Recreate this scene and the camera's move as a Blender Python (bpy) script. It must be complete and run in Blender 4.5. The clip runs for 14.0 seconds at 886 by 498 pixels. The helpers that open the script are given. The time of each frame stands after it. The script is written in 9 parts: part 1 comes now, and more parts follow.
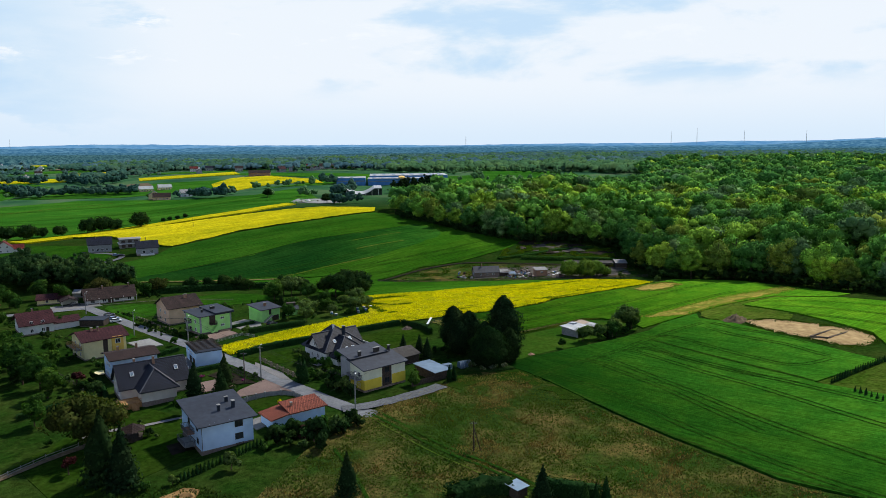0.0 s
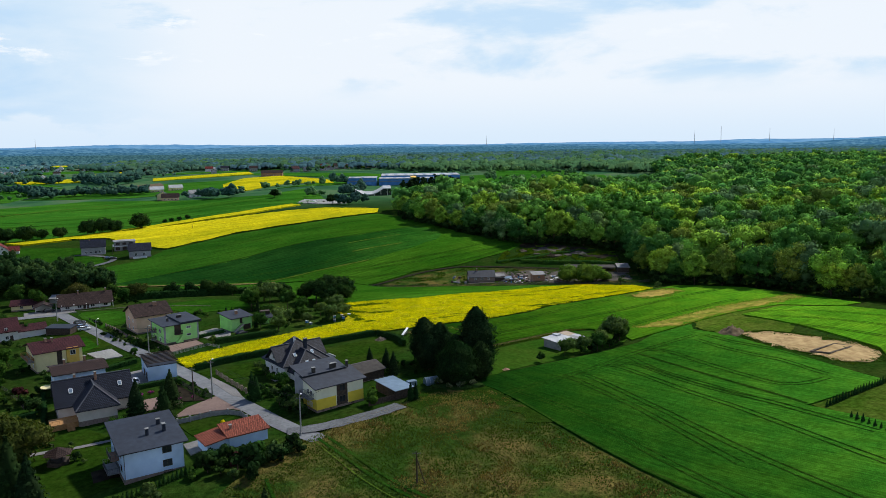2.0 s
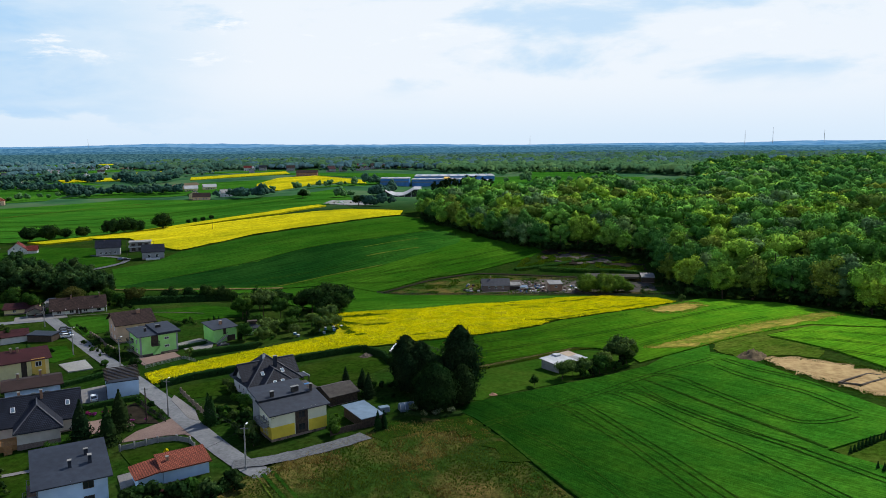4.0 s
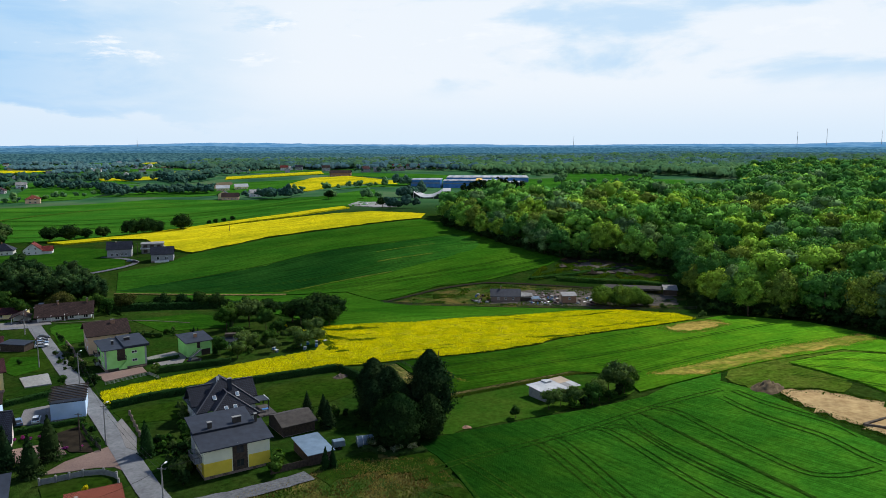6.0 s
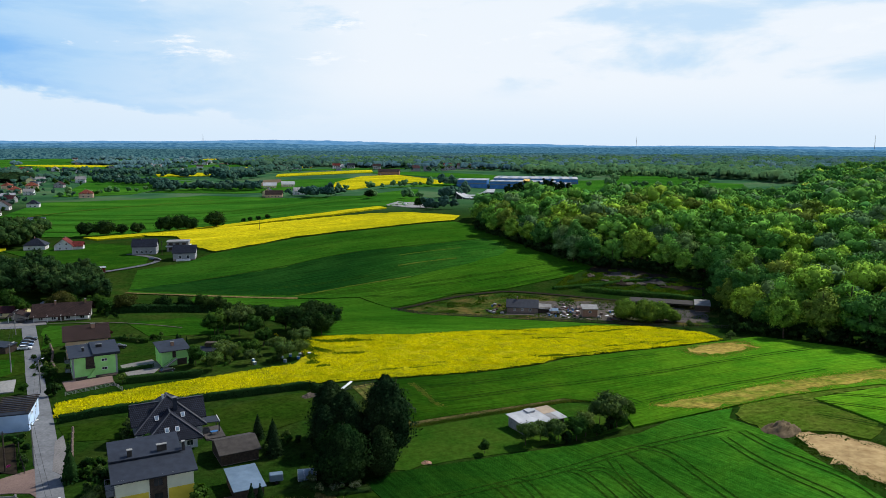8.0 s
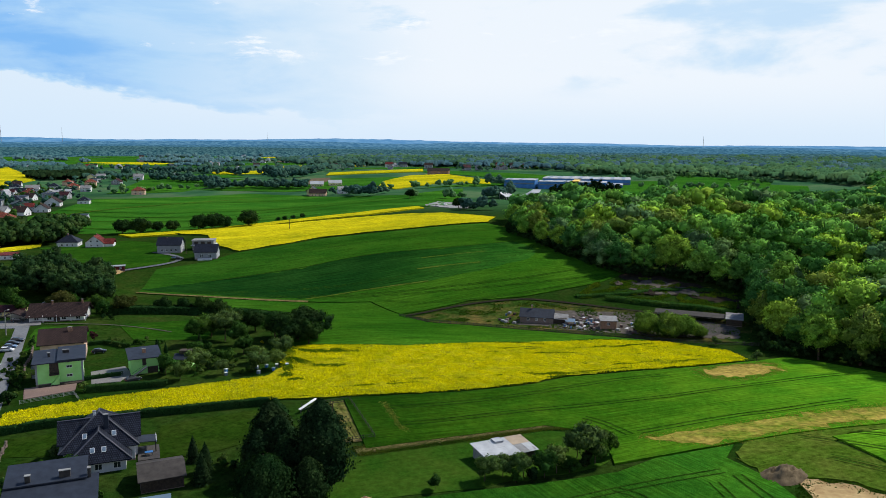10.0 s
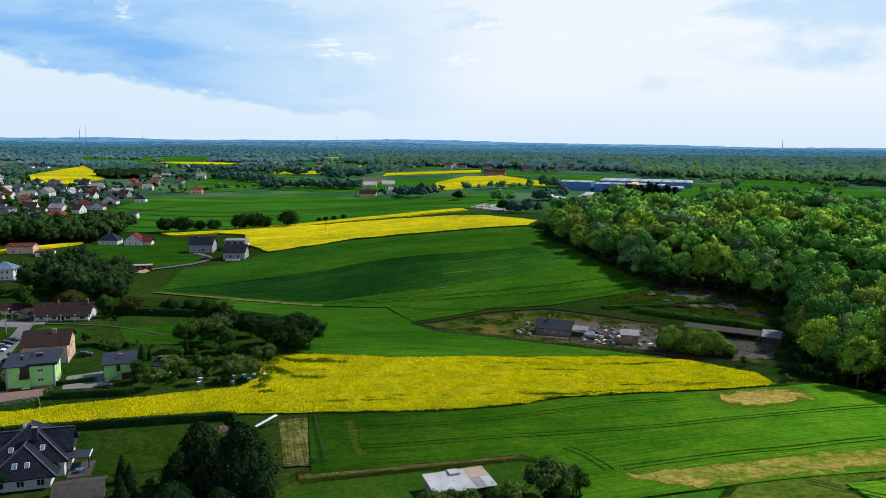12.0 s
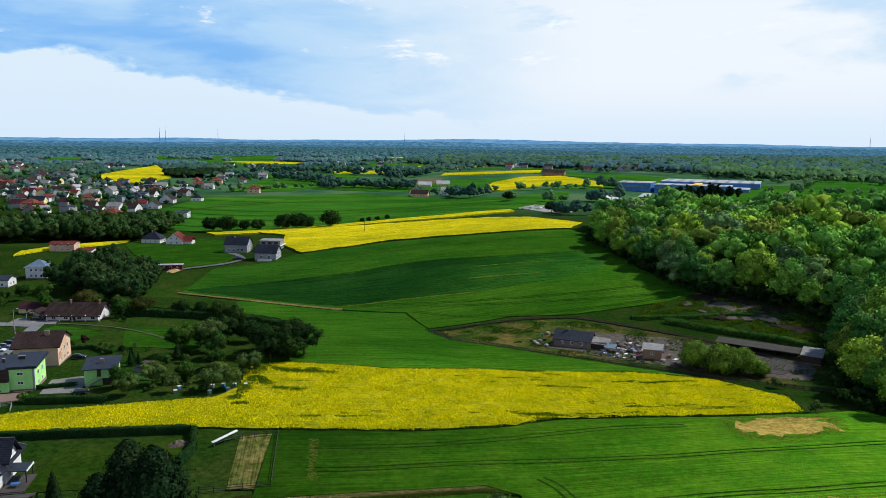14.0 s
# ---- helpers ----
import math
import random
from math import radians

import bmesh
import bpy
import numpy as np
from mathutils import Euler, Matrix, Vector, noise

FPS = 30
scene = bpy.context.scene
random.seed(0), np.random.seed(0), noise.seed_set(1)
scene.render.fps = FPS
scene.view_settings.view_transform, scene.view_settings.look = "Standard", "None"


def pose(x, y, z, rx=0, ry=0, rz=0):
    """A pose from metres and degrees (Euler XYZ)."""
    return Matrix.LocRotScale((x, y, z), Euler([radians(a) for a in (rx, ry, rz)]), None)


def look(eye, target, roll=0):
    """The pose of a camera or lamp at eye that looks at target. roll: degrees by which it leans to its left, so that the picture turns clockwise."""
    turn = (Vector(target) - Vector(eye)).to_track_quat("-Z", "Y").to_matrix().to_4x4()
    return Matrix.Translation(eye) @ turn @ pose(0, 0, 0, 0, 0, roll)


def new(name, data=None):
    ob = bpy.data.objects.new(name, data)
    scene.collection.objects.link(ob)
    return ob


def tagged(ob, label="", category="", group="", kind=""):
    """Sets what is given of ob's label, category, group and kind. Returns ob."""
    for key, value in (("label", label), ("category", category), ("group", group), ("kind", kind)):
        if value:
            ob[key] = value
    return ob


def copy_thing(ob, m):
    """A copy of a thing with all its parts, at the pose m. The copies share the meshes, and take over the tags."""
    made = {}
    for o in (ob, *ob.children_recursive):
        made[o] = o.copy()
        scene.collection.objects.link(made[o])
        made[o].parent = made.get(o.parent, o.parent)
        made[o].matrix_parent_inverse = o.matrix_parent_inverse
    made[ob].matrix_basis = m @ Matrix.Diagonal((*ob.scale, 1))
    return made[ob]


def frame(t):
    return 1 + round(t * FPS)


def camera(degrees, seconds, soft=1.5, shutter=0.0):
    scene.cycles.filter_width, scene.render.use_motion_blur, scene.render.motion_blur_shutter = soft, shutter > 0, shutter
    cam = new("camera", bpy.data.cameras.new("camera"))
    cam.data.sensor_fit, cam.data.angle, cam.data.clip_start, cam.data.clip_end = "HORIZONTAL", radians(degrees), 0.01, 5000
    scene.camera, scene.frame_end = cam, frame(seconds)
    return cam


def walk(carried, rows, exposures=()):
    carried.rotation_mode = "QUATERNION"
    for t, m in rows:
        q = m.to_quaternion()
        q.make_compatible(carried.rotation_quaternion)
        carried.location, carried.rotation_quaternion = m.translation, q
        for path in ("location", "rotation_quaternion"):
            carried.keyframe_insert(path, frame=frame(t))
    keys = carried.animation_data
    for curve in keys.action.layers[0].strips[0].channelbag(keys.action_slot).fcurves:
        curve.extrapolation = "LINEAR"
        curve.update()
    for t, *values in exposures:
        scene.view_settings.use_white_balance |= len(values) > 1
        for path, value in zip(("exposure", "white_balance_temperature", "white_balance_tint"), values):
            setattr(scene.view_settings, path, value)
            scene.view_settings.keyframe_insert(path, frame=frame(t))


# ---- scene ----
cam = camera(62.0, 14.0, soft=0.45)
PATH = [
    (0, (-11.422, -9.667, 59.522), (-11.387, -7.687, 59.241), -0.5),
    (0.5, (-7.62, -6.969, 59.533), (-7.596, -4.989, 59.253), -0.6),
    (1, (-3.518, -3.485, 59.646), (-3.507, -1.505, 59.364), -0.7),
    (1.5, (0.24, 0.363, 59.85), (0.237, 2.342, 59.566), -0.7),
    (2, (4.258, 4.653, 59.789), (4.231, 6.633, 59.506), -0.7),
    (2.5, (8.129, 9.018, 59.834), (8.077, 10.998, 59.553), -0.7),
    (3, (12.212, 13.919, 59.913), (12.131, 15.897, 59.631), -0.6),
    (5.5, (31.603, 39.297, 60.822), (31.363, 41.262, 60.542), -0.3),
    (6, (35.725, 44.747, 61.054), (35.459, 46.709, 60.773), -0.2),
    (6.5, (39.913, 49.909, 61.292), (39.61, 51.866, 61.012), 0.0),
    (7, (44.391, 55.29, 61.593), (44.048, 57.24, 61.312), 0.2),
    (7.5, (48.889, 60.652, 61.633), (48.505, 62.594, 61.351), 0.3),
    (8, (53.535, 66.269, 61.838), (53.108, 68.202, 61.554), 0.4),
    (8.2, (55.146, 68.402, 61.928), (54.704, 70.331, 61.643), 0.5),
    (10.5, (75.368, 94.615, 61.66), (74.731, 96.489, 61.373), 0.6),
    (11, (79.607, 100.144, 61.462), (78.924, 102.002, 61.175), 0.7),
    (11.5, (83.356, 105.523, 61.675), (82.632, 107.365, 61.386), 0.6),
    (12, (87.254, 111.211, 61.508), (86.487, 113.035, 61.221), 0.7),
    (12.5, (90.843, 116.505, 61.375), (90.035, 118.312, 61.087), 0.7),
    (13, (94.125, 121.876, 61.371), (93.277, 123.664, 61.084), 0.7),
    (13.5, (97.417, 127.159, 61.391), (96.527, 128.926, 61.103), 0.7),
    (14, (101.048, 132.915, 61.598), (100.109, 134.657, 61.308), 0.6),
]
walk(cam, [(t, look(eye, target, roll)) for t, eye, target, roll in PATH])

# ---- world and sun ----
SUN_AZ, SUN_EL = 50.0, 46.0          # degrees: azimuth counted from +x to +y, elevation
world = bpy.data.worlds.new("world")
scene.world = world
world.use_nodes = True


def build_sky():
    """Blue sky under a bright veil of cloud: nearly white ahead, opening to blue over a low cloud bank on one side."""
    nt = world.node_tree
    nt.nodes.clear()
    N, L = nt.nodes.new, nt.links.new

    def put(sock, v):
        if isinstance(v, (int, float)):
            sock.default_value = v
        else:
            L(v, sock)

    def calc(op, a, b=0.0):
        n = N("ShaderNodeMath")
        n.operation = op
        put(n.inputs[0], a)
        put(n.inputs[1], b)
        return n.outputs[0]

    def span(v, lo, hi, a=0.0, b=1.0):
        n = N("ShaderNodeMapRange")
        n.interpolation_type = "SMOOTHSTEP"
        put(n.inputs["Value"], v)
        for key, x in (("From Min", lo), ("From Max", hi), ("To Min", a), ("To Max", b)):
            put(n.inputs[key], x)
        return n.outputs[0]

    def mixed(fac, a, b):
        n = N("ShaderNodeMix")
        n.data_type = "RGBA"
        put(n.inputs["Factor"], fac)
        for key, v in (("A", a), ("B", b)):
            if isinstance(v, tuple):
                n.inputs[key].default_value = (*v, 1)
            else:
                L(v, n.inputs[key])
        return n.outputs["Result"]

    co = N("ShaderNodeTexCoord")
    sep = N("ShaderNodeSeparateXYZ")
    L(co.outputs["Generated"], sep.inputs[0])
    z = sep.outputs["Z"]
    az = calc("MULTIPLY", calc("ARCTAN2", sep.outputs["Y"], sep.outputs["X"]), 57.2958)

    def cloud(scale, stretch, detail=9, rough=0.56, shift=0.0):
        mp, tex = N("ShaderNodeMapping"), N("ShaderNodeTexNoise")
        mp.inputs["Scale"].default_value = (1.0, 1.0, stretch)
        mp.inputs["Location"].default_value = (shift, shift, shift)
        L(co.outputs["Generated"], mp.inputs["Vector"])
        L(mp.outputs[0], tex.inputs["Vector"])
        tex.inputs["Scale"].default_value, tex.inputs["Detail"].default_value = scale, detail
        tex.inputs["Roughness"].default_value, tex.inputs["Distortion"].default_value = rough, 0.2
        return tex.outputs["Fac"]

    big, fine, wisp, heap_of = cloud(4.2, 3.2), cloud(11.0, 2.6, 8), cloud(5.0, 4.0, 9, 0.55, 3.1), cloud(9.0, 3.6, 10, 0.66, 7.3)
    # the opening, over the bank's ragged top
    bank = calc("ADD", span(az, 116.0, 150.0, 0.030, 0.092), calc("MULTIPLY", calc("SUBTRACT", fine, 0.5), 0.085))
    above = span(calc("SUBTRACT", z, bank), -0.005, 0.012)
    side = span(az, 106.0, 138.0)
    clear = calc("MULTIPLY", calc("MULTIPLY", side, above), span(z, 0.10, 0.20, 1.0, 0.72))
    clear = calc("MULTIPLY", clear, span(wisp, 0.36, 0.62, 1.05, 0.58))
    veil = calc("MULTIPLY", span(big, 0.50, 0.66), span(z, 0.05, 0.10, 0.0, 0.34))
    blue = calc("MAXIMUM", clear, veil)
    blue = calc("MAXIMUM", blue, calc("MULTIPLY", side, 0.16))
    tone = N("ShaderNodeValToRGB")
    while len(tone.color_ramp.elements) < 4:
        tone.color_ramp.elements.new(0.5)
    for e, (at, c) in zip(tone.color_ramp.elements, ((0.0, (0.90, 0.97, 1.05)), (0.22, (0.70, 0.86, 1.02)), (0.50, (0.47, 0.72, 1.00)), (1.0, (0.24, 0.53, 0.97)))):
        e.position, e.color = at, (*c, 1)
    L(blue, tone.inputs["Fac"])
    # bright puffs above the opening, white rims elsewhere
    puff = calc("MULTIPLY", span(heap_of, 0.57, 0.68), calc("MULTIPLY", span(z, 0.085, 0.12), span(az, 84.0, 116.0, 0.25, 0.9)))
    lit = mixed(puff, tone.outputs["Color"], (1.03, 1.06, 1.10))
    sky = N("ShaderNodeTexSky")
    sky.sky_type, sky.sun_disc = "NISHITA", False
    sky.sun_elevation, sky.sun_rotation = radians(SUN_EL), radians(90 - SUN_AZ)
    sky.air_density, sky.dust_density, sky.ozone_density = 1.0, 0.6, 2.0
    dim, hue = N("ShaderNodeVectorMath"), N("ShaderNodeVectorMath")
    dim.operation, hue.operation = "SCALE", "MULTIPLY"
    dim.inputs["Scale"].default_value = 0.09
    hue.inputs[1].default_value = (0.56, 0.92, 1.40)
    L(sky.outputs[0], dim.inputs[0])
    L(dim.outputs[0], hue.inputs[0])
    cover = span(z, 0.20, 0.50, 1.0, 0.10)
    whole = mixed(cover, hue.outputs[0], lit)
    whole = mixed(span(z, -0.01, 0.085, 0.85, 0.0), whole, (0.70, 0.86, 1.03))
    out, bg = N("ShaderNodeOutputWorld"), N("ShaderNodeBackground")
    L(whole, bg.inputs["Color"])
    bg.inputs["Strength"].default_value = 0.95
    L(bg.outputs[0], out.inputs[0])


build_sky()
sun = new("sun", bpy.data.lights.new("sun", "SUN"))
sun.data.energy, sun.data.angle, sun.data.color = 4.8, radians(3.0), (1.0, 0.96, 0.87)
sun.matrix_world = look((0, 0, 300), (-math.cos(radians(SUN_AZ)) * 300, -math.sin(radians(SUN_AZ)) * 300, 300 - 300 * math.tan(radians(SUN_EL))))
scene.view_settings.exposure = 0.0

# ---- materials ----


def shader(name):
    m = bpy.data.materials.new(name)
    m.use_nodes = True
    nt = m.node_tree
    return m, nt, nt.nodes["Principled BSDF"]


def noise_node(nt, scale, detail=3, rough=0.55, stretch=None, turn=0.0):
    N, L = nt.nodes.new, nt.links.new
    geo, tex = N("ShaderNodeNewGeometry"), N("ShaderNodeTexNoise")
    tex.inputs["Scale"].default_value, tex.inputs["Detail"].default_value = scale, detail
    tex.inputs["Roughness"].default_value = rough
    if stretch:
        mp = N("ShaderNodeMapping")
        mp.vector_type = "TEXTURE"
        mp.inputs["Scale"].default_value = stretch
        mp.inputs["Rotation"].default_value = (0, 0, radians(turn))
        L(geo.outputs["Position"], mp.inputs["Vector"])
        L(mp.outputs[0], tex.inputs["Vector"])
    else:
        L(geo.outputs["Position"], tex.inputs["Vector"])
    return tex


def ramp(nt, fac, stops):
    r = nt.nodes.new("ShaderNodeValToRGB")
    while len(r.color_ramp.elements) < len(stops):
        r.color_ramp.elements.new(0.5)
    for e, (p, c) in zip(r.color_ramp.elements, stops):
        e.position, e.color = p, (*c, 1)
    nt.links.new(fac, r.inputs["Fac"])
    return r.outputs["Color"]


def blend(nt, fac, a, b, mode="MIX"):
    m = nt.nodes.new("ShaderNodeMix")
    m.data_type, m.blend_type = "RGBA", mode
    for key, v in (("Factor", fac), ("A", a), ("B", b)):
        if isinstance(v, (int, float)):
            m.inputs[key].default_value = v
        elif isinstance(v, tuple):
            m.inputs[key].default_value = (*v, 1)
        else:
            nt.links.new(v, m.inputs[key])
    return m.outputs["Result"]


def bump(nt, bsdf, fac, strength, distance):
    b = nt.nodes.new("ShaderNodeBump")
    b.inputs["Strength"].default_value, b.inputs["Distance"].default_value = strength, distance
    nt.links.new(fac, b.inputs["Height"])
    nt.links.new(b.outputs[0], bsdf.inputs["Normal"])


def plain(name, c1, c2, scale=1.5, rough=0.85, metal=0.0, relief=0.3, depth=0.02, big=0.12, spread=0.0):
    """A surface with fine grain and slow stains; spread: how far repeats differ."""
    m, nt, b = shader(name)
    n1, n2 = noise_node(nt, scale, 5), noise_node(nt, big, 3)
    col = ramp(nt, n1.outputs["Fac"], [(0.3, c1), (0.7, c2)])
    stain = ramp(nt, n2.outputs["Fac"], [(0.3, (0.78, 0.77, 0.76)), (0.65, (1.06, 1.05, 1.03))])
    col = blend(nt, 1.0, col, stain, "MULTIPLY")
    if spread:
        info = nt.nodes.new("ShaderNodeObjectInfo")
        col = blend(nt, 1.0, col, ramp(nt, info.outputs["Random"], [(0.0, (1 - spread,) * 3), (1.0, (1 + spread,) * 3)]), "MULTIPLY")
    nt.links.new(col, b.inputs["Base Color"])
    b.inputs["Roughness"].default_value, b.inputs["Metallic"].default_value = rough, metal
    b.inputs["Specular IOR Level"].default_value = 0.02 if rough > 0.92 else 0.25
    bump(nt, b, n1.outputs["Fac"], relief, depth)
    return m


def crop(name, c1, c2, c3, turn, fine=2.6, mid=0.09, rows=0.9, relief=0.8, depth=0.25, streak=0.5, clump=0.38, hazy_pasture=None, sunward=None):
    """A crop or grass: fine tufts, drilled rows along turn, slow patches of a third colour."""
    m, nt, b = shader(name)
    n1 = noise_node(nt, fine, 4, 0.65)
    n2 = noise_node(nt, mid, 4, 0.6)
    n3 = noise_node(nt, rows, 2, 0.5, (22.0, 0.55, 1.0), turn)
    n4 = noise_node(nt, 0.018, 3, 0.5, (3.0, 0.8, 1.0), turn)
    col = ramp(nt, n1.outputs["Fac"], [(0.28, c1), (0.72, c2)])
    col = blend(nt, ramp(nt, n2.outputs["Fac"], [(0.42, (0, 0, 0)), (0.72, (0.75,) * 3)]), col, c3)
    line = ramp(nt, n3.outputs["Fac"], [(0.3, (1 - streak * 0.45,) * 3), (0.7, (1 + streak * 0.35,) * 3)])
    col = blend(nt, 1.0, col, line, "MULTIPLY")
    n5 = noise_node(nt, 0.75, 3, 0.6)
    col = blend(nt, 1.0, col, ramp(nt, n5.outputs["Fac"], [(0.32, (1 - clump,) * 3), (0.68, (1 + clump,) * 3)]), "MULTIPLY")
    # Broad lighter and darker bands imitate sunlit sheen on the fields.
    slow = ramp(nt, n4.outputs["Fac"], [(0.3, (0.70, 0.76, 0.7)), (0.7, (1.30, 1.22, 1.1))])
    col = blend(nt, 1.0, col, slow, "MULTIPLY")
    # Brightness rising towards the sun side is put into the colour along x.
    if sunward:
        pos, xyz, toward_sun = nt.nodes.new("ShaderNodeNewGeometry"), nt.nodes.new("ShaderNodeSeparateXYZ"), nt.nodes.new("ShaderNodeMapRange")
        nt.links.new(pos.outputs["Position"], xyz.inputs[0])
        nt.links.new(xyz.outputs["X"], toward_sun.inputs["Value"])
        toward_sun.inputs["From Min"].default_value, toward_sun.inputs["From Max"].default_value = sunward[:2]
        low, high = sunward[2:] or (0.46, 1.75)
        col = blend(nt, 1.0, col, ramp(nt, toward_sun.outputs[0], [(0.0, (low, low * 1.09, low * 1.3)), (1.0, (high, high * 0.9, high * 0.69))]), "MULTIPLY")
    # Farther out: lighter pasture, with bluish distance haze put into its colour.
    if hazy_pasture:
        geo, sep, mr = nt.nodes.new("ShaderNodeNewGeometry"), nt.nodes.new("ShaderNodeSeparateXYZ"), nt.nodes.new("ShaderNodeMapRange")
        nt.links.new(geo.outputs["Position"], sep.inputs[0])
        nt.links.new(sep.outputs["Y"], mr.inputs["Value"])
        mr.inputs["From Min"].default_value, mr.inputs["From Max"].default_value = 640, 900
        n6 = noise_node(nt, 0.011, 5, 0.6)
        col = blend(nt, mr.outputs[0], col, ramp(nt, n6.outputs["Fac"], [(0.38, hazy_pasture[0]), (0.52, hazy_pasture[1]), (0.62, hazy_pasture[2])]))
    nt.links.new(col, b.inputs["Base Color"])
    b.inputs["Roughness"].default_value = 0.9
    b.inputs["Specular IOR Level"].default_value = 0.0
    bump(nt, b, n1.outputs["Fac"], relief, depth)
    return m


def leaf(name, c1, c2, c3, size=0.11, glow=0.35, fine=1.6, greyed=False, grain=0.42):
    """Foliage that lets light through; trees differ by place and by object."""
    m, nt, b = shader(name)
    N, L = nt.nodes.new, nt.links.new
    n1, n2 = noise_node(nt, fine, 3), noise_node(nt, size, 2)
    info = N("ShaderNodeObjectInfo")
    n3 = noise_node(nt, size * 0.8, 1)
    col = ramp(nt, n1.outputs["Fac"], [(0.3, c1), (0.7, c2)])
    grey = tuple(0.55 * v + 0.45 * w for v, w in zip(c2, (0.10, 0.15, 0.075))) if greyed else c1
    col = blend(nt, ramp(nt, n3.outputs["Color"], [(0.52, (0, 0, 0)), (0.66, (0.8,) * 3)]), col, grey)
    col = blend(nt, ramp(nt, n2.outputs["Fac"], [(0.45, (0, 0, 0)), (0.68, (0.85,) * 3)]), col, c3)
    col = blend(nt, 1.0, col, ramp(nt, info.outputs["Random"], [(0.0, (0.72, 0.78, 0.75)), (0.6, (1.05, 1.08, 0.95)), (1.0, (1.28, 1.22, 0.85))]), "MULTIPLY")
    isl = N("ShaderNodeNewGeometry")
    col = blend(nt, 1.0, col, ramp(nt, isl.outputs["Random Per Island"], [(0.0, (1 - grain,) * 3), (1.0, (1 + grain,) * 3)]), "MULTIPLY")
    L(col, b.inputs["Base Color"])
    b.inputs["Roughness"].default_value = 0.6
    b.inputs["Specular IOR Level"].default_value = 0.0
    tr, mx = N("ShaderNodeBsdfTranslucent"), N("ShaderNodeMixShader")
    L(blend(nt, 1.0, col, (1.5, 1.6, 0.7), "MULTIPLY"), tr.inputs["Color"])
    mx.inputs[0].default_value = glow
    L(b.outputs[0], mx.inputs[1])
    L(tr.outputs[0], mx.inputs[2])
    L(mx.outputs[0], nt.nodes["Material Output"].inputs["Surface"])
    return m


def tiles(name, c1, c2, pitch=0.42, rough=0.8):
    """Roof tiles: courses and a wavy profile in relief."""
    m, nt, b = shader(name)
    N, L = nt.nodes.new, nt.links.new
    co, br = N("ShaderNodeTexCoord"), N("ShaderNodeTexBrick")
    br.inputs["Scale"].default_value = 1.0
    br.inputs["Brick Width"].default_value, br.inputs["Row Height"].default_value = pitch, pitch * 1.1
    br.inputs["Mortar Size"].default_value = 0.07
    br.inputs["Color1"].default_value, br.inputs["Color2"].default_value = (*c1, 1), (*c2, 1)
    br.inputs["Mortar"].default_value = (*[v * 0.35 for v in c1], 1)
    L(co.outputs["UV"], br.inputs["Vector"])
    n2 = noise_node(nt, 0.35, 4)
    col = blend(nt, 1.0, br.outputs["Color"], ramp(nt, n2.outputs["Fac"], [(0.3, (0.75,) * 3), (0.7, (1.2,) * 3)]), "MULTIPLY")
    L(col, b.inputs["Base Color"])
    b.inputs["Roughness"].default_value = rough
    b.inputs["Specular IOR Level"].default_value = 0.12
    bump(nt, b, br.outputs["Fac"], -1.0, 0.08)
    return m


def glass(name):
    m, nt, b = shader(name)
    n = noise_node(nt, 0.4, 2)
    nt.links.new(ramp(nt, n.outputs["Fac"], [(0.3, (0.012, 0.014, 0.017)), (0.7, (0.04, 0.045, 0.05))]), b.inputs["Base Color"])
    b.inputs["Roughness"].default_value = 0.06
    return m


GREEN = (0.018, 0.115, 0.006)
M_GROUND = crop("meadow_grass", (0.008, 0.027, 0.004), (0.019, 0.050, 0.007), (0.034, 0.048, 0.011), 30, streak=0.2, hazy_pasture=((0.022, 0.072, 0.034), (0.040, 0.112, 0.044), (0.074, 0.130, 0.060)))
M_LAWN = crop("lawn", (0.010, 0.030, 0.003), (0.020, 0.046, 0.005), (0.028, 0.046, 0.008), 40, relief=0.3, depth=0.05, streak=0.15)
M_WHEAT = crop("wheat", (0.020, 0.086, 0.006), (0.044, 0.150, 0.009), (0.068, 0.168, 0.011), 38, fine=3.5, rows=1.1, streak=0.75, clump=0.2, sunward=(5, 130, 0.33, 1.75))
M_WHEAT_NEAR = crop("barley", (0.009, 0.056, 0.007), (0.022, 0.100, 0.010), (0.036, 0.118, 0.011), -46, fine=3.5, rows=1.1, streak=0.7, clump=0.22, sunward=(10, 95, 0.31, 1.75))
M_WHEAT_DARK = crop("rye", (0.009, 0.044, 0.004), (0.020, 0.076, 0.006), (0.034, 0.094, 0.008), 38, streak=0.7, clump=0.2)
M_BAND = crop("young_wheat", (0.004, 0.024, 0.004), (0.009, 0.043, 0.006), (0.016, 0.056, 0.008), 40, fine=3.5, mid=0.03, rows=0.6, streak=0.95, clump=0.2, sunward=(-85, 0, 0.9, 2.9))
M_WHEAT_HILL = crop("hill_wheat", (0.012, 0.056, 0.005), (0.026, 0.1, 0.008), (0.042, 0.116, 0.01), 40, fine=3.5, mid=0.03, rows=0.6, streak=0.75, clump=0.2, sunward=(-170, 30, 0.74, 1.42))
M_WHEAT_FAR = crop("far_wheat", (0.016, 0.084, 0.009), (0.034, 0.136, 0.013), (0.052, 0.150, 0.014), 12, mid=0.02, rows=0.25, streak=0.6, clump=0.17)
M_RAPE = crop("rapeseed", (0.15, 0.17, 0.006), (0.50, 0.43, 0.008), (0.15, 0.18, 0.008), 36, fine=2.2, mid=0.16, rows=1.3, streak=0.7, depth=0.5, clump=0.25)
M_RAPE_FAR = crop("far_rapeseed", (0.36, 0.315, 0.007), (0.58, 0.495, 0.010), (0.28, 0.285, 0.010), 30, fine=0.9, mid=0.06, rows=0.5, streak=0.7)
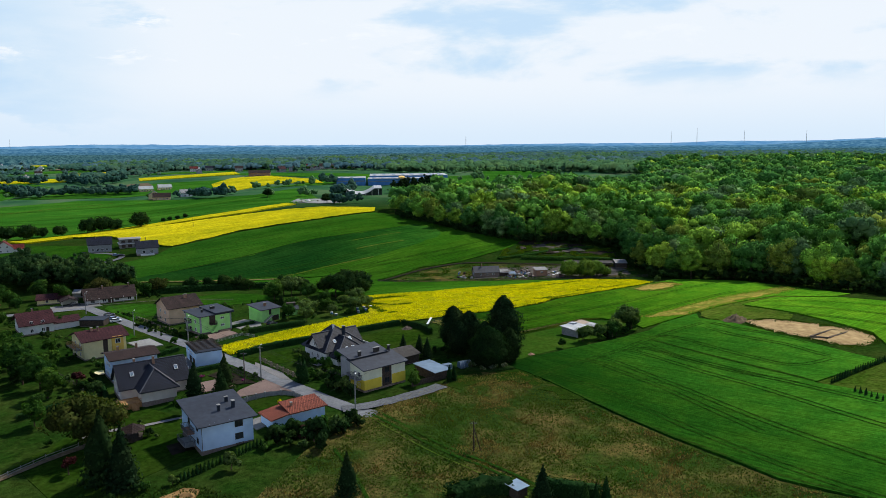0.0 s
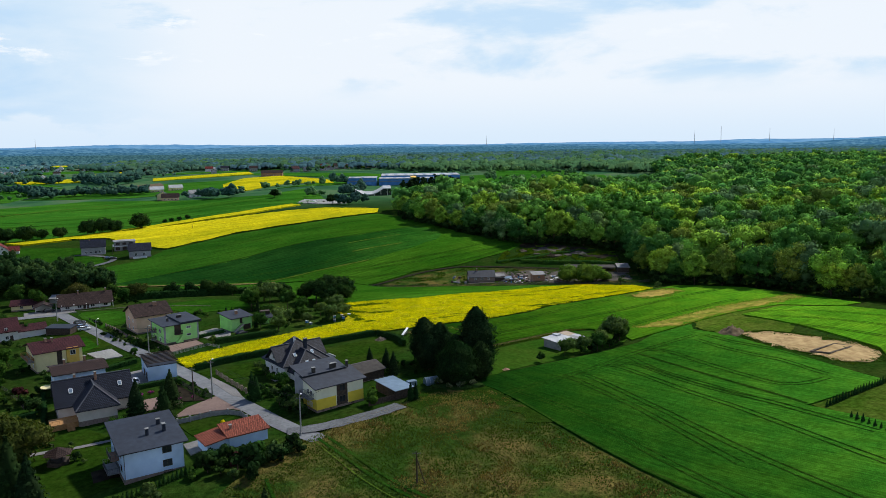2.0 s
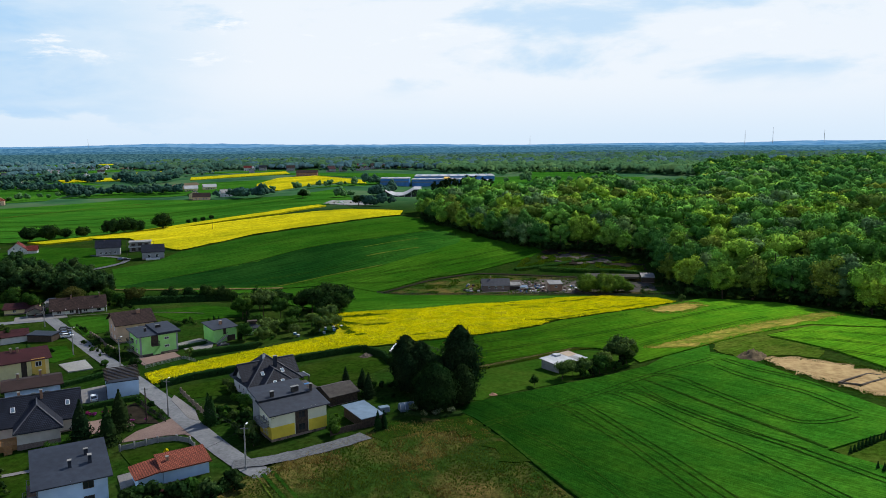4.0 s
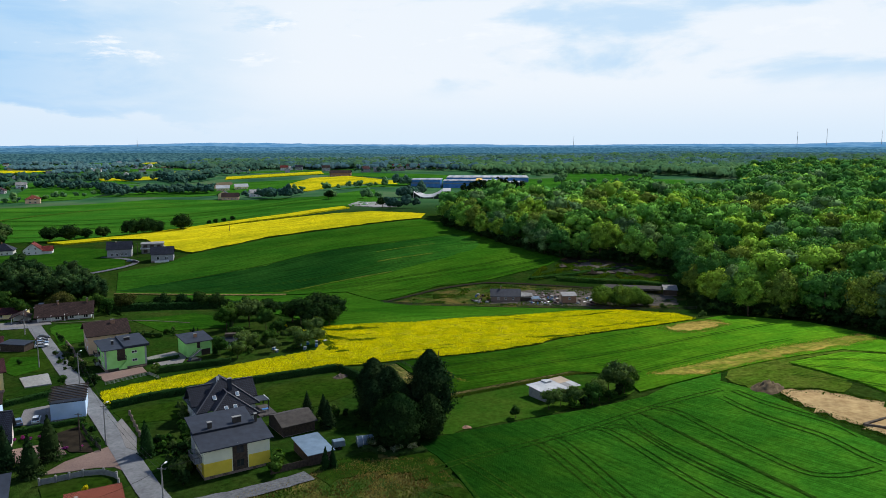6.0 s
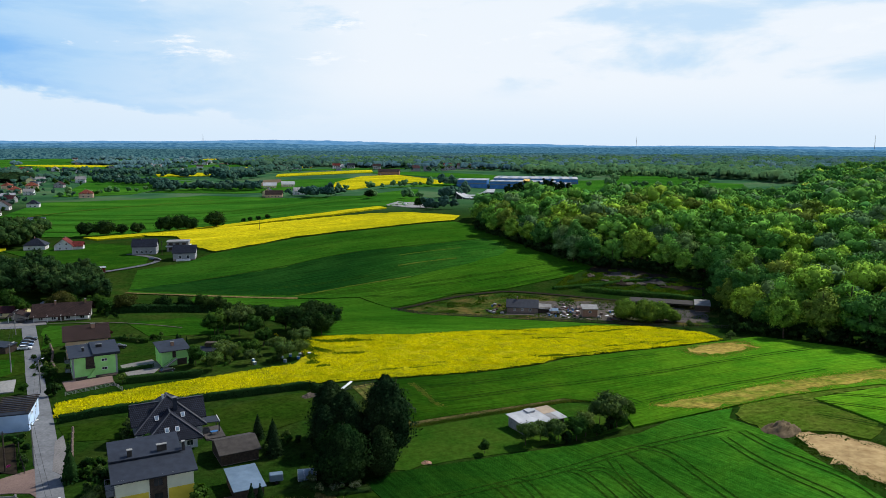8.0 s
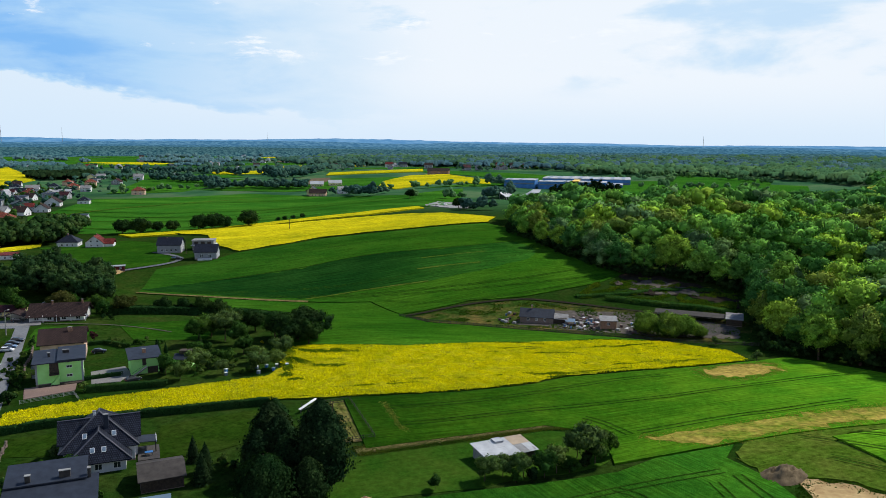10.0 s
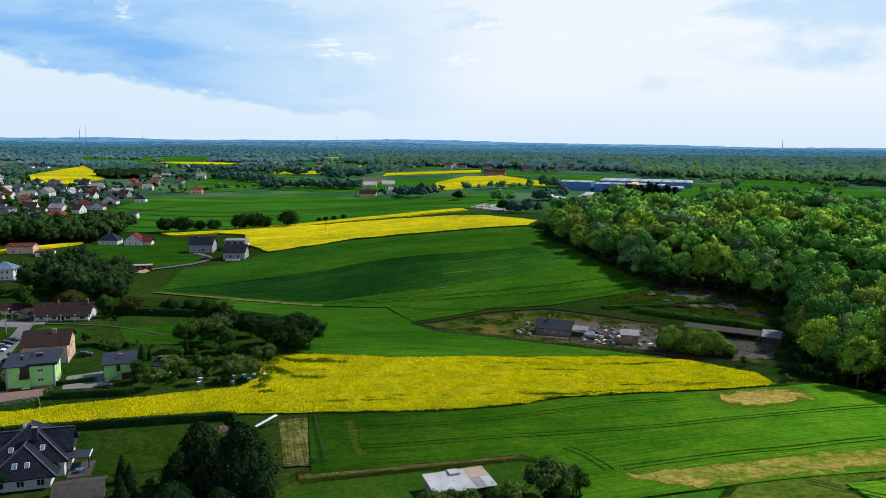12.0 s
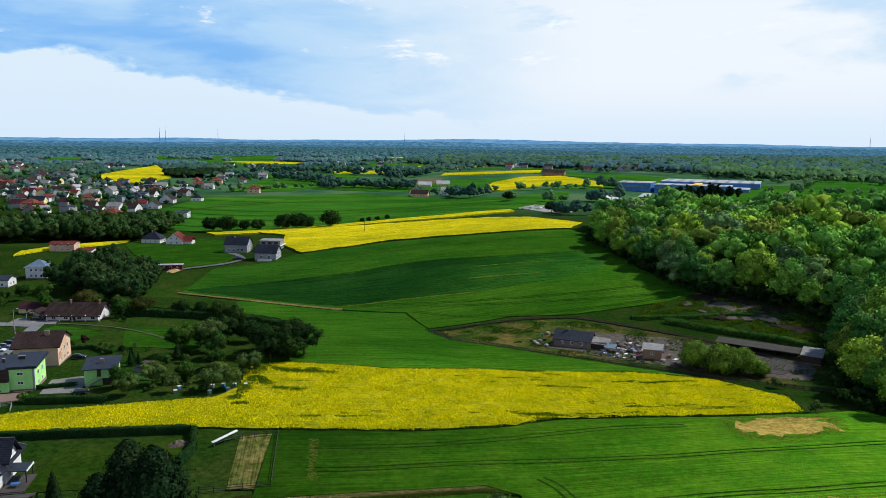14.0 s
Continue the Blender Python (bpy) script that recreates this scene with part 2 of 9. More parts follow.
M_STEM = crop("rapeseed_stems", (0.027, 0.06, 0.0072), (0.048, 0.096, 0.012), (0.06, 0.09, 0.012), 40)
M_ROUGH = crop("rough_grass", (0.014, 0.04, 0.006), (0.034, 0.068, 0.011), (0.185, 0.118, 0.046), 60, fine=1.4, mid=0.075, streak=0.3, relief=1.0, depth=0.5)
M_DRYSTRIP = crop("dry_strip", (0.055, 0.120, 0.010), (0.17, 0.175, 0.028), (0.36, 0.26, 0.070), 40, fine=0.9, mid=0.16, streak=0.5)
M_STRAWPATCH = crop("straw_patch", (0.15, 0.140, 0.026), (0.31, 0.230, 0.060), (0.36, 0.26, 0.080), 40, fine=1.4, mid=0.2, streak=0.4)
M_DUG = crop("dug_rows", (0.036, 0.062, 0.010), (0.090, 0.098, 0.026), (0.20, 0.155, 0.062), -52, fine=1.8, mid=0.25, rows=1.6, streak=1.1)
M_TRACKGRASS = crop("wheel_track", (0.008, 0.034, 0.004), (0.018, 0.060, 0.006), (0.03, 0.06, 0.008), 0)
M_RUT = crop("rutted_track", (0.045, 0.060, 0.014), (0.150, 0.118, 0.054), (0.23, 0.170, 0.085), 40, fine=1.7, mid=0.22, rows=1.2, streak=0.7, depth=0.3)
M_SOIL = plain("soil", (0.085, 0.066, 0.040), (0.17, 0.13, 0.080), 0.9, 0.95, relief=0.8, depth=0.15)
M_SAND = plain("sand", (0.28, 0.185, 0.085), (0.48, 0.35, 0.17), 0.5, 0.95, relief=0.8, depth=0.2)
M_GRAVEL = plain("gravel", (0.078, 0.083, 0.088), (0.15, 0.156, 0.165), 1.6, 0.95, relief=0.6, depth=0.05)
M_YARD = plain("dark_gravel", (0.045, 0.042, 0.040), (0.090, 0.084, 0.078), 1.4, 0.95, relief=0.6, depth=0.05)
M_ASPHALT = plain("old_asphalt", (0.112, 0.118, 0.126), (0.175, 0.183, 0.195), 1.2, 0.9, big=0.2, depth=0.01)
M_PAVER = plain("pink_pavers", (0.15, 0.10, 0.085), (0.22, 0.15, 0.125), 3.0, 0.85)
M_GREYPAVER = plain("grey_pavers", (0.13, 0.125, 0.12), (0.21, 0.20, 0.195), 3.0, 0.85)
M_LEAF_WOOD = leaf("beech_canopy", (0.066, 0.19, 0.04), (0.15, 0.335, 0.058), (0.215, 0.385, 0.056), size=0.05, glow=0.07)
M_LEAF_LIME = leaf("lime_canopy", (0.112, 0.23, 0.032), (0.225, 0.375, 0.045), (0.28, 0.41, 0.05), size=0.05, glow=0.07)
M_LEAF_OLIVE = leaf("oak_canopy", (0.09, 0.155, 0.03), (0.195, 0.265, 0.043), (0.225, 0.265, 0.048), size=0.05, glow=0.07)
M_LEAF_GREY = leaf("willow_canopy", (0.07, 0.145, 0.062), (0.13, 0.225, 0.092), (0.15, 0.235, 0.086), size=0.05, glow=0.07)
M_LEAF_DEEP = leaf("alder_canopy", (0.03, 0.108, 0.028), (0.066, 0.18, 0.042), (0.084, 0.2, 0.042), size=0.05, glow=0.07)
M_LEAF_GARDEN = leaf("garden_leaves", (0.016, 0.05, 0.011), (0.036, 0.09, 0.02), (0.054, 0.104, 0.022), glow=0.35)
# Distance haze is put into the next three leaf colours: paler and bluer.
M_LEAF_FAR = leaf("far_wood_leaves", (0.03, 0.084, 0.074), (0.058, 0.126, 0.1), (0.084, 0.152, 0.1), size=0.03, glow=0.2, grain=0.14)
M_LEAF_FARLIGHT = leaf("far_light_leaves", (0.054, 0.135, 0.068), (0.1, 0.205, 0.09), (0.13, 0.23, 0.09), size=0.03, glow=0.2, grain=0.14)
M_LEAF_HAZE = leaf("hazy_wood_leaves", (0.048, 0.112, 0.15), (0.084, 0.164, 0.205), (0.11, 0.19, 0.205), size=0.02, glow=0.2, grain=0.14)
M_LEAF_DARK = leaf("dark_leaves", (0.009, 0.028, 0.009), (0.021, 0.05, 0.016), (0.03, 0.054, 0.017), glow=0.25)
M_LEAF_THICKET = leaf("thicket_leaves", (0.015, 0.042, 0.017), (0.036, 0.078, 0.03), (0.052, 0.084, 0.03), glow=0.3)
M_LEAF_BROWN = leaf("bronze_leaves", (0.024, 0.038, 0.010), (0.050, 0.062, 0.016), (0.064, 0.060, 0.020), glow=0.25)
M_LEAF_SPRING = leaf("spring_leaves", (0.038, 0.076, 0.024), (0.084, 0.136, 0.044), (0.106, 0.152, 0.046), glow=0.35)
M_PASTURE = crop("grazed_grass", (0.013, 0.05, 0.005), (0.028, 0.076, 0.008), (0.046, 0.078, 0.011), 40, fine=2.2, streak=0.2, relief=0.4, depth=0.08, clump=0.2)
M_VERGE = crop("field_verge", (0.030, 0.068, 0.007), (0.062, 0.110, 0.012), (0.090, 0.112, 0.020), 40, fine=1.6, mid=0.12, streak=0.3)
M_LEAF_RED = leaf("purple_leaves", (0.030, 0.010, 0.014), (0.055, 0.018, 0.022), (0.04, 0.02, 0.02), glow=0.2)
M_NEEDLE = leaf("pine_needles", (0.007, 0.02, 0.009), (0.016, 0.034, 0.014), (0.022, 0.036, 0.014), glow=0.10)
M_HEDGE = leaf("hedge_leaves", (0.009, 0.03, 0.01), (0.019, 0.05, 0.014), (0.023, 0.052, 0.015), glow=0.12, fine=3.0)
M_BLOOM = leaf("white_blossom", (0.020, 0.045, 0.012), (0.26, 0.27, 0.22), (0.03, 0.06, 0.016), glow=0.2)
M_LEAF_WILLOW = leaf("weeping_willow_leaves", (0.060, 0.125, 0.020), (0.130, 0.220, 0.034), (0.165, 0.240, 0.036), glow=0.25)
# Dark core colour that stands in for twigs and the shade inside crowns.
M_CROWNCORE = plain("branchwork", (0.032, 0.056, 0.013), (0.068, 0.096, 0.024), 1.2, 0.95, relief=0.9, depth=0.2)
M_BARK = plain("bark", (0.05, 0.035, 0.025), (0.11, 0.085, 0.06), 4.0, 0.95, relief=0.8)
M_WALL_BLUE = plain("pale_blue_render", (0.42, 0.58, 0.8), (0.5, 0.66, 0.86), 0.7)
M_WALL_WHITE = plain("white_render", (0.58, 0.59, 0.6), (0.7, 0.71, 0.72), 0.7)
M_WALL_CREAM = plain("cream_render", (0.72, 0.62, 0.33), (0.82, 0.72, 0.4), 0.7)
M_WALL_YELLOW = plain("yellow_render", (0.7, 0.53, 0.05), (0.8, 0.62, 0.07), 0.7)
M_WALL_PALE = plain("pale_cream_render", (0.66, 0.66, 0.50), (0.76, 0.76, 0.58), 0.7)
M_WALL_BEIGE = plain("beige_render", (0.54, 0.49, 0.44), (0.63, 0.58, 0.52), 0.7)
M_WALL_OCHRE = plain("ochre_render", (0.68, 0.42, 0.08), (0.76, 0.5, 0.11), 0.7)
M_WALL_GREEN = plain("lime_render", (0.33, 0.70, 0.20), (0.40, 0.78, 0.26), 0.7)
M_WALL_PEACH = plain("peach_render", (0.62, 0.41, 0.28), (0.7, 0.48, 0.34), 0.7)
M_WALL_GREY = plain("grey_render", (0.25, 0.26, 0.28), (0.33, 0.34, 0.36), 0.7)
M_SOCLE = plain("socle_stone", (0.16, 0.12, 0.10), (0.26, 0.20, 0.17), 2.5)
M_BRICK = plain("brick", (0.22, 0.12, 0.08), (0.34, 0.20, 0.13), 3.0, spread=0.15)
M_WOOD = plain("dark_wood", (0.035, 0.026, 0.020), (0.075, 0.055, 0.042), 2.0)
M_DECK = plain("deck_planks", (0.040, 0.036, 0.034), (0.075, 0.068, 0.064), 3.0, 0.8)
M_WOODLIGHT = plain("orange_wood", (0.32, 0.16, 0.06), (0.42, 0.23, 0.09), 2.0)
M_TILE_DARK = tiles("anthracite_tiles", (0.015, 0.018, 0.029), (0.028, 0.033, 0.05), rough=0.5)
M_RIDGE = plain("ridge_tiles", (0.055, 0.060, 0.072), (0.085, 0.090, 0.105), 3.0, 0.5)
M_OCHRE_EARTH = plain("ochre_earth", (0.20, 0.115, 0.045), (0.33, 0.20, 0.085), 0.5, 0.95, relief=0.8, depth=0.2)
M_TILE_RED = tiles("red_tiles", (0.1500, 0.0263, 0.0225), (0.2100, 0.0413, 0.0338))
M_TILE_MAROON = tiles("maroon_tiles", (0.0510, 0.0156, 0.0192), (0.0750, 0.0228, 0.0264))
M_TILE_BROWN = tiles("brown_tiles", (0.0360, 0.0216, 0.0192), (0.0570, 0.0348, 0.0300))
M_TILE_ORANGE = tiles("orange_tiles", (0.20, 0.055, 0.034), (0.28, 0.082, 0.048))
M_FELT = plain("roofing_felt", (0.014, 0.019, 0.03), (0.027, 0.035, 0.052), 0.8, 0.65)
M_ETERNIT = plain("fibre_cement_sheet", (0.15, 0.15, 0.15), (0.27, 0.27, 0.265), 0.8, 0.8, spread=0.1)
M_OLDROOF = plain("old_felt_roof", (0.03, 0.027, 0.025), (0.06, 0.053, 0.048), 0.8, 0.9)
M_TIN = plain("galvanised_sheet", (0.11, 0.17, 0.23), (0.17, 0.24, 0.31), 0.6, 0.45, metal=0.25)
M_WHITEROOF = plain("white_membrane", (0.30, 0.315, 0.33), (0.42, 0.435, 0.45), 0.5, 0.7)
M_TAN = plain("tan_roof_sheet", (0.30, 0.235, 0.165), (0.40, 0.315, 0.225), 0.6, 0.8)
M_BLUESHEET = plain("blue_cladding", (0.035, 0.16, 0.42), (0.06, 0.22, 0.54), 0.3, 0.5)
M_FRAME = plain("white_plastic", (0.70, 0.70, 0.70), (0.80, 0.80, 0.80), 2.0, 0.4)
M_DARKFRAME = plain("brown_frame", (0.030, 0.020, 0.016), (0.05, 0.034, 0.026), 2.0, 0.5)
M_GLASS = glass("window_glass")
M_CONCRETE = plain("concrete", (0.19, 0.19, 0.185), (0.29, 0.29, 0.28), 1.5, 0.9)
M_METAL = plain("painted_steel", (0.10, 0.105, 0.11), (0.16, 0.165, 0.17), 2.0, 0.5, metal=0.4)
M_FENCE = plain("fence_dark", (0.030, 0.028, 0.026), (0.055, 0.050, 0.046), 2.0)
M_RUBBER = plain("rubber", (0.012, 0.012, 0.012), (0.02, 0.02, 0.02), 4.0)
M_CARWHITE = plain("white_car_paint", (0.74, 0.75, 0.76), (0.78, 0.79, 0.80), 0.5, 0.2)
M_CARBLUE = plain("blue_car_paint", (0.16, 0.24, 0.36), (0.18, 0.27, 0.40), 0.5, 0.2)
M_CARDARK = plain("dark_car_paint", (0.020, 0.022, 0.028), (0.03, 0.032, 0.04), 0.5, 0.2)
M_CARRED = plain("red_car_paint", (0.30, 0.02, 0.025), (0.34, 0.03, 0.03), 0.5, 0.2)
M_RUBBLE = plain("rubble", (0.05, 0.042, 0.034), (0.15, 0.125, 0.1), 0.8, 0.95, relief=0.8, depth=0.1)
M_DARKEARTH = plain("dark_earth", (0.014, 0.012, 0.009), (0.036, 0.029, 0.02), 0.5, 0.95, relief=0.8, depth=0.15)
# Dark earth lightened for the yard: the sunlight there is put into the colour.
M_LIGHTENED_EARTH = plain("trodden_dust", (0.055, 0.049, 0.042), (0.125, 0.11, 0.092), 0.7, 0.95, relief=0.7, depth=0.12)
M_FLOWER_Y = leaf("yellow_flowers", (0.6, 0.45, 0.01), (0.75, 0.6, 0.02), (0.5, 0.42, 0.02))
M_FLOWER_P = leaf("purple_flowers", (0.16, 0.02, 0.16), (0.26, 0.04, 0.26), (0.10, 0.06, 0.06))

# ---- lie of the land: a coarse grid of heights ----
GX = np.array([-1200, -650, -330, -190, -90, -20, 50, 110, 250.0])
GY = np.array([-100, 120, 190, 250, 320, 390, 480, 620, 900, 1300, 2000.0])
GZ = np.array([
    [-8.5, -10, -9.5, -8.5, -8, -7.5, -4, -2, 1],
    [-8, -10.5, -9, -7.5, -7.5, -3.5, -3.5, 1, 0.5],
    [-8.5, -10.5, -9, -7.5, -4.5, -3.5, -4.5, -1.5, 0],
    [-8.5, -10.5, -8.5, -8, -5, -3.5, -5, -1.5, -1],
    [-9, -11, -13, -8, -6.5, -5.5, -8, -6, -5.5],
    [-8.5, -11.5, -6, -11, -14.5, -13, -11.5, -10.5, 1.5],
    [-9, -13.5, -11, -7, -3, -3.5, -3.5, -1, 3],
    [-7, -6.5, -10, -1, 3.5, 3.5, 3.5, 4.5, 4],
    [-3, -10, -2.5, 4.5, 0, 3, 5, 6, 8],
    [-2, 2, 11, 12, 10, 12, 12.5, 12.5, 13],
    [5, 9, 12.5, 14, 14.5, 15, 15.5, 15.5, 16.5]])


def spline_weights(t, knots):
    t = np.clip(t, knots[0], knots[-1])
    i = np.clip(np.searchsorted(knots, t) - 1, 0, len(knots) - 2)
    h = knots[i + 1] - knots[i]
    u = (t - knots[i]) / h
    w = np.zeros((len(t), len(knots)))
    r = np.arange(len(t))
    h00 = 2 * u ** 3 - 3 * u ** 2 + 1
    np.add.at(w, (r, i), h00)
    np.add.at(w, (r, i + 1), 1 - h00)
    for j, hw in ((i, u ** 3 - 2 * u ** 2 + u), (i + 1, u ** 3 - u ** 2)):
        a, b = np.maximum(j - 1, 0), np.minimum(j + 1, len(knots) - 1)
        s = h * hw / (knots[b] - knots[a])
        np.add.at(w, (r, b), s)
        np.add.at(w, (r, a), -s)
    return w


def heights(x, y):
    """Height of the land at arrays of places."""
    x, y = np.atleast_1d(np.asarray(x, float)), np.atleast_1d(np.asarray(y, float))
    return np.einsum("ij,jk,ik->i", spline_weights(y, GY), GZ, spline_weights(x, GX))


def land(x, y):
    return float(heights([x], [y])[0])


def soften(me, normals):
    """Leaves take the light as the rounded crown that they cover."""
    a = me.attributes.new("custom_normal", "FLOAT_VECTOR", "POINT")
    a.data.foreach_set("vector", normals.astype(np.float32).ravel())


def mesh_of(name, verts, faces, material, smooth=False):
    me = bpy.data.meshes.new(name)
    if isinstance(faces, np.ndarray):
        k, n = faces.shape[1], len(faces)
        me.vertices.add(len(verts))
        me.vertices.foreach_set("co", np.asarray(verts, np.float32).ravel())
        me.loops.add(n * k)
        me.loops.foreach_set("vertex_index", faces.astype(np.int32).ravel())
        me.polygons.add(n)
        me.polygons.foreach_set("loop_start", np.arange(0, n * k, k, dtype=np.int32))
        me.update(calc_edges=True)
    else:
        me.from_pydata([tuple(v) for v in verts], [], [tuple(f) for f in faces])
    for m in material if isinstance(material, (list, tuple)) else [material]:
        me.materials.append(m)
    if smooth:
        me.polygons.foreach_set("use_smooth", np.ones(len(me.polygons), bool))
    return me


def sheet():
    def steps(lo, a, b, hi, fine, coarse):
        out = list(np.arange(a, b + 1e-6, fine))
        d, p = fine, a
        while p > lo:
            d = min(d * 1.12, coarse)
            p -= d
            out.insert(0, p)
        d, p = fine, b
        while p < hi:
            d = min(d * 1.12, coarse)
            p += d
            out.append(p)
        return np.array(out)
    xs, ys = steps(-4700, -360, 220, 4700, 5.0, 220), steps(-600, 90, 640, 4800, 5.0, 220)
    X, Y = np.meshgrid(xs, ys)
    Z = heights(X.ravel(), Y.ravel())
    v = np.stack([X.ravel(), Y.ravel(), Z], 1)
    w = len(xs)
    i = (np.arange(len(ys) - 1)[:, None] * w + np.arange(w - 1)[None, :]).ravel()
    f = np.stack([i, i + 1, i + w + 1, i + w], 1)
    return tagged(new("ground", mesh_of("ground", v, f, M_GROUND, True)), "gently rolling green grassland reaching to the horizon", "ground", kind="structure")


GROUND = sheet()
from mathutils import geometry


def inside(poly, x, y):
    p = np.asarray(poly, float)
    x, y = np.asarray(x, float), np.asarray(y, float)
    r = np.zeros(x.shape, bool)
    j = len(p) - 1
    for i in range(len(p)):
        c = ((p[i, 1] > y) != (p[j, 1] > y)) & (x < (p[j, 0] - p[i, 0]) * (y - p[i, 1]) / (p[j, 1] - p[i, 1] + 1e-12) + p[i, 0])
        r ^= c
        j = i
    return r


def along(poly, step, closed=True):
    p = [np.array(q, float) for q in poly]
    out = []
    for a, b in zip(p, p[1:] + ([p[0]] if closed else [])):
        n = max(1, int(np.linalg.norm(b - a) / step))
        out += [a + (b - a) * k / n for k in range(n)]
    if not closed:
        out.append(p[-1])
    return np.array(out)


def rounded(poly, closed=True, times=2):
    """Corner-cut outline, for edges that run in curves."""
    p = [np.array(q, float) for q in poly]
    for _ in range(times):
        q = []
        pairs = list(zip(p, p[1:] + ([p[0]] if closed else [])))
        for a, b in pairs:
            q += [a * 0.75 + b * 0.25, a * 0.25 + b * 0.75]
        if not closed:
            q = [p[0]] + q[1:-1] + [p[-1]]
        p = q
    return p


def scatter(poly, n, seed):
    rng = np.random.default_rng(seed)
    p = np.asarray(poly, float)
    lo, hi = p.min(0), p.max(0)
    out = np.zeros((0, 2))
    while len(out) < n:
        q = rng.uniform(lo, hi, (n * 2, 2))
        out = np.concatenate([out, q[inside(p, q[:, 0], q[:, 1])]])
    return out[:n]


def field(name, poly, material, label, category="field", crop_height=0.3, step=6.0, ragged=0.0, rough=0.0, seed=1, soft=0, side=None):
    """A piece of land draped on the ground, as high as its crop, with sides."""
    rng = np.random.default_rng(seed)
    outline = along(rounded(poly, True, soft) if soft else poly, step)
    if ragged:
        outline = outline + rng.normal(0, ragged, outline.shape)
    lo, hi = outline.min(0), outline.max(0)
    gx, gy = np.meshgrid(np.arange(lo[0], hi[0], step), np.arange(lo[1], hi[1], step))
    g = np.stack([gx.ravel(), gy.ravel()], 1) + rng.uniform(-0.25, 0.25, (gx.size, 2)) * step
    g = g[inside(outline, g[:, 0], g[:, 1])]
    pts = [Vector(q) for q in np.concatenate([outline, g])]
    n = len(outline)
    res = geometry.delaunay_2d_cdt(pts, [(i, (i + 1) % n) for i in range(n)], [], 1, 1e-4)
    v2 = np.array([tuple(v) for v in res[0]])
    tris = [tuple(f) for f in res[2]]
    base = heights(v2[:, 0], v2[:, 1])
    top = base + crop_height + (rng.normal(0, rough, len(v2)) if rough else 0)
    count = {}
    for f in tris:
        for a, b in zip(f, f[1:] + f[:1]):
            key = (min(a, b), max(a, b))
            count[key] = None if key in count else (a, b)
    rim = [e for e in count.values() if e]
    m = len(v2)
    verts = np.concatenate([np.column_stack([v2, top]), np.column_stack([v2, base - 0.5])])
    faces = tris + [(b, a, a + m, b + m) for a, b in rim]
    me = mesh_of(name, verts, faces, [material, side] if side else material)
    if side:
        me.polygons.foreach_set("material_index", np.array([0] * len(tris) + [1] * len(rim), np.int32))
    return tagged(new(name, me), label, category, kind="structure")


def ribbon(name, line, width, material, parent=None, lift=0.36, step=3.0, label="", category="", soft=2, kind=""):
    """A strip along a line, draped on the ground."""
    p = along(rounded(line, False, soft) if soft else line, step, False)
    d = np.gradient(p, axis=0)
    d /= np.linalg.norm(d, axis=1)[:, None] + 1e-9
    nrm = np.stack([-d[:, 1], d[:, 0]], 1)
    cols = [-0.5, -0.17, 0.17, 0.5] if width > 2 else [-0.5, 0.5]
    wob = 1 + 0.28 * np.array([noise.noise(Vector((x * 0.35, y * 0.35, 1.7))) for x, y in p])[:, None] * (width < 4.5)
    v = np.concatenate([p + nrm * width * c * wob for c in cols])
    crown = np.concatenate([np.full(len(p), lift + (0.05 if abs(c) < 0.4 and width > 2 else 0)) for c in cols])
    z = heights(v[:, 0], v[:, 1]) + crown
    n = len(p)
    i = np.arange(n - 1)
    f = np.concatenate([np.stack([i + k * n, i + 1 + k * n, i + 1 + (k + 1) * n, i + (k + 1) * n], 1)[:, ::-1] for k in range(len(cols) - 1)])
    ob = new(name, mesh_of(name, np.column_stack([v, z]), f, material))
    if parent:
        ob.parent = parent
    if category:
        tagged(ob, label, category, kind=kind or "structure")
    return ob


# ---- fields ----
RAPE = [(-80, 219.5), (-73, 210), (-65, 219), (-44.4, 232.5), (-24.5, 246), (-7.4, 256), (18, 273), (33.3, 288), (43.8, 303), (61, 316), (82, 328.5), (97, 341.5),
        (92, 357), (70.5, 366), (47, 360), (15.7, 334), (-10.7, 309.3), (-39.8, 297.7), (-47.3, 289.6), (-31, 267), (-46.3, 253.2), (-56, 244.2), (-66, 235)]
rape_field = field("rapeseed_field", RAPE, M_RAPE, "flowering yellow rapeseed field along the gardens", crop_height=0.5, soft=1, step=2.6, ragged=0.45, rough=0.14, side=M_STEM)
WHEAT_B = [(-7, 254), (18, 271.5), (33.5, 286), (44, 301), (61, 314), (82, 326.5), (98, 340), (110, 352), (136, 334), (150, 311), (162, 286), (150, 278), (129, 283), (90, 257), (70, 243.5), (62, 238), (60, 246), (52, 256), (44.3, 256.5), (26, 241.5), (10.5, 228)]
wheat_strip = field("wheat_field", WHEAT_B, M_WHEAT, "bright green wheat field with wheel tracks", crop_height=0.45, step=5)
BARLEY_EDGE = [(9, 196), (14.5, 190.5), (19.5, 182.5), (26.8, 167.4), (34, 153.2), (40.5, 141.4), (47.3, 131), (53.5, 119.9)]
BIG_C = BARLEY_EDGE + [(75, 100), (105, 60), (150, 90), (118, 130), (86.5, 171), (114, 186), (92, 235), (84, 245), (86, 253), (70, 242.5), (63, 234), (37, 217.5), (13, 200.5)]
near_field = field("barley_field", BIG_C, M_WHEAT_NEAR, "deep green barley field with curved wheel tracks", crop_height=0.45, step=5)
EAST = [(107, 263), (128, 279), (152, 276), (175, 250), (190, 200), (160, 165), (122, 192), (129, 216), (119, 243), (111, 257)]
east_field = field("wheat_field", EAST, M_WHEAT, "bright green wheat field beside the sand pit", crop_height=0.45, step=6)
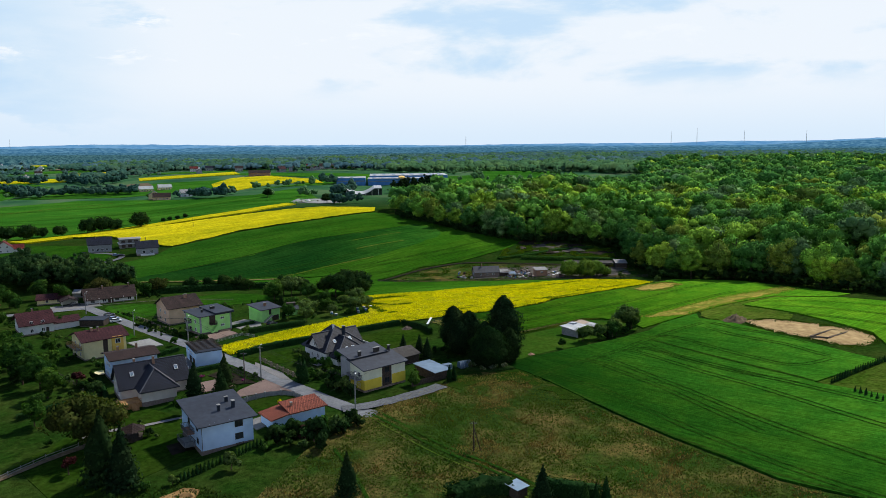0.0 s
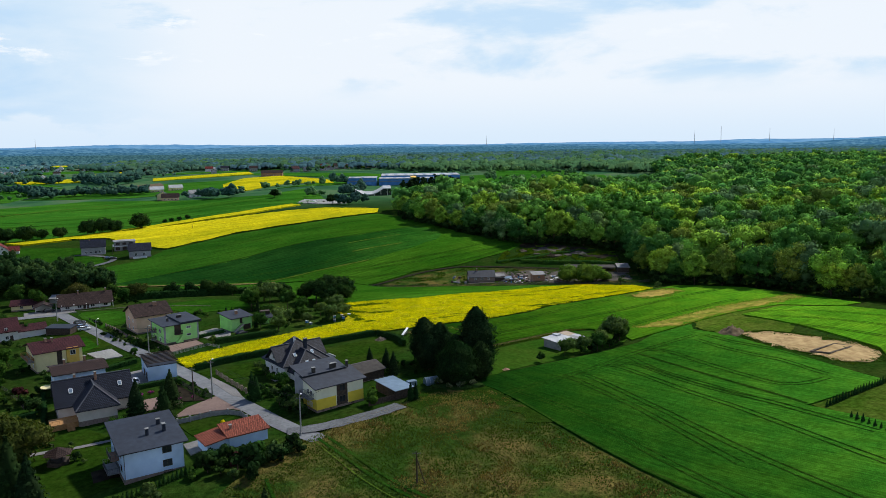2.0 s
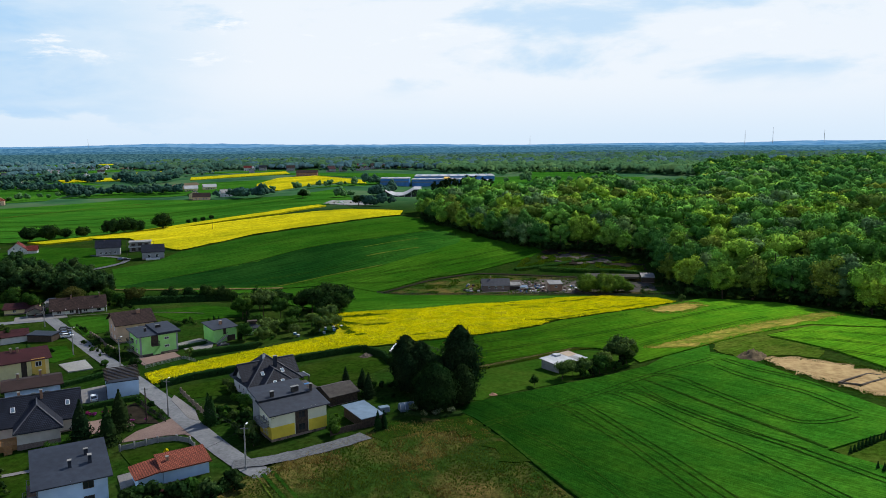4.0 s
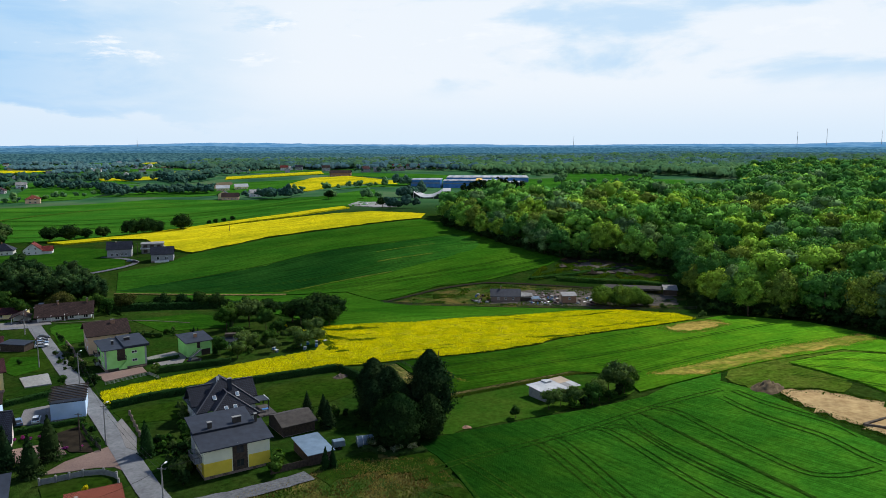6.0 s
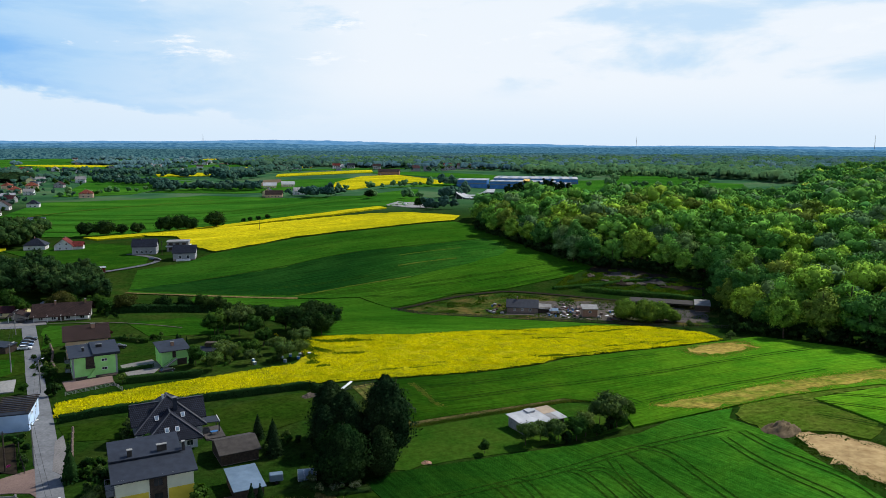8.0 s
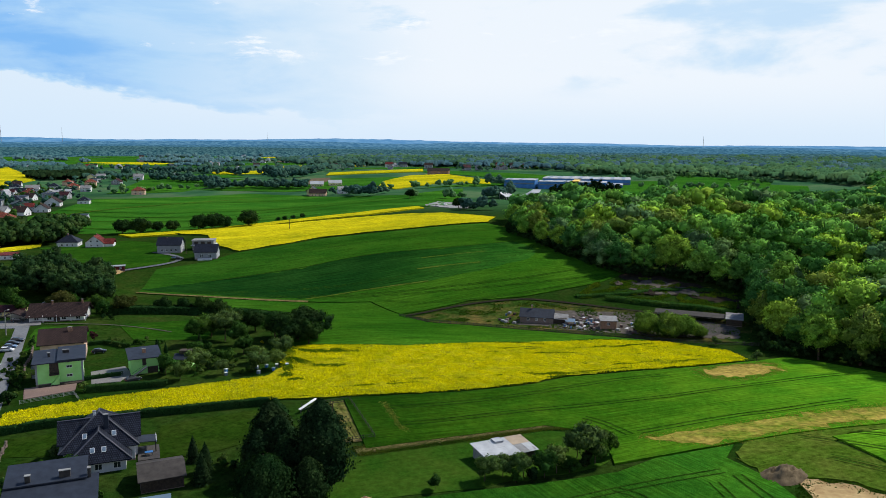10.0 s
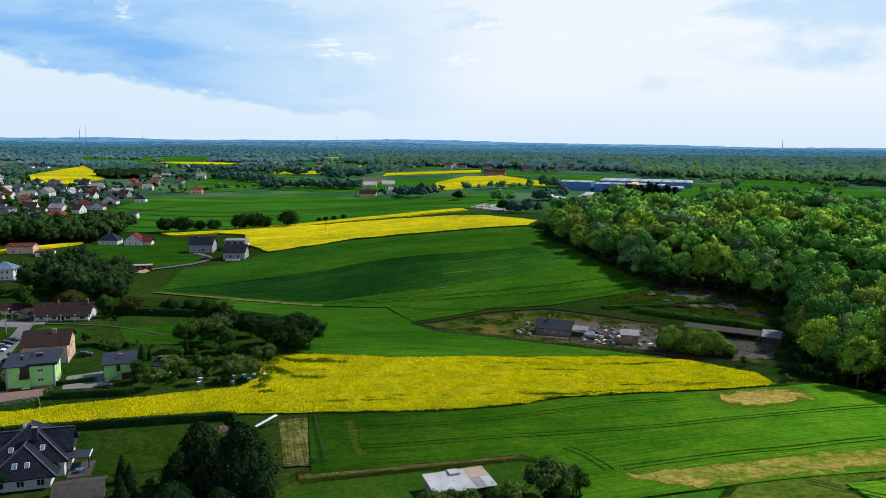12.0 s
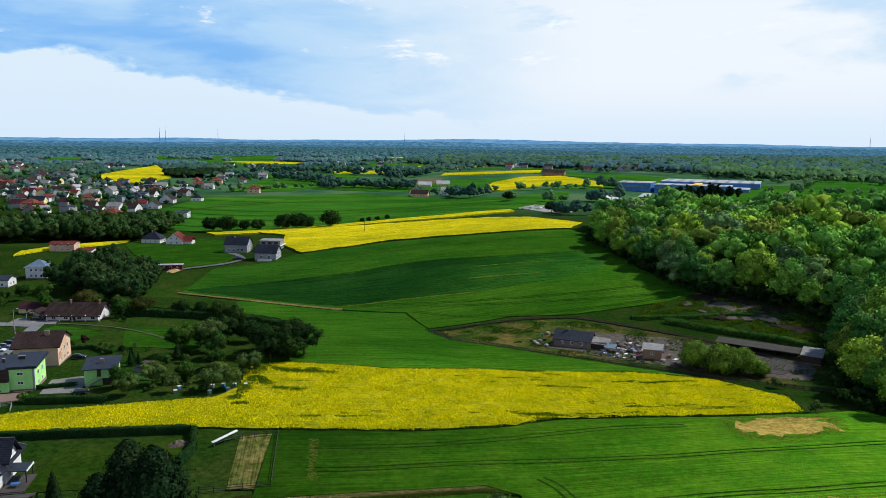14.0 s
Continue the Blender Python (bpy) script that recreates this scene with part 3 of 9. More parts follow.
dry_strip = field("dry_grass_strip", [(67, 254.5), (80, 261.5), (112, 285), (146, 311), (149, 305), (125, 284.5), (98, 264), (81, 252)], M_DRYSTRIP, "straw-coloured dry grass strip between wheat fields", crop_height=0.48, step=2.5, ragged=0.9)
dry_patch = field("dry_grass_patch", [(79.7, 320), (87, 327), (103, 339), (104, 328), (96, 317), (86, 313)], M_STRAWPATCH, "straw-coloured bare patch in the wheat", crop_height=0.48, step=2, soft=1, ragged=1.7)
field("field_verge", [(85, 246), (88, 256), (98, 263.2), (125, 284), (149, 304), (152, 279), (128.5, 280), (106, 263), (110, 256), (118, 244), (113, 234), (104, 239), (97, 238), (92, 236)], M_VERGE, "rough green verge between the fields", "verge", crop_height=0.22, step=2, ragged=0.8, soft=1)
rough_meadow = field("rough_meadow", [(-26, 160), (-9, 177), (-6, 184), (4, 192)] + [(x - 0.4, y - 0.5) for x, y in BARLEY_EDGE[1:]] + [(75, 99), (105, 59), (60, 20), (-30, 60), (-44, 118), (-36, 145)], M_ROUGH, "unmown meadow with tan and rusty dry grass", crop_height=0.2, step=4, rough=0.08)
field("grass_verge", [(-9, 176.5), (-5.5, 184), (3, 192), (8, 197), (15, 191.5), (20, 183), (27.4, 167.6), (23, 166), (17, 176), (11, 182), (3, 180.5), (-3, 176.5)], M_LAWN, "rank dark green grass where meadow and barley meet", "verge", crop_height=0.34, step=2, ragged=1.3)
sand_pit = field("sand_pit", [(97, 237), (104, 238), (118, 229), (129, 216), (124, 206), (114, 202.5), (106, 214), (97, 229)], M_SAND, "bare sandy building plot", crop_height=0.1, step=1.4, soft=2, ragged=0.9, rough=0.05)
FALLOW = [(-47, 291), (-39, 299.5), (-10.7, 311), (15.7, 336), (47, 362), (66, 367), (18, 367.5), (-23, 368.5), (-40, 383.4), (-63, 402.5), (-91, 395), (-117, 389), (-140, 383), (-128, 356), (-80, 330), (-55, 310)]
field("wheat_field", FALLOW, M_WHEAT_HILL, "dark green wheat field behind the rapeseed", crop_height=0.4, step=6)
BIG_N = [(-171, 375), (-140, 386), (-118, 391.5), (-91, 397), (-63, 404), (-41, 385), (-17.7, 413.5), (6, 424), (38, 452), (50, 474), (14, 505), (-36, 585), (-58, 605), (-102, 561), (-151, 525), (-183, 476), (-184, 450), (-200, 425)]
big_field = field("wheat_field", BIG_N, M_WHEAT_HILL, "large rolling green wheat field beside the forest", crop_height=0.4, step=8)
field("wheat_band", [(-176, 382), (-166, 383), (-120, 394), (-96, 401), (-75, 419), (-46, 438), (-24, 462), (-6, 488), (-3, 508), (-10, 524), (-23, 538), (-60, 502), (-96, 477), (-122, 446), (-143, 428), (-160, 408)], M_BAND, "darker band of wheat", crop_height=0.47, step=6, ragged=0.8)
for line, wide in (([(-95, 400), (-75, 419), (-46, 438)], 1.3), ([(-58, 455), (-42, 467), (-29, 476)], 1.5), ([(-63, 475), (-48, 490), (-32, 504)], 1.2)):
    ribbon("worn_streak", line, wide, M_VERGE, big_field, lift=0.56, step=2.5)
RAPE_N = [(-183, 479), (-151, 528), (-102, 564), (-58, 609), (-60, 640), (-111, 668), (-141, 652), (-177, 625), (-215, 598), (-262, 580), (-300, 560), (-251, 545), (-215, 500)]
field("rapeseed_field", RAPE_N, M_RAPE_FAR, "flowering yellow rapeseed field on the slope", crop_height=1.1, step=7, ragged=0.6, rough=0.15, side=M_STEM)
field("rapeseed_field", [(-330, 545), (-249, 606), (-188, 664), (-153, 726), (-142, 712), (-172, 648), (-235, 592), (-310, 535)], M_RAPE_FAR, "narrow strip of yellow rapeseed", crop_height=1.1, step=10)
UPPER = [(-473, 561), (-491, 640), (-575, 790), (-443, 905), (-308, 862), (-215, 850), (-175, 955), (-126, 770), (-150, 730), (-192, 672), (-254, 612), (-335, 552), (-380, 540)]
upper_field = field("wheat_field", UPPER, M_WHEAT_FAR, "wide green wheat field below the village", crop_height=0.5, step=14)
field("garden_meadow", [(-330, 470), (-300, 520), (-240, 500), (-205, 440), (-222, 412), (-270, 430)], M_WHEAT_DARK, "rough garden meadow round the new houses", "meadow", crop_height=0.3, step=10)
FAR_FIELDS = [UPPER]
for outline, label in (
        ([(-1057, 1000), (-1300, 1330), (-906, 1023), (-847, 907), (-953, 921)], "far yellow rapeseed field by the village"),
        ([(-762, 1289), (-694, 1352), (-624, 1254), (-717, 1228)], "far strip of yellow rapeseed"),
        ([(-760, 1528), (-718, 1652), (-611, 1660), (-571, 1573), (-711, 1456)], "far strip of yellow rapeseed"),
        ([(-294, 969), (-329, 1074), (-328, 1180), (-277, 1212), (-179, 1096), (-160, 1036), (-230, 1033), (-259, 945)], "yellow rapeseed field by the brown barn"),
        ([(-484, 1206), (-515, 1282), (-378, 1393), (-340, 1286)], "far strip of yellow rapeseed"),
        ([(-313, 383), (-317, 420), (-336, 478), (-343, 486), (-338, 443), (-322, 393)], "narrow strip of yellow rapeseed")):
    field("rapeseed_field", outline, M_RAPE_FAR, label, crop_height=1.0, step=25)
    FAR_FIELDS.append(outline)
for outline in ([(-560, 960), (-470, 1130), (-300, 1160), (-310, 980), (-400, 930)], [(-230, 945), (-160, 1000), (-60, 1250), (-400, 1330), (-300, 1235), (-190, 1160), (-165, 1060)],
                [(-50, 960), (60, 850), (200, 870), (230, 1110), (80, 1170), (-60, 1120)], [(-640, 880), (-560, 930), (-600, 1150), (-760, 1100)], [(-1500, 1900), (-1000, 2300), (-900, 2200), (-1300, 1850)], 
                [(-900, 1150), (-700, 1250), (-620, 1180), (-760, 1110)], [(-1250, 1500), (-800, 1800), (-700, 1700), (-1100, 1450)], [(-560, 1500), (-300, 1480), (-350, 1420), (-560, 1420)], [(-2000, 1500), (-1600, 1900), (-1500, 1850), (-1850, 1450)]):
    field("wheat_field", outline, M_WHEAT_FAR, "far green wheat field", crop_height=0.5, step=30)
    FAR_FIELDS.append(outline)
field("wheat_field", [(60, 1010), (172, 1005), (205, 1245), (66, 1275)], M_WHEAT_FAR, "light green meadow behind the factory", crop_height=0.9, step=30)
FAR_FIELDS.append([(60, 1010), (172, 1005), (205, 1245), (66, 1275)])
far_rng = np.random.default_rng(17)
for k in range(46):
    fx, fy, ft = far_rng.uniform(-2500, 700), far_rng.uniform(1380, 2500), far_rng.uniform(-0.3, 0.5)
    fa, fb = far_rng.uniform(60, 200), far_rng.uniform(50, 130)
    patch = [(fx + u * fa * math.cos(ft) - v * fb * math.sin(ft), fy + u * fa * math.sin(ft) + v * fb * math.cos(ft)) for u, v in ((-1, -1), (1, -0.8), (0.9, 1), (-1.1, 0.9))]
    if fx > -700 and fy < 1900:
        continue
    field(*(("rapeseed_field", patch, M_RAPE_FAR, "far strip of yellow rapeseed") if k % 11 == 3 else ("ploughed_field", patch, M_SOIL, "far brown ploughed field") if k % 9 == 5 else ("meadow", patch, M_WHEAT_FAR, "far light green meadow")), crop_height=1.2 + 0.12 * k / 46, step=60)
    FAR_FIELDS.append(patch)

# ---- roads and yards ----
ROAD = [(-24, 156), (-33.7, 164), (-50.6, 182.5), (-71.5, 205.5), (-97.6, 232.7), (-123.9, 261.4), (-149.3, 288.5), (-160, 300)]
ribbon("road", ROAD, 4.6, M_ASPHALT, lift=0.16, label="narrow pale asphalt village road", category="road", soft=1)
ribbon("road", [(-154, 294), (-166, 290), (-185, 284), (-215, 270)], 5.0, M_ASPHALT, lift=0.2, label="side branch of the asphalt road", category="road", soft=1)
ribbon("driveway", [(-33, 161), (-27, 162.5), (-19.7, 167), (-13, 172.5), (-8.8, 177)], 4.2, M_GRAVEL, lift=0.42, label="grey gravel driveway", category="driveway")
ribbon("farm_track", [(9, 226), (26, 240.5), (44, 256), (52, 259)], 3.0, M_RUT, lift=0.3, label="bare earth farm track", category="track")
ribbon("farm_track", [(-172, 375), (-140, 385.5), (-118, 391), (-92, 396.5)], 2.6, M_RUT, lift=0.5, label="bare earth track along the wheat", category="track")
ribbon("yard_road", [(-39, 381), (-19, 408), (5, 421), (20, 420), (51, 413.5), (66, 410), (85, 400)], 1.9, M_DARKEARTH, lift=0.35, label="dark dirt yard road", category="road")
ribbon("farm_track", [(-238, 470), (-215, 462), (-200, 448), (-214, 415), (-216, 408)], 3.5, M_GRAVEL, lift=0.5, label="gravel lane to the new houses", category="track")
ribbon("garden_path", [(-150, 299), (-130, 305), (-112, 305), (-96, 302)], 0.8, M_LIGHTENED_EARTH, lift=0.3, label="pale garden path", category="path")
field("yard", [(-38, 377), (-22, 371), (18, 371), (52, 371), (71, 371), (100, 376), (104, 402), (97, 414), (51, 412), (20, 418), (6, 419), (-18, 405)], M_ROUGH, "grassy farmyard enclosure", "yard", crop_height=0.12, step=6)
field("yard", [(10, 380), (34, 376), (62, 376), (98, 382), (98, 400), (66, 407), (40, 408), (14, 404)], M_LIGHTENED_EARTH, "bare brown-grey farmyard, lightened as if sunlit", "yard", crop_height=0.22, step=3, ragged=0.9)
field("dark_bank", [(30, 487), (45, 470), (52, 455), (58, 438), (78, 438), (92, 430), (100, 424), (100, 440), (82, 456), (60, 472), (40, 486)], M_DARKEARTH, "bare dark earth along the forest edge", "ground", crop_height=0.25, step=3, ragged=1.4)
field("storage_ground", [(50, 450), (63, 462), (81, 449), (78, 439), (59, 437)], M_LIGHTENED_EARTH, "trodden brown ground on the storage site", "ground", crop_height=0.36, step=2, ragged=0.8, soft=1)
field("yard", [(76, 405), (87, 404.5), (92, 397), (90.5, 384), (84, 384), (73, 396)], M_YARD, "dark grey gravelled yard before the stable", "yard", crop_height=0.33, step=3, ragged=0.5, soft=1)
field("driveway", [(-63, 172.5), (-58, 174.4), (-54, 176.3), (-50, 177), (-46, 175), (-43, 171), (-38.5, 171), (-45, 178), (-53, 184.8), (-57, 186.4), (-62, 178.5)], M_PAVER, "pink concrete paver driveway", "driveway", crop_height=0.12, step=3)
field("driveway", [(-92, 206), (-84, 213), (-74, 204), (-80, 197), (-86, 196)], M_GREYPAVER, "grey paved courtyard", "driveway", crop_height=0.12, step=3)
field("driveway", [(-87, 254.5), (-81.5, 262), (-74, 256), (-72, 249), (-78, 245)], M_GREYPAVER, "grey paved courtyard", "driveway", crop_height=0.14, step=3)
field("driveway", [(-166, 288), (-150, 298), (-158, 306), (-172, 298)], M_GREYPAVER, "grey paved forecourt", "driveway", crop_height=0.24, step=4)
field("patio", [(-78, 183), (-70, 188), (-64, 182), (-72, 177)], M_PAVER, "pink paved patio", "patio", crop_height=0.15, step=3)
field("lawn", [(-39, 224), (-20.5, 243), (-14.5, 239), (-11, 229), (-19, 215), (-28, 208)], M_LAWN, "mown green lawn behind the villa", "lawn", crop_height=0.1, step=4)
field("lawn", [(-68, 206), (-56, 215), (-46, 211), (-50, 203), (-60, 199)], M_LAWN, "mown front lawn", "lawn", crop_height=0.1, step=4)
field("lawn", [(-150, 268), (-138, 280), (-108, 250), (-112, 238), (-124, 240)], M_LAWN, "mown lawn by the road", "lawn", crop_height=0.1, step=4)
field("lawn", [(-100, 140), (-88, 172), (-72, 162), (-62, 140), (-80, 120)], M_LAWN, "garden lawn", "lawn", crop_height=0.1, step=4)
field("lawn", [(-60, 167.6), (-54, 171.8), (-50, 172.6), (-46.6, 171.4), (-44.6, 167.6), (-48, 163), (-54, 161)], M_LAWN, "small fenced front lawn", "lawn", crop_height=0.16, step=3)
field("lawn", [(88, 172), (116, 187), (135, 170), (94, 150)], M_VERGE, "fenced garden lawn beside the barley", "lawn", crop_height=0.1, step=4)
vegetable_plot = field("vegetable_plot", [(-12, 249), (-6, 254), (9.5, 233.5), (3, 229.5)], M_DUG, "dry dug vegetable plot", "garden plot", crop_height=0.12, step=2.5)
ribbon("field_edge", [(-5.2, 255), (10.6, 234), (3.4, 229)], 1.3, M_RUT, vegetable_plot, lift=0.28, step=1.5, soft=0)
field("grass_plot", [(5, 205), (10, 226), (26, 239), (46, 255), (55, 252), (61, 244), (60, 237), (36, 219), (13, 203)], M_PASTURE, "rough grass round the white-roofed shed", "grass", crop_height=0.1, step=3, ragged=0.6)
field("wheat_plot", [(-133, 254), (-125, 255), (-113.5, 241.5), (-115.5, 233.7), (-126, 239)], M_WHEAT_DARK, "small dark green crop plot beside the lane", crop_height=0.14, step=3, ragged=0.3)
field("wheat_plot", [(-146.5, 291.5), (-147, 296.5), (-138, 298), (-123, 297), (-119.5, 274.5), (-126, 268)], M_WHEAT_HILL, "small green wheat plot between lane and garden", crop_height=0.15, step=4, ragged=0.3)
field("wheat_plot", [(-122, 306), (-104, 322), (-84, 312), (-78, 296), (-100, 288)], M_WHEAT_DARK, "small green plot behind the gardens", crop_height=0.14, step=5)

# tramlines in the crops: dark strips, their shadow lines put into the colour
TRACKS = (
    (near_field, [((15.6, 183.9), (21, 190), (33, 199.6), (48, 212), (57, 221), (70, 230.4), (83, 238)), ((51.3, 211.3), (54.3, 214), (58.2, 209.7), (63.8, 198), (72.2, 184.7), (79.8, 175.4), (92, 152)),
                  ((48, 211.5), (51.2, 210.6), (55, 204.4), (60.6, 193.4), (66.2, 182), (72, 172), (84, 140), (96, 112)), ((56.7, 218), (60.8, 205.5), (69.5, 191.8), (78.4, 177), (82.3, 171.2)),
                  ((37.7, 203.9), (39.7, 204.9), (45.3, 194), (51.7, 179), (54.8, 171.6), (66, 140), (82, 108)), ((34.4, 200.8), (36.3, 200.4), (41.4, 190.6), (47.3, 178.8), (50.2, 171.3), (60, 142)),
                  ((20.5, 189), (27.4, 181), (33, 174), (37.6, 165), (45.3, 146.4), (59.3, 119.8), (72, 102)), ((62.7, 226), (68.6, 224), (74, 212), (79.8, 200.6), (85, 191), (88, 186.8), (94.2, 186.7), (100.8, 190)),
                  ((81, 232.3), (85.6, 221.3), (92, 212.3), (96.3, 207.3), (98.3, 203), (101, 195.3), (103, 192.3)), ((85.5, 236.4), (90, 227), (96.8, 219.3), (102, 213), (104.2, 206.2))]),
    (wheat_strip, [((5.4, 252.2), (14, 258.2), (24.6, 267), (35.2, 278), (46.2, 291), (58.4, 304.3), (72, 312.8)), ((11, 242.7), (19, 248.3), (28.7, 257), (39, 266), (50.4, 274), (62, 282.3), (74, 290), (86.5, 300), (99.6, 309.6), (113.4, 322), (123.3, 330)),
                   ((66, 257.6), (76.4, 265.5), (87, 273.5), (98.3, 280.5), (110, 290.8), (118.7, 298.5)), ((52.5, 265), (56.7, 263.2), (61, 259), (64, 255.6))]),
    (east_field, [((100, 262), (130, 255), (160, 225), (165, 195)), ((104, 250), (126, 240), (150, 210), (156, 185)), ((112, 268), (140, 268), (172, 235))]),
    (big_field, [((-172, 381), (-120, 404), (-60, 440), (-8, 500), (-10, 530)), ((-150, 388), (-70, 412), (0, 450), (30, 480)), ((-110, 398), (-50, 416), (20, 452), (40, 468)), ((-176, 455), (-120, 500), (-70, 560), (-48, 590)),
                 ((-60, 406), (-30, 405), (20, 440), (44, 466))]),
)
for line in ([(-480, 600), (-400, 602), (-300, 650), (-200, 745), (-152, 800)], [(-500, 660), (-400, 672), (-280, 742), (-190, 845)], [(-540, 740), (-420, 762), (-300, 850)], [(-470, 575), (-380, 562), (-290, 600), (-190, 690)], [(-495, 630), (-400, 636), (-290, 696), (-196, 795)]):
    ribbon("wheel_track", line, 2.6, M_WHEAT_DARK, upper_field, lift=1.0, step=8)
ribbon("worn_streak", [(-463, 609), (-467, 688), (-439, 780), (-375, 850)], 3.0, M_VERGE, upper_field, lift=1.05, step=8)
for owner, lines in TRACKS:
    for line in lines:
        a = np.array(line, float)
        d = np.gradient(a, axis=0)
        nrm = np.stack([-d[:, 1], d[:, 0]], 1) / np.linalg.norm(d, axis=1)[:, None]
        for side in (-0.9, 0.9):
            ribbon("wheel_track", [tuple(q) for q in a + nrm * side], 0.36, M_TRACKGRASS, owner, lift=0.53, step=4)
ribbon("field_edge", [(x + 0.3, y + 0.6) for x, y in BARLEY_EDGE[2:]] + [(75, 101)], 0.7, M_TRACKGRASS, near_field, lift=0.5)
ribbon("field_edge", [(60, 222), (73, 199), (84, 179), (87, 172)], 0.9, M_TRACKGRASS, near_field, lift=0.56)
ribbon("field_edge", [(-160, 408), (-143, 428), (-122, 446), (-96, 477), (-60, 502), (-23, 538)], 1.2, M_TRACKGRASS, big_field, lift=0.6, step=5)

# ---- trees ----


def ico(sub):
    bm = bmesh.new()
    bmesh.ops.create_icosphere(bm, subdivisions=sub, radius=1.0)
    v = np.array([tuple(p.co) for p in bm.verts])
    f = np.array([[p.index for p in q.verts] for q in bm.faces])
    bm.free()
    return v, f


ICO = {1: ico(1), 2: ico(2), 3: ico(3)}


def rand_dirs(rng, n):
    d = rng.normal(size=(n, 3))
    return d / np.linalg.norm(d, axis=1)[:, None]


def leaf_quads(rng, pos, nrm, size):
    """One bent clump of leaves at each place, two triangles each."""
    n = len(pos)
    nrm = nrm + rng.normal(0, 0.38, (n, 3))
    nrm /= np.linalg.norm(nrm, axis=1)[:, None]
    u = np.cross(nrm, rand_dirs(rng, n))
    u /= np.linalg.norm(u, axis=1)[:, None]
    w = np.cross(nrm, u)
    s = size * rng.uniform(0.6, 1.4, (n, 1))
    droop = nrm * s * rng.uniform(-0.45, 0.1, (n, 1))
    v = np.stack([pos - u * s, pos - w * s * 0.8 + droop, pos + u * s, pos + w * s * 0.8 + droop], 1).reshape(-1, 3)
    i = np.arange(n)[:, None] * 4
    f = np.concatenate([i + [[0, 1, 2]], i + [[0, 2, 3]]])
    return v, f


def join(parts):
    vs, fs, k = [], [], 0
    for v, f in parts:
        vs.append(v)
        fs.append(f + k)
        k += len(v)
    return np.concatenate(vs), np.concatenate(fs)


def unit(v):
    return v / (np.linalg.norm(v, axis=1)[:, None] + 1e-9)


def broad_crown(seed, r, half, z, lobes, clumps, size, sub=1, squash=0.85, core=0.76, lobe=(0.26, 0.50), gaps=False, open_below=False):
    """A lumpy broad-leaved crown: knobbly lobes under a skin of leaf clumps; open_below: no leaves underneath, where
    the camera never looks, for closed woods.
    """
    rng = np.random.default_rng(seed)
    d = rand_dirs(rng, lobes)
    d[:, 2] = d[:, 2] * 0.75 + 0.15
    c = d * np.array([r, r, half]) * rng.uniform(0.30, 0.76, (lobes, 1)) + (0, 0, z)
    c[0] = (0, 0, z + half * 0.25)
    lr = rng.uniform(*lobe, lobes) * r
    parts, normals = [], []
    iv, jf = ICO[sub]
    shape = np.array([r, r, half])
    for k in range(lobes):
        wob = 1 + rng.normal(0, 0.13, (len(iv), 1))
        v = c[k] + iv * wob * lr[k] * core * (1, 1, squash)
        parts.append((v, jf))
        normals.append(unit(iv * 0.8 + (v - (0, 0, z)) / shape * 0.4 + rng.normal(0, 0.25, iv.shape)))
    pick = rng.integers(0, lobes, clumps)
    e = unit(rand_dirs(rng, clumps) + (c[pick] - (0, 0, z)) / shape * 0.8 + (0, 0, 0.18))
    if open_below:
        e[:, 2] = np.abs(e[:, 2]) * 0.9 - 0.12
        e = unit(e)
    pos = c[pick] + e * lr[pick][:, None] * rng.uniform(0.72, 1.2, (clumps, 1)) * (1, 1, squash)
    parts.append(leaf_quads(rng, pos, e, size))
    normals.append(np.repeat(unit(e * 0.75 + (pos - (0, 0, z)) / shape * 0.3 + rng.normal(0, 0.34, e.shape)), 4, 0))
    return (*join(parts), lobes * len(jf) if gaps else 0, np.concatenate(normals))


def spruce_crown(seed, r, height, z0, clumps, size):
    rng = np.random.default_rng(seed)
    t = rng.uniform(0, 1, clumps) ** 0.75
    h = (1 - t) * height
    rad = r * (t ** 0.9) * rng.uniform(0.55, 1.1, clumps) * (0.8 + 0.25 * np.sin(h * 4.5))
    a = rng.uniform(0, 2 * np.pi, clumps)
    pos = np.stack([np.cos(a) * rad, np.sin(a) * rad, z0 + height - t * height], 1)
    nrm = np.stack([np.cos(a), np.sin(a), np.full(clumps, 0.5)], 1)
    leaves = leaf_quads(rng, pos, nrm, size)
    iv, jf = ICO[2]
    q = iv.copy()
    s = (1 - (q[:, 2] + 1) / 2)
    core = np.stack([q[:, 0] * r * 0.82 * (0.06 + s), q[:, 1] * r * 0.82 * (0.12 + s), z0 + (q[:, 2] + 1) / 2 * height * 0.97], 1) + rng.normal(0, 0.06 * r, q.shape)
    return join([(core, jf), leaves])


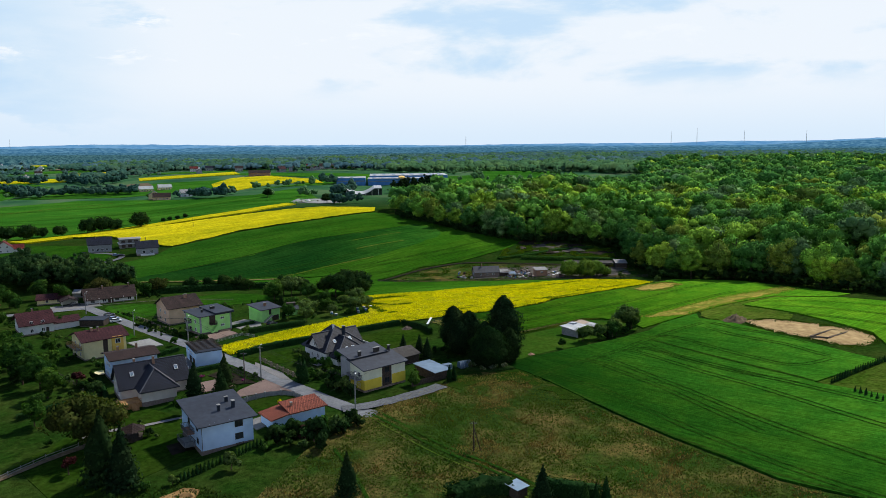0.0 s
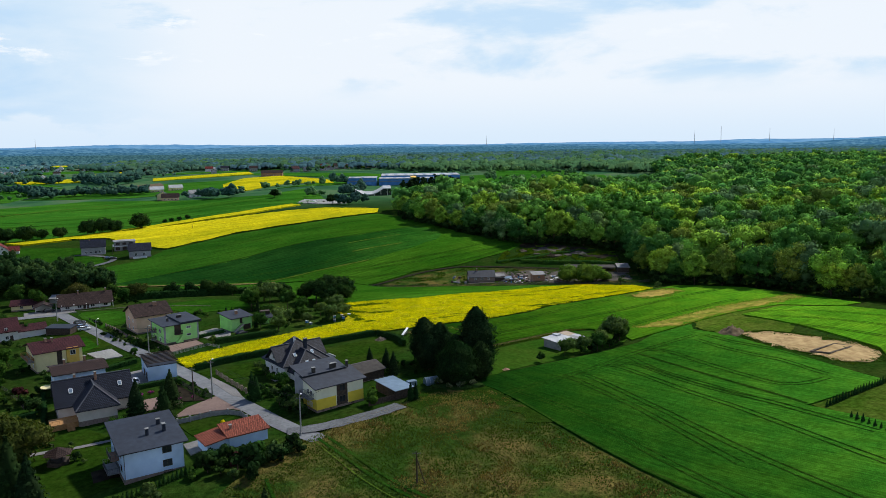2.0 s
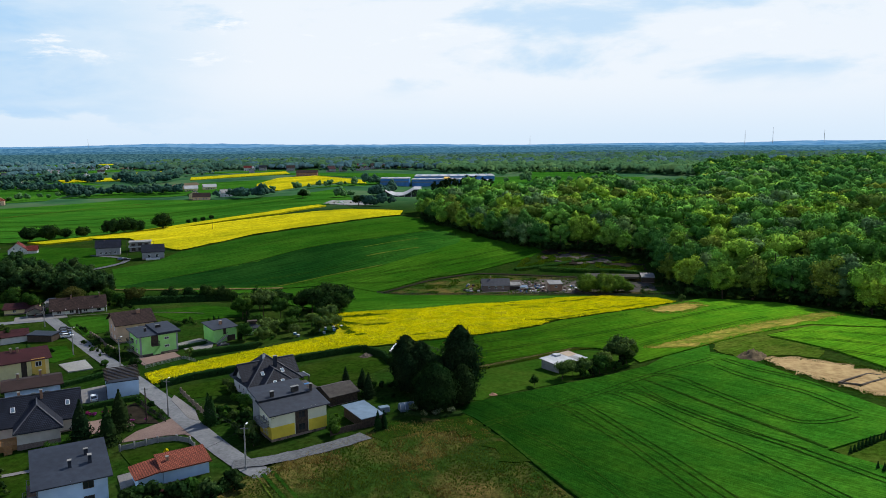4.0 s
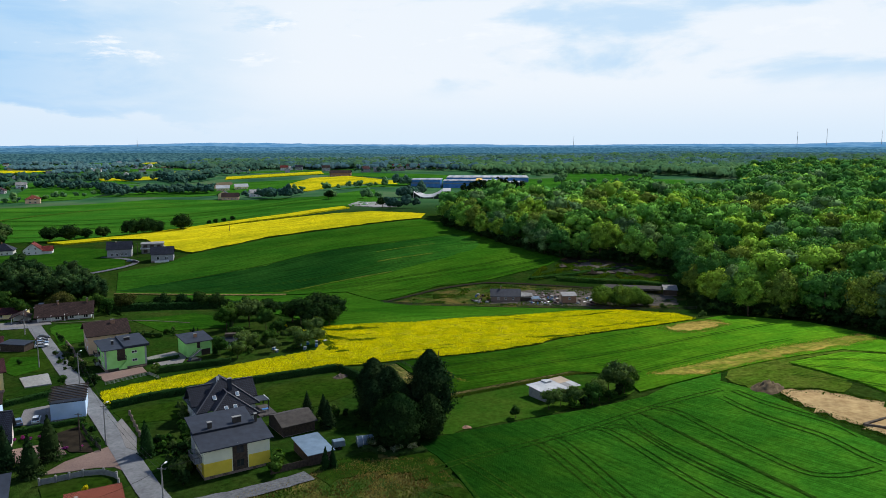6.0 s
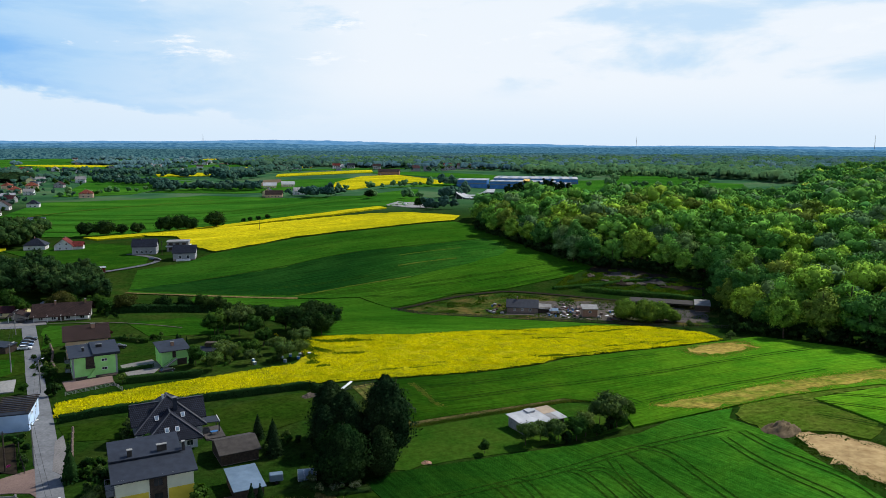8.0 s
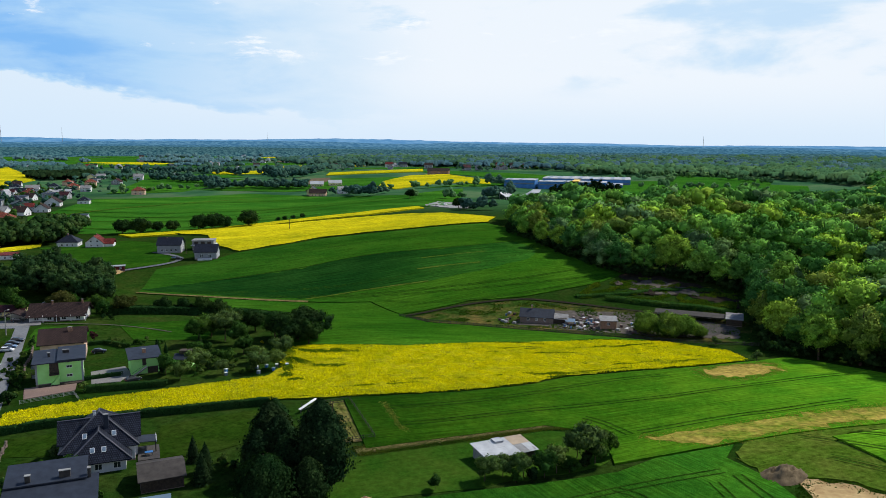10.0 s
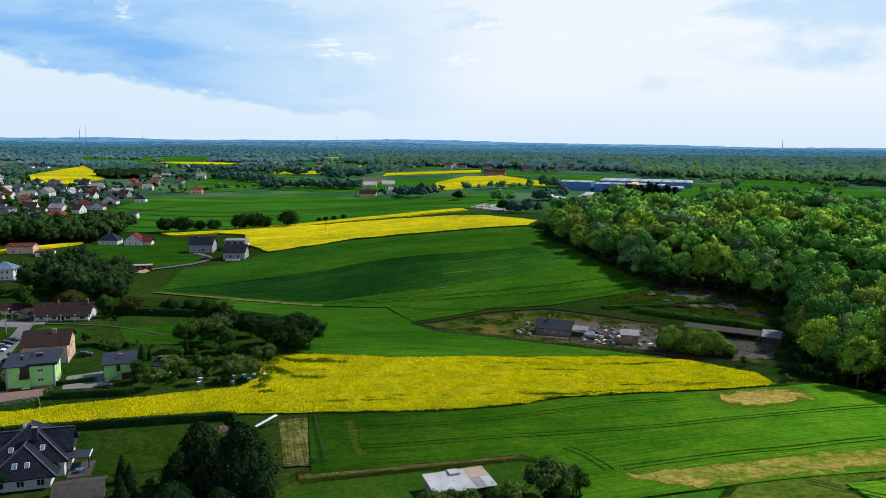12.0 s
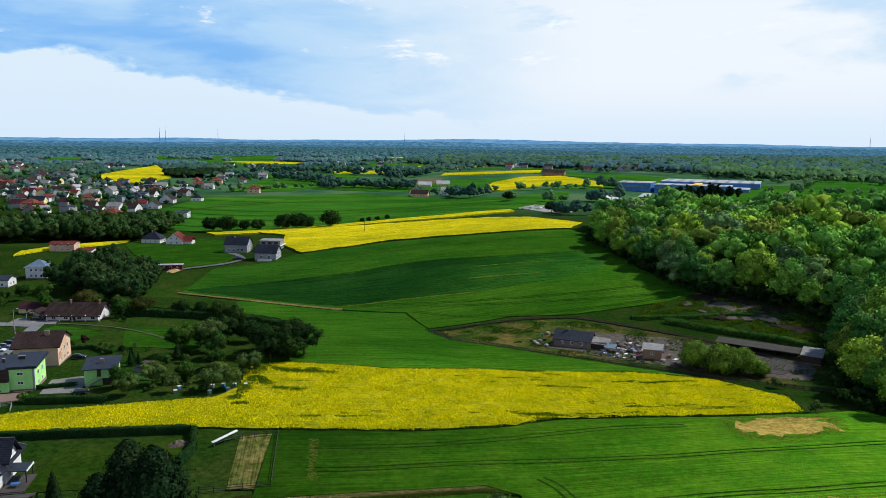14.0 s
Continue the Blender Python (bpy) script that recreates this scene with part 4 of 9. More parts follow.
def pine_crown(seed, r, height, z0, clumps, size):
    """A dense uneven pine crown, widest below the middle, with a blunt point."""
    rng = np.random.default_rng(seed)

    def reach(a, h):
        lump = np.array([noise.noise(Vector((math.cos(x) * 1.7, math.sin(x) * 1.7, y * 5.5 + seed))) + 0.5 * noise.noise(Vector((math.cos(x) * 4.5, math.sin(x) * 4.5, y * 14 + seed))) for x, y in zip(a, h)])
        return r * np.sin(np.pi * np.clip(h, 0.03, 0.985) ** 0.72) ** 0.62 * (0.86 + 0.42 * lump)
    h, a = rng.uniform(0, 1, clumps), rng.uniform(0, 2 * np.pi, clumps)
    rad = reach(a, h) * rng.uniform(0.80, 1.10, clumps) * np.where(rng.uniform(0, 1, clumps) < 0.16, rng.uniform(1.0, 1.28, clumps), 1.0)
    pos = np.stack([np.cos(a) * rad, np.sin(a) * rad, z0 + h * height], 1)
    nrm = unit(np.stack([np.cos(a), np.sin(a), 1.5 * h - 0.35], 1))
    iv, jf = ICO[3]
    ch, ca = (iv[:, 2] + 1) / 2, np.arctan2(iv[:, 1], iv[:, 0])
    cr = reach(ca, ch) * 0.84
    core = np.stack([np.cos(ca) * cr, np.sin(ca) * cr, z0 + ch * height * 0.98], 1)
    return (*join([(core, jf), leaf_quads(rng, pos, nrm, size)]), 0, np.concatenate([iv, np.repeat(unit(nrm + rng.normal(0, 0.35, nrm.shape)), 4, 0)]))


def trunk_mesh(seed, height, r, limbs=4, reach=2.5, start=0.45):
    """A tapered trunk with a few rising limbs."""
    rng = np.random.default_rng(seed)
    parts = []

    def limb(a, b, ra, rb, n=6):
        a, b = np.array(a, float), np.array(b, float)
        d = (b - a) / np.linalg.norm(b - a)
        u = np.cross(d, (0.3, 1, 0.2))
        u /= np.linalg.norm(u)
        w = np.cross(d, u)
        ang = np.arange(n) * 2 * np.pi / n
        ring = np.cos(ang)[:, None] * u + np.sin(ang)[:, None] * w
        v = np.concatenate([a + ring * ra, b + ring * rb])
        f = []
        for k in range(n):
            m = (k + 1) % n
            f += [(k, m, n + m), (k, n + m, n + k)]
        parts.append((v, np.array(f)))
    lean = rng.normal(0, 0.03, 2) * height
    mid = (lean[0] * 0.5, lean[1] * 0.5, height * 0.5)
    limb((0, 0, -0.4), mid, r, r * 0.75)
    limb(mid, (lean[0], lean[1], height), r * 0.75, r * 0.25)
    for k in range(limbs):
        h = height * (start + 0.45 * k / max(limbs, 1))
        a = k * 2.4 + rng.uniform(0, 1)
        limb((lean[0] * h / height, lean[1] * h / height, h), (math.cos(a) * reach, math.sin(a) * reach, h + reach * 0.8), r * 0.42, r * 0.12, 5)
    return join(parts)


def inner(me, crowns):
    """Dark cores, standing in for twigs and inner crown shade, show between the leaves."""
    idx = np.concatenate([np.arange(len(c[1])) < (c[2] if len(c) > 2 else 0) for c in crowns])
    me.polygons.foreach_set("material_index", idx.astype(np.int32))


def tree_thing(name, crown, trunk, leaves, label, category, group="", crown_name="crown"):
    ob = tagged(new(name), label, category, group)
    for part_name, data, m in (("trunk", trunk, M_BARK), (crown_name, crown, leaves)):
        child = new(part_name, mesh_of(part_name, data[0], data[1], [m, M_CROWNCORE]))
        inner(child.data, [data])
        if len(data) > 3:
            soften(child.data, data[3])
        child.parent = ob
    return ob


def set_at(ob, x, y, scale=1.0, turn=0.0, dz=0.0):
    ob.matrix_basis = Matrix.LocRotScale((x, y, land(x, y) + dz), Euler((0, 0, radians(turn))), (scale, scale, scale))
    return ob


def copies(kinds, places, seed, smin=0.85, smax=1.15):
    """First use of a kind moves the built tree, later ones copy it."""
    rng = np.random.default_rng(seed)
    used = set()
    for k, pl in enumerate(places):
        ob = kinds[int(rng.integers(len(kinds)))]
        if ob in used or ob.get("placed"):
            ob = copy_thing(ob, ob.matrix_basis.copy())
        else:
            ob["placed"] = 1
        used.add(ob)
        s = float(rng.uniform(smin, smax)) * (pl[2] if len(pl) > 2 else 1.0)
        set_at(ob, float(pl[0]), float(pl[1]), s, float(rng.uniform(0, 360)))


# forest: its edge trees one by one, the rest as woodland
FOREST = [(-40, 588), (-36, 570), (6, 512), (50, 462), (60, 466), (88, 455), (104, 436), (104, 410), (104, 352), (116, 350), (136, 338), (152, 314), (168, 288), (186, 262), (230, 250), (330, 240), (760, 760), (900, 1400), (420, 1300),
          (300, 1080), (262, 930), (205, 760), (110, 722), (40, 700), (-10, 672), (-48, 640)]


def forest_points(lo, hi, spacing, seed, depth=(0, 1e9)):
    """Jittered places inside the wood, between two distances and two depths from its edge."""
    rng = np.random.default_rng(seed)
    p = np.array(FOREST, float)
    gx, gy = np.meshgrid(np.arange(-60, 900, spacing), np.arange(230, 1400, spacing))
    g = np.stack([gx.ravel(), gy.ravel()], 1) + rng.uniform(-0.42, 0.42, (gx.size, 2)) * spacing
    g = g[inside(p, g[:, 0], g[:, 1])]
    dist = np.hypot(g[:, 0] - 50, g[:, 1] - 60)
    edge = np.full(len(g), 1e9)
    for a, b in zip(p[:16], p[1:16]):
        t = np.clip(((g - a) @ (b - a)) / ((b - a) @ (b - a)), 0, 1)
        edge = np.minimum(edge, np.linalg.norm(g - (a + t[:, None] * (b - a)), axis=1))
    ahead = (g[:, 0] + 11) < 0.66 * (g[:, 1] + 60)
    return g[(dist >= lo) & (dist < hi) & (edge >= depth[0]) & (edge < depth[1]) & ahead]


def joined_crowns(name, variants, points, material, label, category, seed, smin=0.8, smax=1.2):
    """Many crowns joined into one mesh."""
    rng = np.random.default_rng(seed)
    z = heights(points[:, 0], points[:, 1])
    parts, normals = [], []
    for k, (x, y) in enumerate(points):
        v, f, dark, n3 = variants[int(rng.integers(len(variants)))]
        s, a = rng.uniform(smin, smax), rng.uniform(0, 2 * np.pi)
        sz = s * rng.uniform(0.85, 1.15)
        c, n = math.cos(a) * s, math.sin(a) * s
        parts.append((np.stack([v[:, 0] * c - v[:, 1] * n + x, v[:, 0] * n + v[:, 1] * c + y, v[:, 2] * sz + z[k]], 1), f, dark))
        normals.append(np.stack([(n3[:, 0] * c - n3[:, 1] * n) / s, (n3[:, 0] * n + n3[:, 1] * c) / s, n3[:, 2]], 1))
    v, f = join([q[:2] for q in parts])
    ob = tagged(new(name, mesh_of(name, v, f, [material, M_CROWNCORE])), label, category, kind="stuff")
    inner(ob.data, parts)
    soften(ob.data, np.concatenate(normals))
    return ob


def mixed_wood(name, variants, points, label, seed, smin, smax, cool=0.0):
    """A wood of five kinds of tree that stand in loose groups, one mesh a kind."""
    rng = np.random.default_rng(seed)
    group = np.array([noise.noise(Vector((x * 0.02, y * 0.02, 4.0))) for x, y in points])
    pick = np.clip(group * 0.9 + rng.uniform(0, 1, len(points)) - cool, 0, 0.999)
    for lo, hi, m in ((0, 0.2, M_LEAF_DEEP), (0.2, 0.55, M_LEAF_WOOD), (0.55, 0.66, M_LEAF_GREY), (0.66, 0.90, M_LEAF_LIME), (0.90, 1.0, M_LEAF_OLIVE)):
        sel = (pick >= lo) & (pick < hi)
        if sel.any():
            joined_crowns(name, variants, points[sel], m, label, "forest", seed + int(lo * 100), smin, smax)


EDGE_KINDS = []
EDGE_LEAVES = ((M_LEAF_WOOD, "tall mid-green beech at the forest edge"), (M_LEAF_LIME, "yellow-green lime tree at the forest edge"), (M_LEAF_DEEP, "dark green alder at the forest edge"), (M_LEAF_OLIVE, "olive-bronze oak at the forest edge"),
               (M_LEAF_WOOD, "tall mid-green beech at the forest edge"), (M_LEAF_GREY, "grey-green poplar at the forest edge"), (M_LEAF_DEEP, "dark green alder at the forest edge"))
for k, (m, words) in enumerate(EDGE_LEAVES):
    crown = broad_crown(100 + k, 6.4 + 0.5 * (k % 3), 9.4 + 0.5 * (k % 4), 8.2, 40, 3000, 0.33, core=0.72, lobe=(0.22, 0.40))
    EDGE_KINDS.append(tree_thing("forest_tree", crown, trunk_mesh(200 + k, 15, 0.38), m, words, "tree", "trees along the forest edge"))
edge_points = forest_points(0, 560, 9.6, 5, (2, 21))
copies(EDGE_KINDS, edge_points, 6, 0.8, 1.35)
MID = [broad_crown(300 + k, 7.2 + 0.4 * (k % 3), 5.2 + 0.5 * (k % 3), 14.0, 15, 340, 0.55, core=0.78, lobe=(0.26, 0.46), open_below=True) for k in range(8)]
FARK = [broad_crown(400 + k, 8.4, 5.2, 14.0, 8, 80, 0.90, core=0.84, lobe=(0.36, 0.54), open_below=True) for k in range(8)]
FINE = [broad_crown(320 + k, 7.0 + 0.4 * (k % 3), 5.4 + 0.5 * (k % 4), 13.6, 24, 850, 0.40, core=0.74, lobe=(0.22, 0.42), open_below=True) for k in range(8)]
mixed_wood("woodland", FINE, forest_points(0, 390, 10.8, 3, (21, 1e9)), "dense mixed broad-leaved forest canopy", 400, 0.7, 1.35)
mixed_wood("woodland", MID, forest_points(390, 560, 10.8, 7, (21, 1e9)), "dense mixed broad-leaved forest canopy", 500, 0.7, 1.35)
mixed_wood("woodland", FARK, forest_points(560, 1500, 13.5, 9), "distant mixed forest canopy", 600, 0.7, 1.35, 0.34)


def belt(poly, spacing, seed):
    rng = np.random.default_rng(seed)
    p = np.array(poly, float)
    lo, hi = p.min(0), p.max(0)
    gx, gy = np.meshgrid(np.arange(lo[0], hi[0], spacing), np.arange(lo[1], hi[1], spacing))
    g = np.stack([gx.ravel(), gy.ravel()], 1) + rng.uniform(-0.45, 0.45, (gx.size, 2)) * spacing
    return g[inside(p, g[:, 0], g[:, 1])]


SMALL = [broad_crown(500 + k, 9.5, 5.6, 6.5, 6, 2, 2.0, core=1.08) for k in range(5)]
# Normals tilted upward: flattened shading imitates the haze on far crowns.
SMALL = [(v, f, dark, unit(n3 * 0.45 + (0, 0, 0.8))) for v, f, dark, n3 in SMALL]
far_belt = np.concatenate([belt([(-420, 1480), (-100, 1400), (250, 1330), (900, 1450), (1300, 2300), (300, 2500), (-500, 2000)], 19, 11), belt([(-900, 1750), (-420, 1500), (-500, 2000), (-900, 2300)], 19, 12)])
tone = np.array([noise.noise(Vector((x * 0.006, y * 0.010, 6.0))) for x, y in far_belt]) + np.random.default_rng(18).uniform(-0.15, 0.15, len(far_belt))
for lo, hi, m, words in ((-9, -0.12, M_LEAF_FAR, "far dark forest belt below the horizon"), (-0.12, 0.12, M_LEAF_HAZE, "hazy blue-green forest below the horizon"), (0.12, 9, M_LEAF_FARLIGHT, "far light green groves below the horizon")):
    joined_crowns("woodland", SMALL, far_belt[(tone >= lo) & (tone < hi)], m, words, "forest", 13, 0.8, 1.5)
plains = np.concatenate([belt([(-2600, 1300), (-1400, 1500), (-900, 1900), (300, 2500), (1300, 2400), (600, 2560), (-1600, 2560), (-2600, 2000)], 19, 14),
                         belt([(-1500, 700), (-700, 1150), (-420, 1480), (-1500, 1900), (-2600, 1400)], 18, 15)])
keep = np.array([noise.noise(Vector((x * 0.004, y * 0.008, 2.0))) for x, y in plains]) > 0.04
plains = plains[keep]
for patch in FAR_FIELDS:
    plains = plains[~inside(patch, plains[:, 0], plains[:, 1])]
far_part = np.hypot(plains[:, 0], plains[:, 1]) > 1750
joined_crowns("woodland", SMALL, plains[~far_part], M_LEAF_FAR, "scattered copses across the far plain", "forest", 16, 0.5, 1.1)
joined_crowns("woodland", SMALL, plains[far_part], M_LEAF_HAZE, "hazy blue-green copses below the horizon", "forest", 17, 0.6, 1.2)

ROWK = [broad_crown(840 + k, 6.0, 6.6, 6.2, 12, 50, 0.8, core=1.0, lobe=(0.3, 0.5)) for k in range(5)]


def tree_rows(lines, leaves, words, seed, smin=0.7, smax=1.3):
    """Loose rows of trees along the edges of far fields: a line, the gap between trees, how deep the row is."""
    rng = np.random.default_rng(seed)
    pts = []
    for line, step, deep in lines:
        q = along(line, step, False)
        for _ in range(max(1, int(deep / step))):
            pts.append(q + rng.normal(0, (0.3 * step, 0.3 * step + deep * 0.3), q.shape))
    joined_crowns("copse", ROWK, np.concatenate(pts), leaves, words, "thicket", seed, smin * 1.1, smax * 1.15)


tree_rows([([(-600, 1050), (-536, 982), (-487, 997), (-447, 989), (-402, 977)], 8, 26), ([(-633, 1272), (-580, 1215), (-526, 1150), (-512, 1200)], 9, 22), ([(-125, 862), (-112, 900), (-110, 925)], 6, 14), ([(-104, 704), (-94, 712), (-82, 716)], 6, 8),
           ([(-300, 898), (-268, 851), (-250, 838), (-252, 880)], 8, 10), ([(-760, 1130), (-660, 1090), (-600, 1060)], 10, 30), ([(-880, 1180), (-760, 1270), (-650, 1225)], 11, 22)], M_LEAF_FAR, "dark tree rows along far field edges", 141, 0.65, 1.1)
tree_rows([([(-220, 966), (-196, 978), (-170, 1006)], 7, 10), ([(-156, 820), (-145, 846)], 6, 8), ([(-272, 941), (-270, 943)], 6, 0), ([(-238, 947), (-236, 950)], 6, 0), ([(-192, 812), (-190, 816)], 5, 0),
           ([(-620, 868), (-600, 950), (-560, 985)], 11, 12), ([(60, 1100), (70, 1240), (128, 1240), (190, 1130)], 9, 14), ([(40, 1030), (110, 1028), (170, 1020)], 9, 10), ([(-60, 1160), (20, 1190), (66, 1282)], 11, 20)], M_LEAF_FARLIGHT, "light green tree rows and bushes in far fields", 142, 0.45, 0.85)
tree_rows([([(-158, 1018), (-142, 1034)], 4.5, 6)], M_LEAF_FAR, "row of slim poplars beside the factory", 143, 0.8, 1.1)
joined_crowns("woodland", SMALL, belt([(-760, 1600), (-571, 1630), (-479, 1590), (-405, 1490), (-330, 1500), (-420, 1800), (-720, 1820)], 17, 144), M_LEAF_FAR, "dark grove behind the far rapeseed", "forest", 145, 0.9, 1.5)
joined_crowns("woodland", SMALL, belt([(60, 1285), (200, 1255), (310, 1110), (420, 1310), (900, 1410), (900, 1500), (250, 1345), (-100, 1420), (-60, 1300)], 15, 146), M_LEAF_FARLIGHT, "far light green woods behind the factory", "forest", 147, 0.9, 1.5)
joined_crowns("pine_stand", SMALL, belt([(-980, 1060), (-890, 1028), (-862, 1085), (-880, 1125), (-960, 1112)], 9, 148), M_NEEDLE, "dark conifer plantation beside the far rapeseed", "forest", 149, 0.8, 1.2)

# tree kinds of the gardens and lanes
def kind(name, seed, leaves, label, r, half, z, h, clumps=1500, size=0.24, lobes=16, category="tree", trunk_r=0.18, thin=False):
    return tree_thing(name, broad_crown(seed, r, half, z, lobes, clumps, size, 1, lobe=(0.20, 0.42), gaps=thin), trunk_mesh(seed + 1, h, trunk_r, 4, r * 0.5), leaves, label, category)


ROUND = [kind("garden_tree", 600 + k, M_LEAF_GARDEN, "leafy green broad-crowned garden tree", 3.4, 3.2, 3.7, 5.2) for k in range(3)]
LARGE = [kind("field_tree", 620 + k, M_LEAF_DARK, "large dark green broad-leaved tree", 5.6, 5.2, 5.4, 8.0, 3000, 0.28, 40, trunk_r=0.3) for k in range(3)]
ORCHARD = [kind("fruit_tree", 640 + k, M_LEAF_SPRING if k else M_LEAF_GARDEN, "thin spring-leaved orchard fruit tree", 3.6, 3.0, 3.6, 5.0, 1700, 0.18, 24, trunk_r=0.12) for k in range(3)]
BUSH = [kind("bush", 660 + k, (M_LEAF_GARDEN, M_LEAF_SPRING, M_LEAF_DARK)[k], ("rounded mid-green garden bush", "pale spring green garden bush", "dark green leafy garden bush")[k], 1.5, 1.2, 1.1, 1.2, 480, 0.19, 8, "bush", 0.08) for k in range(3)]
RED = [kind("purple_tree", 680, M_LEAF_RED, "purple-leaved ornamental garden tree", 2.4, 2.3, 3.0, 3.6, 600, 0.25, 8)]
BLOSSOM = [kind("blossom_bush", 690, M_BLOOM, "white-flowering shrub under the pines", 1.5, 1.2, 1.2, 1.2, 420, 0.10, 7, "bush", 0.08, True)]
BRONZE = [kind("bronze_tree", 700, M_LEAF_BROWN, "wide bronze-green walnut tree", 7.2, 4.6, 5.4, 7.0, 4600, 0.28, 30, trunk_r=0.35)]
WILLOW = [kind("willow_tree", 710, M_LEAF_WILLOW, "wide pale green weeping willow by the farmyard", 8.0, 5.4, 4.9, 7.0, 6500, 0.26, 44, trunk_r=0.35)]
FIELDTREE = [kind("field_tree", 715 + k, M_LEAF_DARK if k else M_LEAF_GARDEN, "large round dark tree at the field edge", 7.2, 6.6, 5.2, 9.0, 2600, 0.42, 44, trunk_r=0.35) for k in range(3)]
copies(FIELDTREE, [(-334, 554, 1.05), (-322, 560, 1.1), (-318, 574, 0.72), (-303, 573, 0.85), (-286, 583, 1.1), (-276, 588, 1.2), (-267, 589, 0.85), (-248, 596, 1.2), (-242, 629, 0.36), (-237, 632, 0.4), (-232, 637, 0.34), (-228, 646, 0.42)], 45)
SPRUCE = [tree_thing("spruce", spruce_crown(720 + k, 3.3, 10.0, 0.3, 2400, 0.26), trunk_mesh(730 + k, 8, 0.17, 0), M_NEEDLE, "dark green conical garden spruce", "tree") for k in range(3)]
THUJA = [tree_thing("thuja", spruce_crown(740 + k, 1.5, 5.6, 0.1, 600, 0.2), trunk_mesh(745 + k, 3, 0.1, 0), M_HEDGE, "slim dark green columnar thuja", "conifer") for k in range(2)]
TALL_PINE = [tree_thing("pine_tree", pine_crown(750, 5.4, 15.2, 2.2, 9500, 0.23), trunk_mesh(755, 17, 0.32, 6, 2.4), M_NEEDLE, "tall dark pine tree with a rounded ragged crown", "tree")]
PINE = [tree_thing("pine_tree", pine_crown(751 + k, 4.8, 12.0, 1.0, 7000, 0.23), trunk_mesh(756 + k, 12, 0.26, 5, 1.8), M_NEEDLE, "dark bushy pine tree", "tree") for k in range(2)]
LOW_PINE = [tree_thing("garden_tree", pine_crown(754, 6.2, 11.6, 0.2, 9500, 0.22), trunk_mesh(759, 12, 0.3, 5, 2.0), M_LEAF_DARK, "broad grey-green tree leafy to the ground", "tree")]
copies(TALL_PINE, [(10.4, 207)], 21, 1.06, 1.06)
copies(LOW_PINE, [(5.0, 195.5)], 21, 1.0, 1.0)
copies(PINE, [(4.6, 204.5, 0.85), (-4.4, 214, 1.05), (0.2, 210, 1.0), (-3.0, 207, 0.8), (11.5, 200, 0.8)], 21, 0.98, 1.02)
copies(LARGE, [(-76, 310, 0.95), (-69, 313, 0.8), (-52, 301, 1.0), (-47, 304, 1.1), (-42, 308, 1.05), (-49, 311, 1.1), (-57, 306, 0.85), (-41, 300, 0.85), (-46, 297, 0.75)], 22, 0.95, 1.05)
copies(BLOSSOM, [(0, 192), (3, 189.5), (6, 190), (-1, 195), (9, 192)], 23)
copies(SPRUCE, [(-20, 210, 0.55), (-15, 207, 0.6), (-12.6, 202.5, 0.62), (-65, 172, 0.85), (-66, 179.5, 0.95), (-72.5, 174.5, 0.95), (-77.5, 131.5, 1.5), (-72, 128, 1.25), (-27, 118, 0.8), (8, 113, 0.7), (-128, 192, 0.6), (-82, 277, 0.45), (-72, 285, 0.5)], 24, 0.95, 1.05)
copies(BRONZE, [(-87, 147.5, 1.22), (-160, 318, 0.9), (-137, 326, 0.75)], 25, 1, 1)
copies(THUJA, [(-47, 184, 1.3), (-45.6, 182.5, 1.2), (-6.6, 180.6, 0.85), (-5.4, 181.6, 0.8), (-79, 274, 0.9), (-78, 276, 0.7), (-66, 259, 0.8), (15, 110, 0.9), (17, 111, 0.8), (19, 112, 0.9)], 26, 0.95, 1.05)
copies(ROUND, [(-125, 190, 1.5), (-118, 186, 1.35), (-122, 197, 1.4), (-131, 199, 1.5), (-133, 186, 1.4), (-112, 178, 1.1), (-138, 206, 1.4), (-37, 196, 0.7), (-41, 191, 0.6), (-95, 226, 0.5), (-55, 285, 0.9), (-66, 274, 0.8), (-150, 262, 0.7), (-139, 318, 1.2), (-146, 322, 1.3), (-160, 325, 1.3), (-190, 300, 1.0), (-200, 290, 1.0), (60, 243, 0.75), (-106, 160, 0.9), (-110, 170, 0.8), (-173, 262, 1.0), (-165, 272, 0.9)], 27)
copies(ORCHARD, [(41, 226, 0.7), (51, 231, 1.1), (56, 236, 1.3), (-64, 258), (-58, 264), (-52, 270), (-46, 276), (-40, 268), (-36, 272), (-54, 282), (-62, 292, 1.3), (-70, 296, 1.5), (-76, 290, 1.4), (-48, 262, 0.8), (-42, 284), (-57, 255, 0.8), (38, 223, 0.8), (30, 216, 0.5), (-72, 163, 0.7), (-100, 178, 0.8), (58, 238, 0.95), (54, 240, 0.8), (49, 228.5, 0.8), (45, 227, 0.9), (-78, 300, 1.2)], 28)
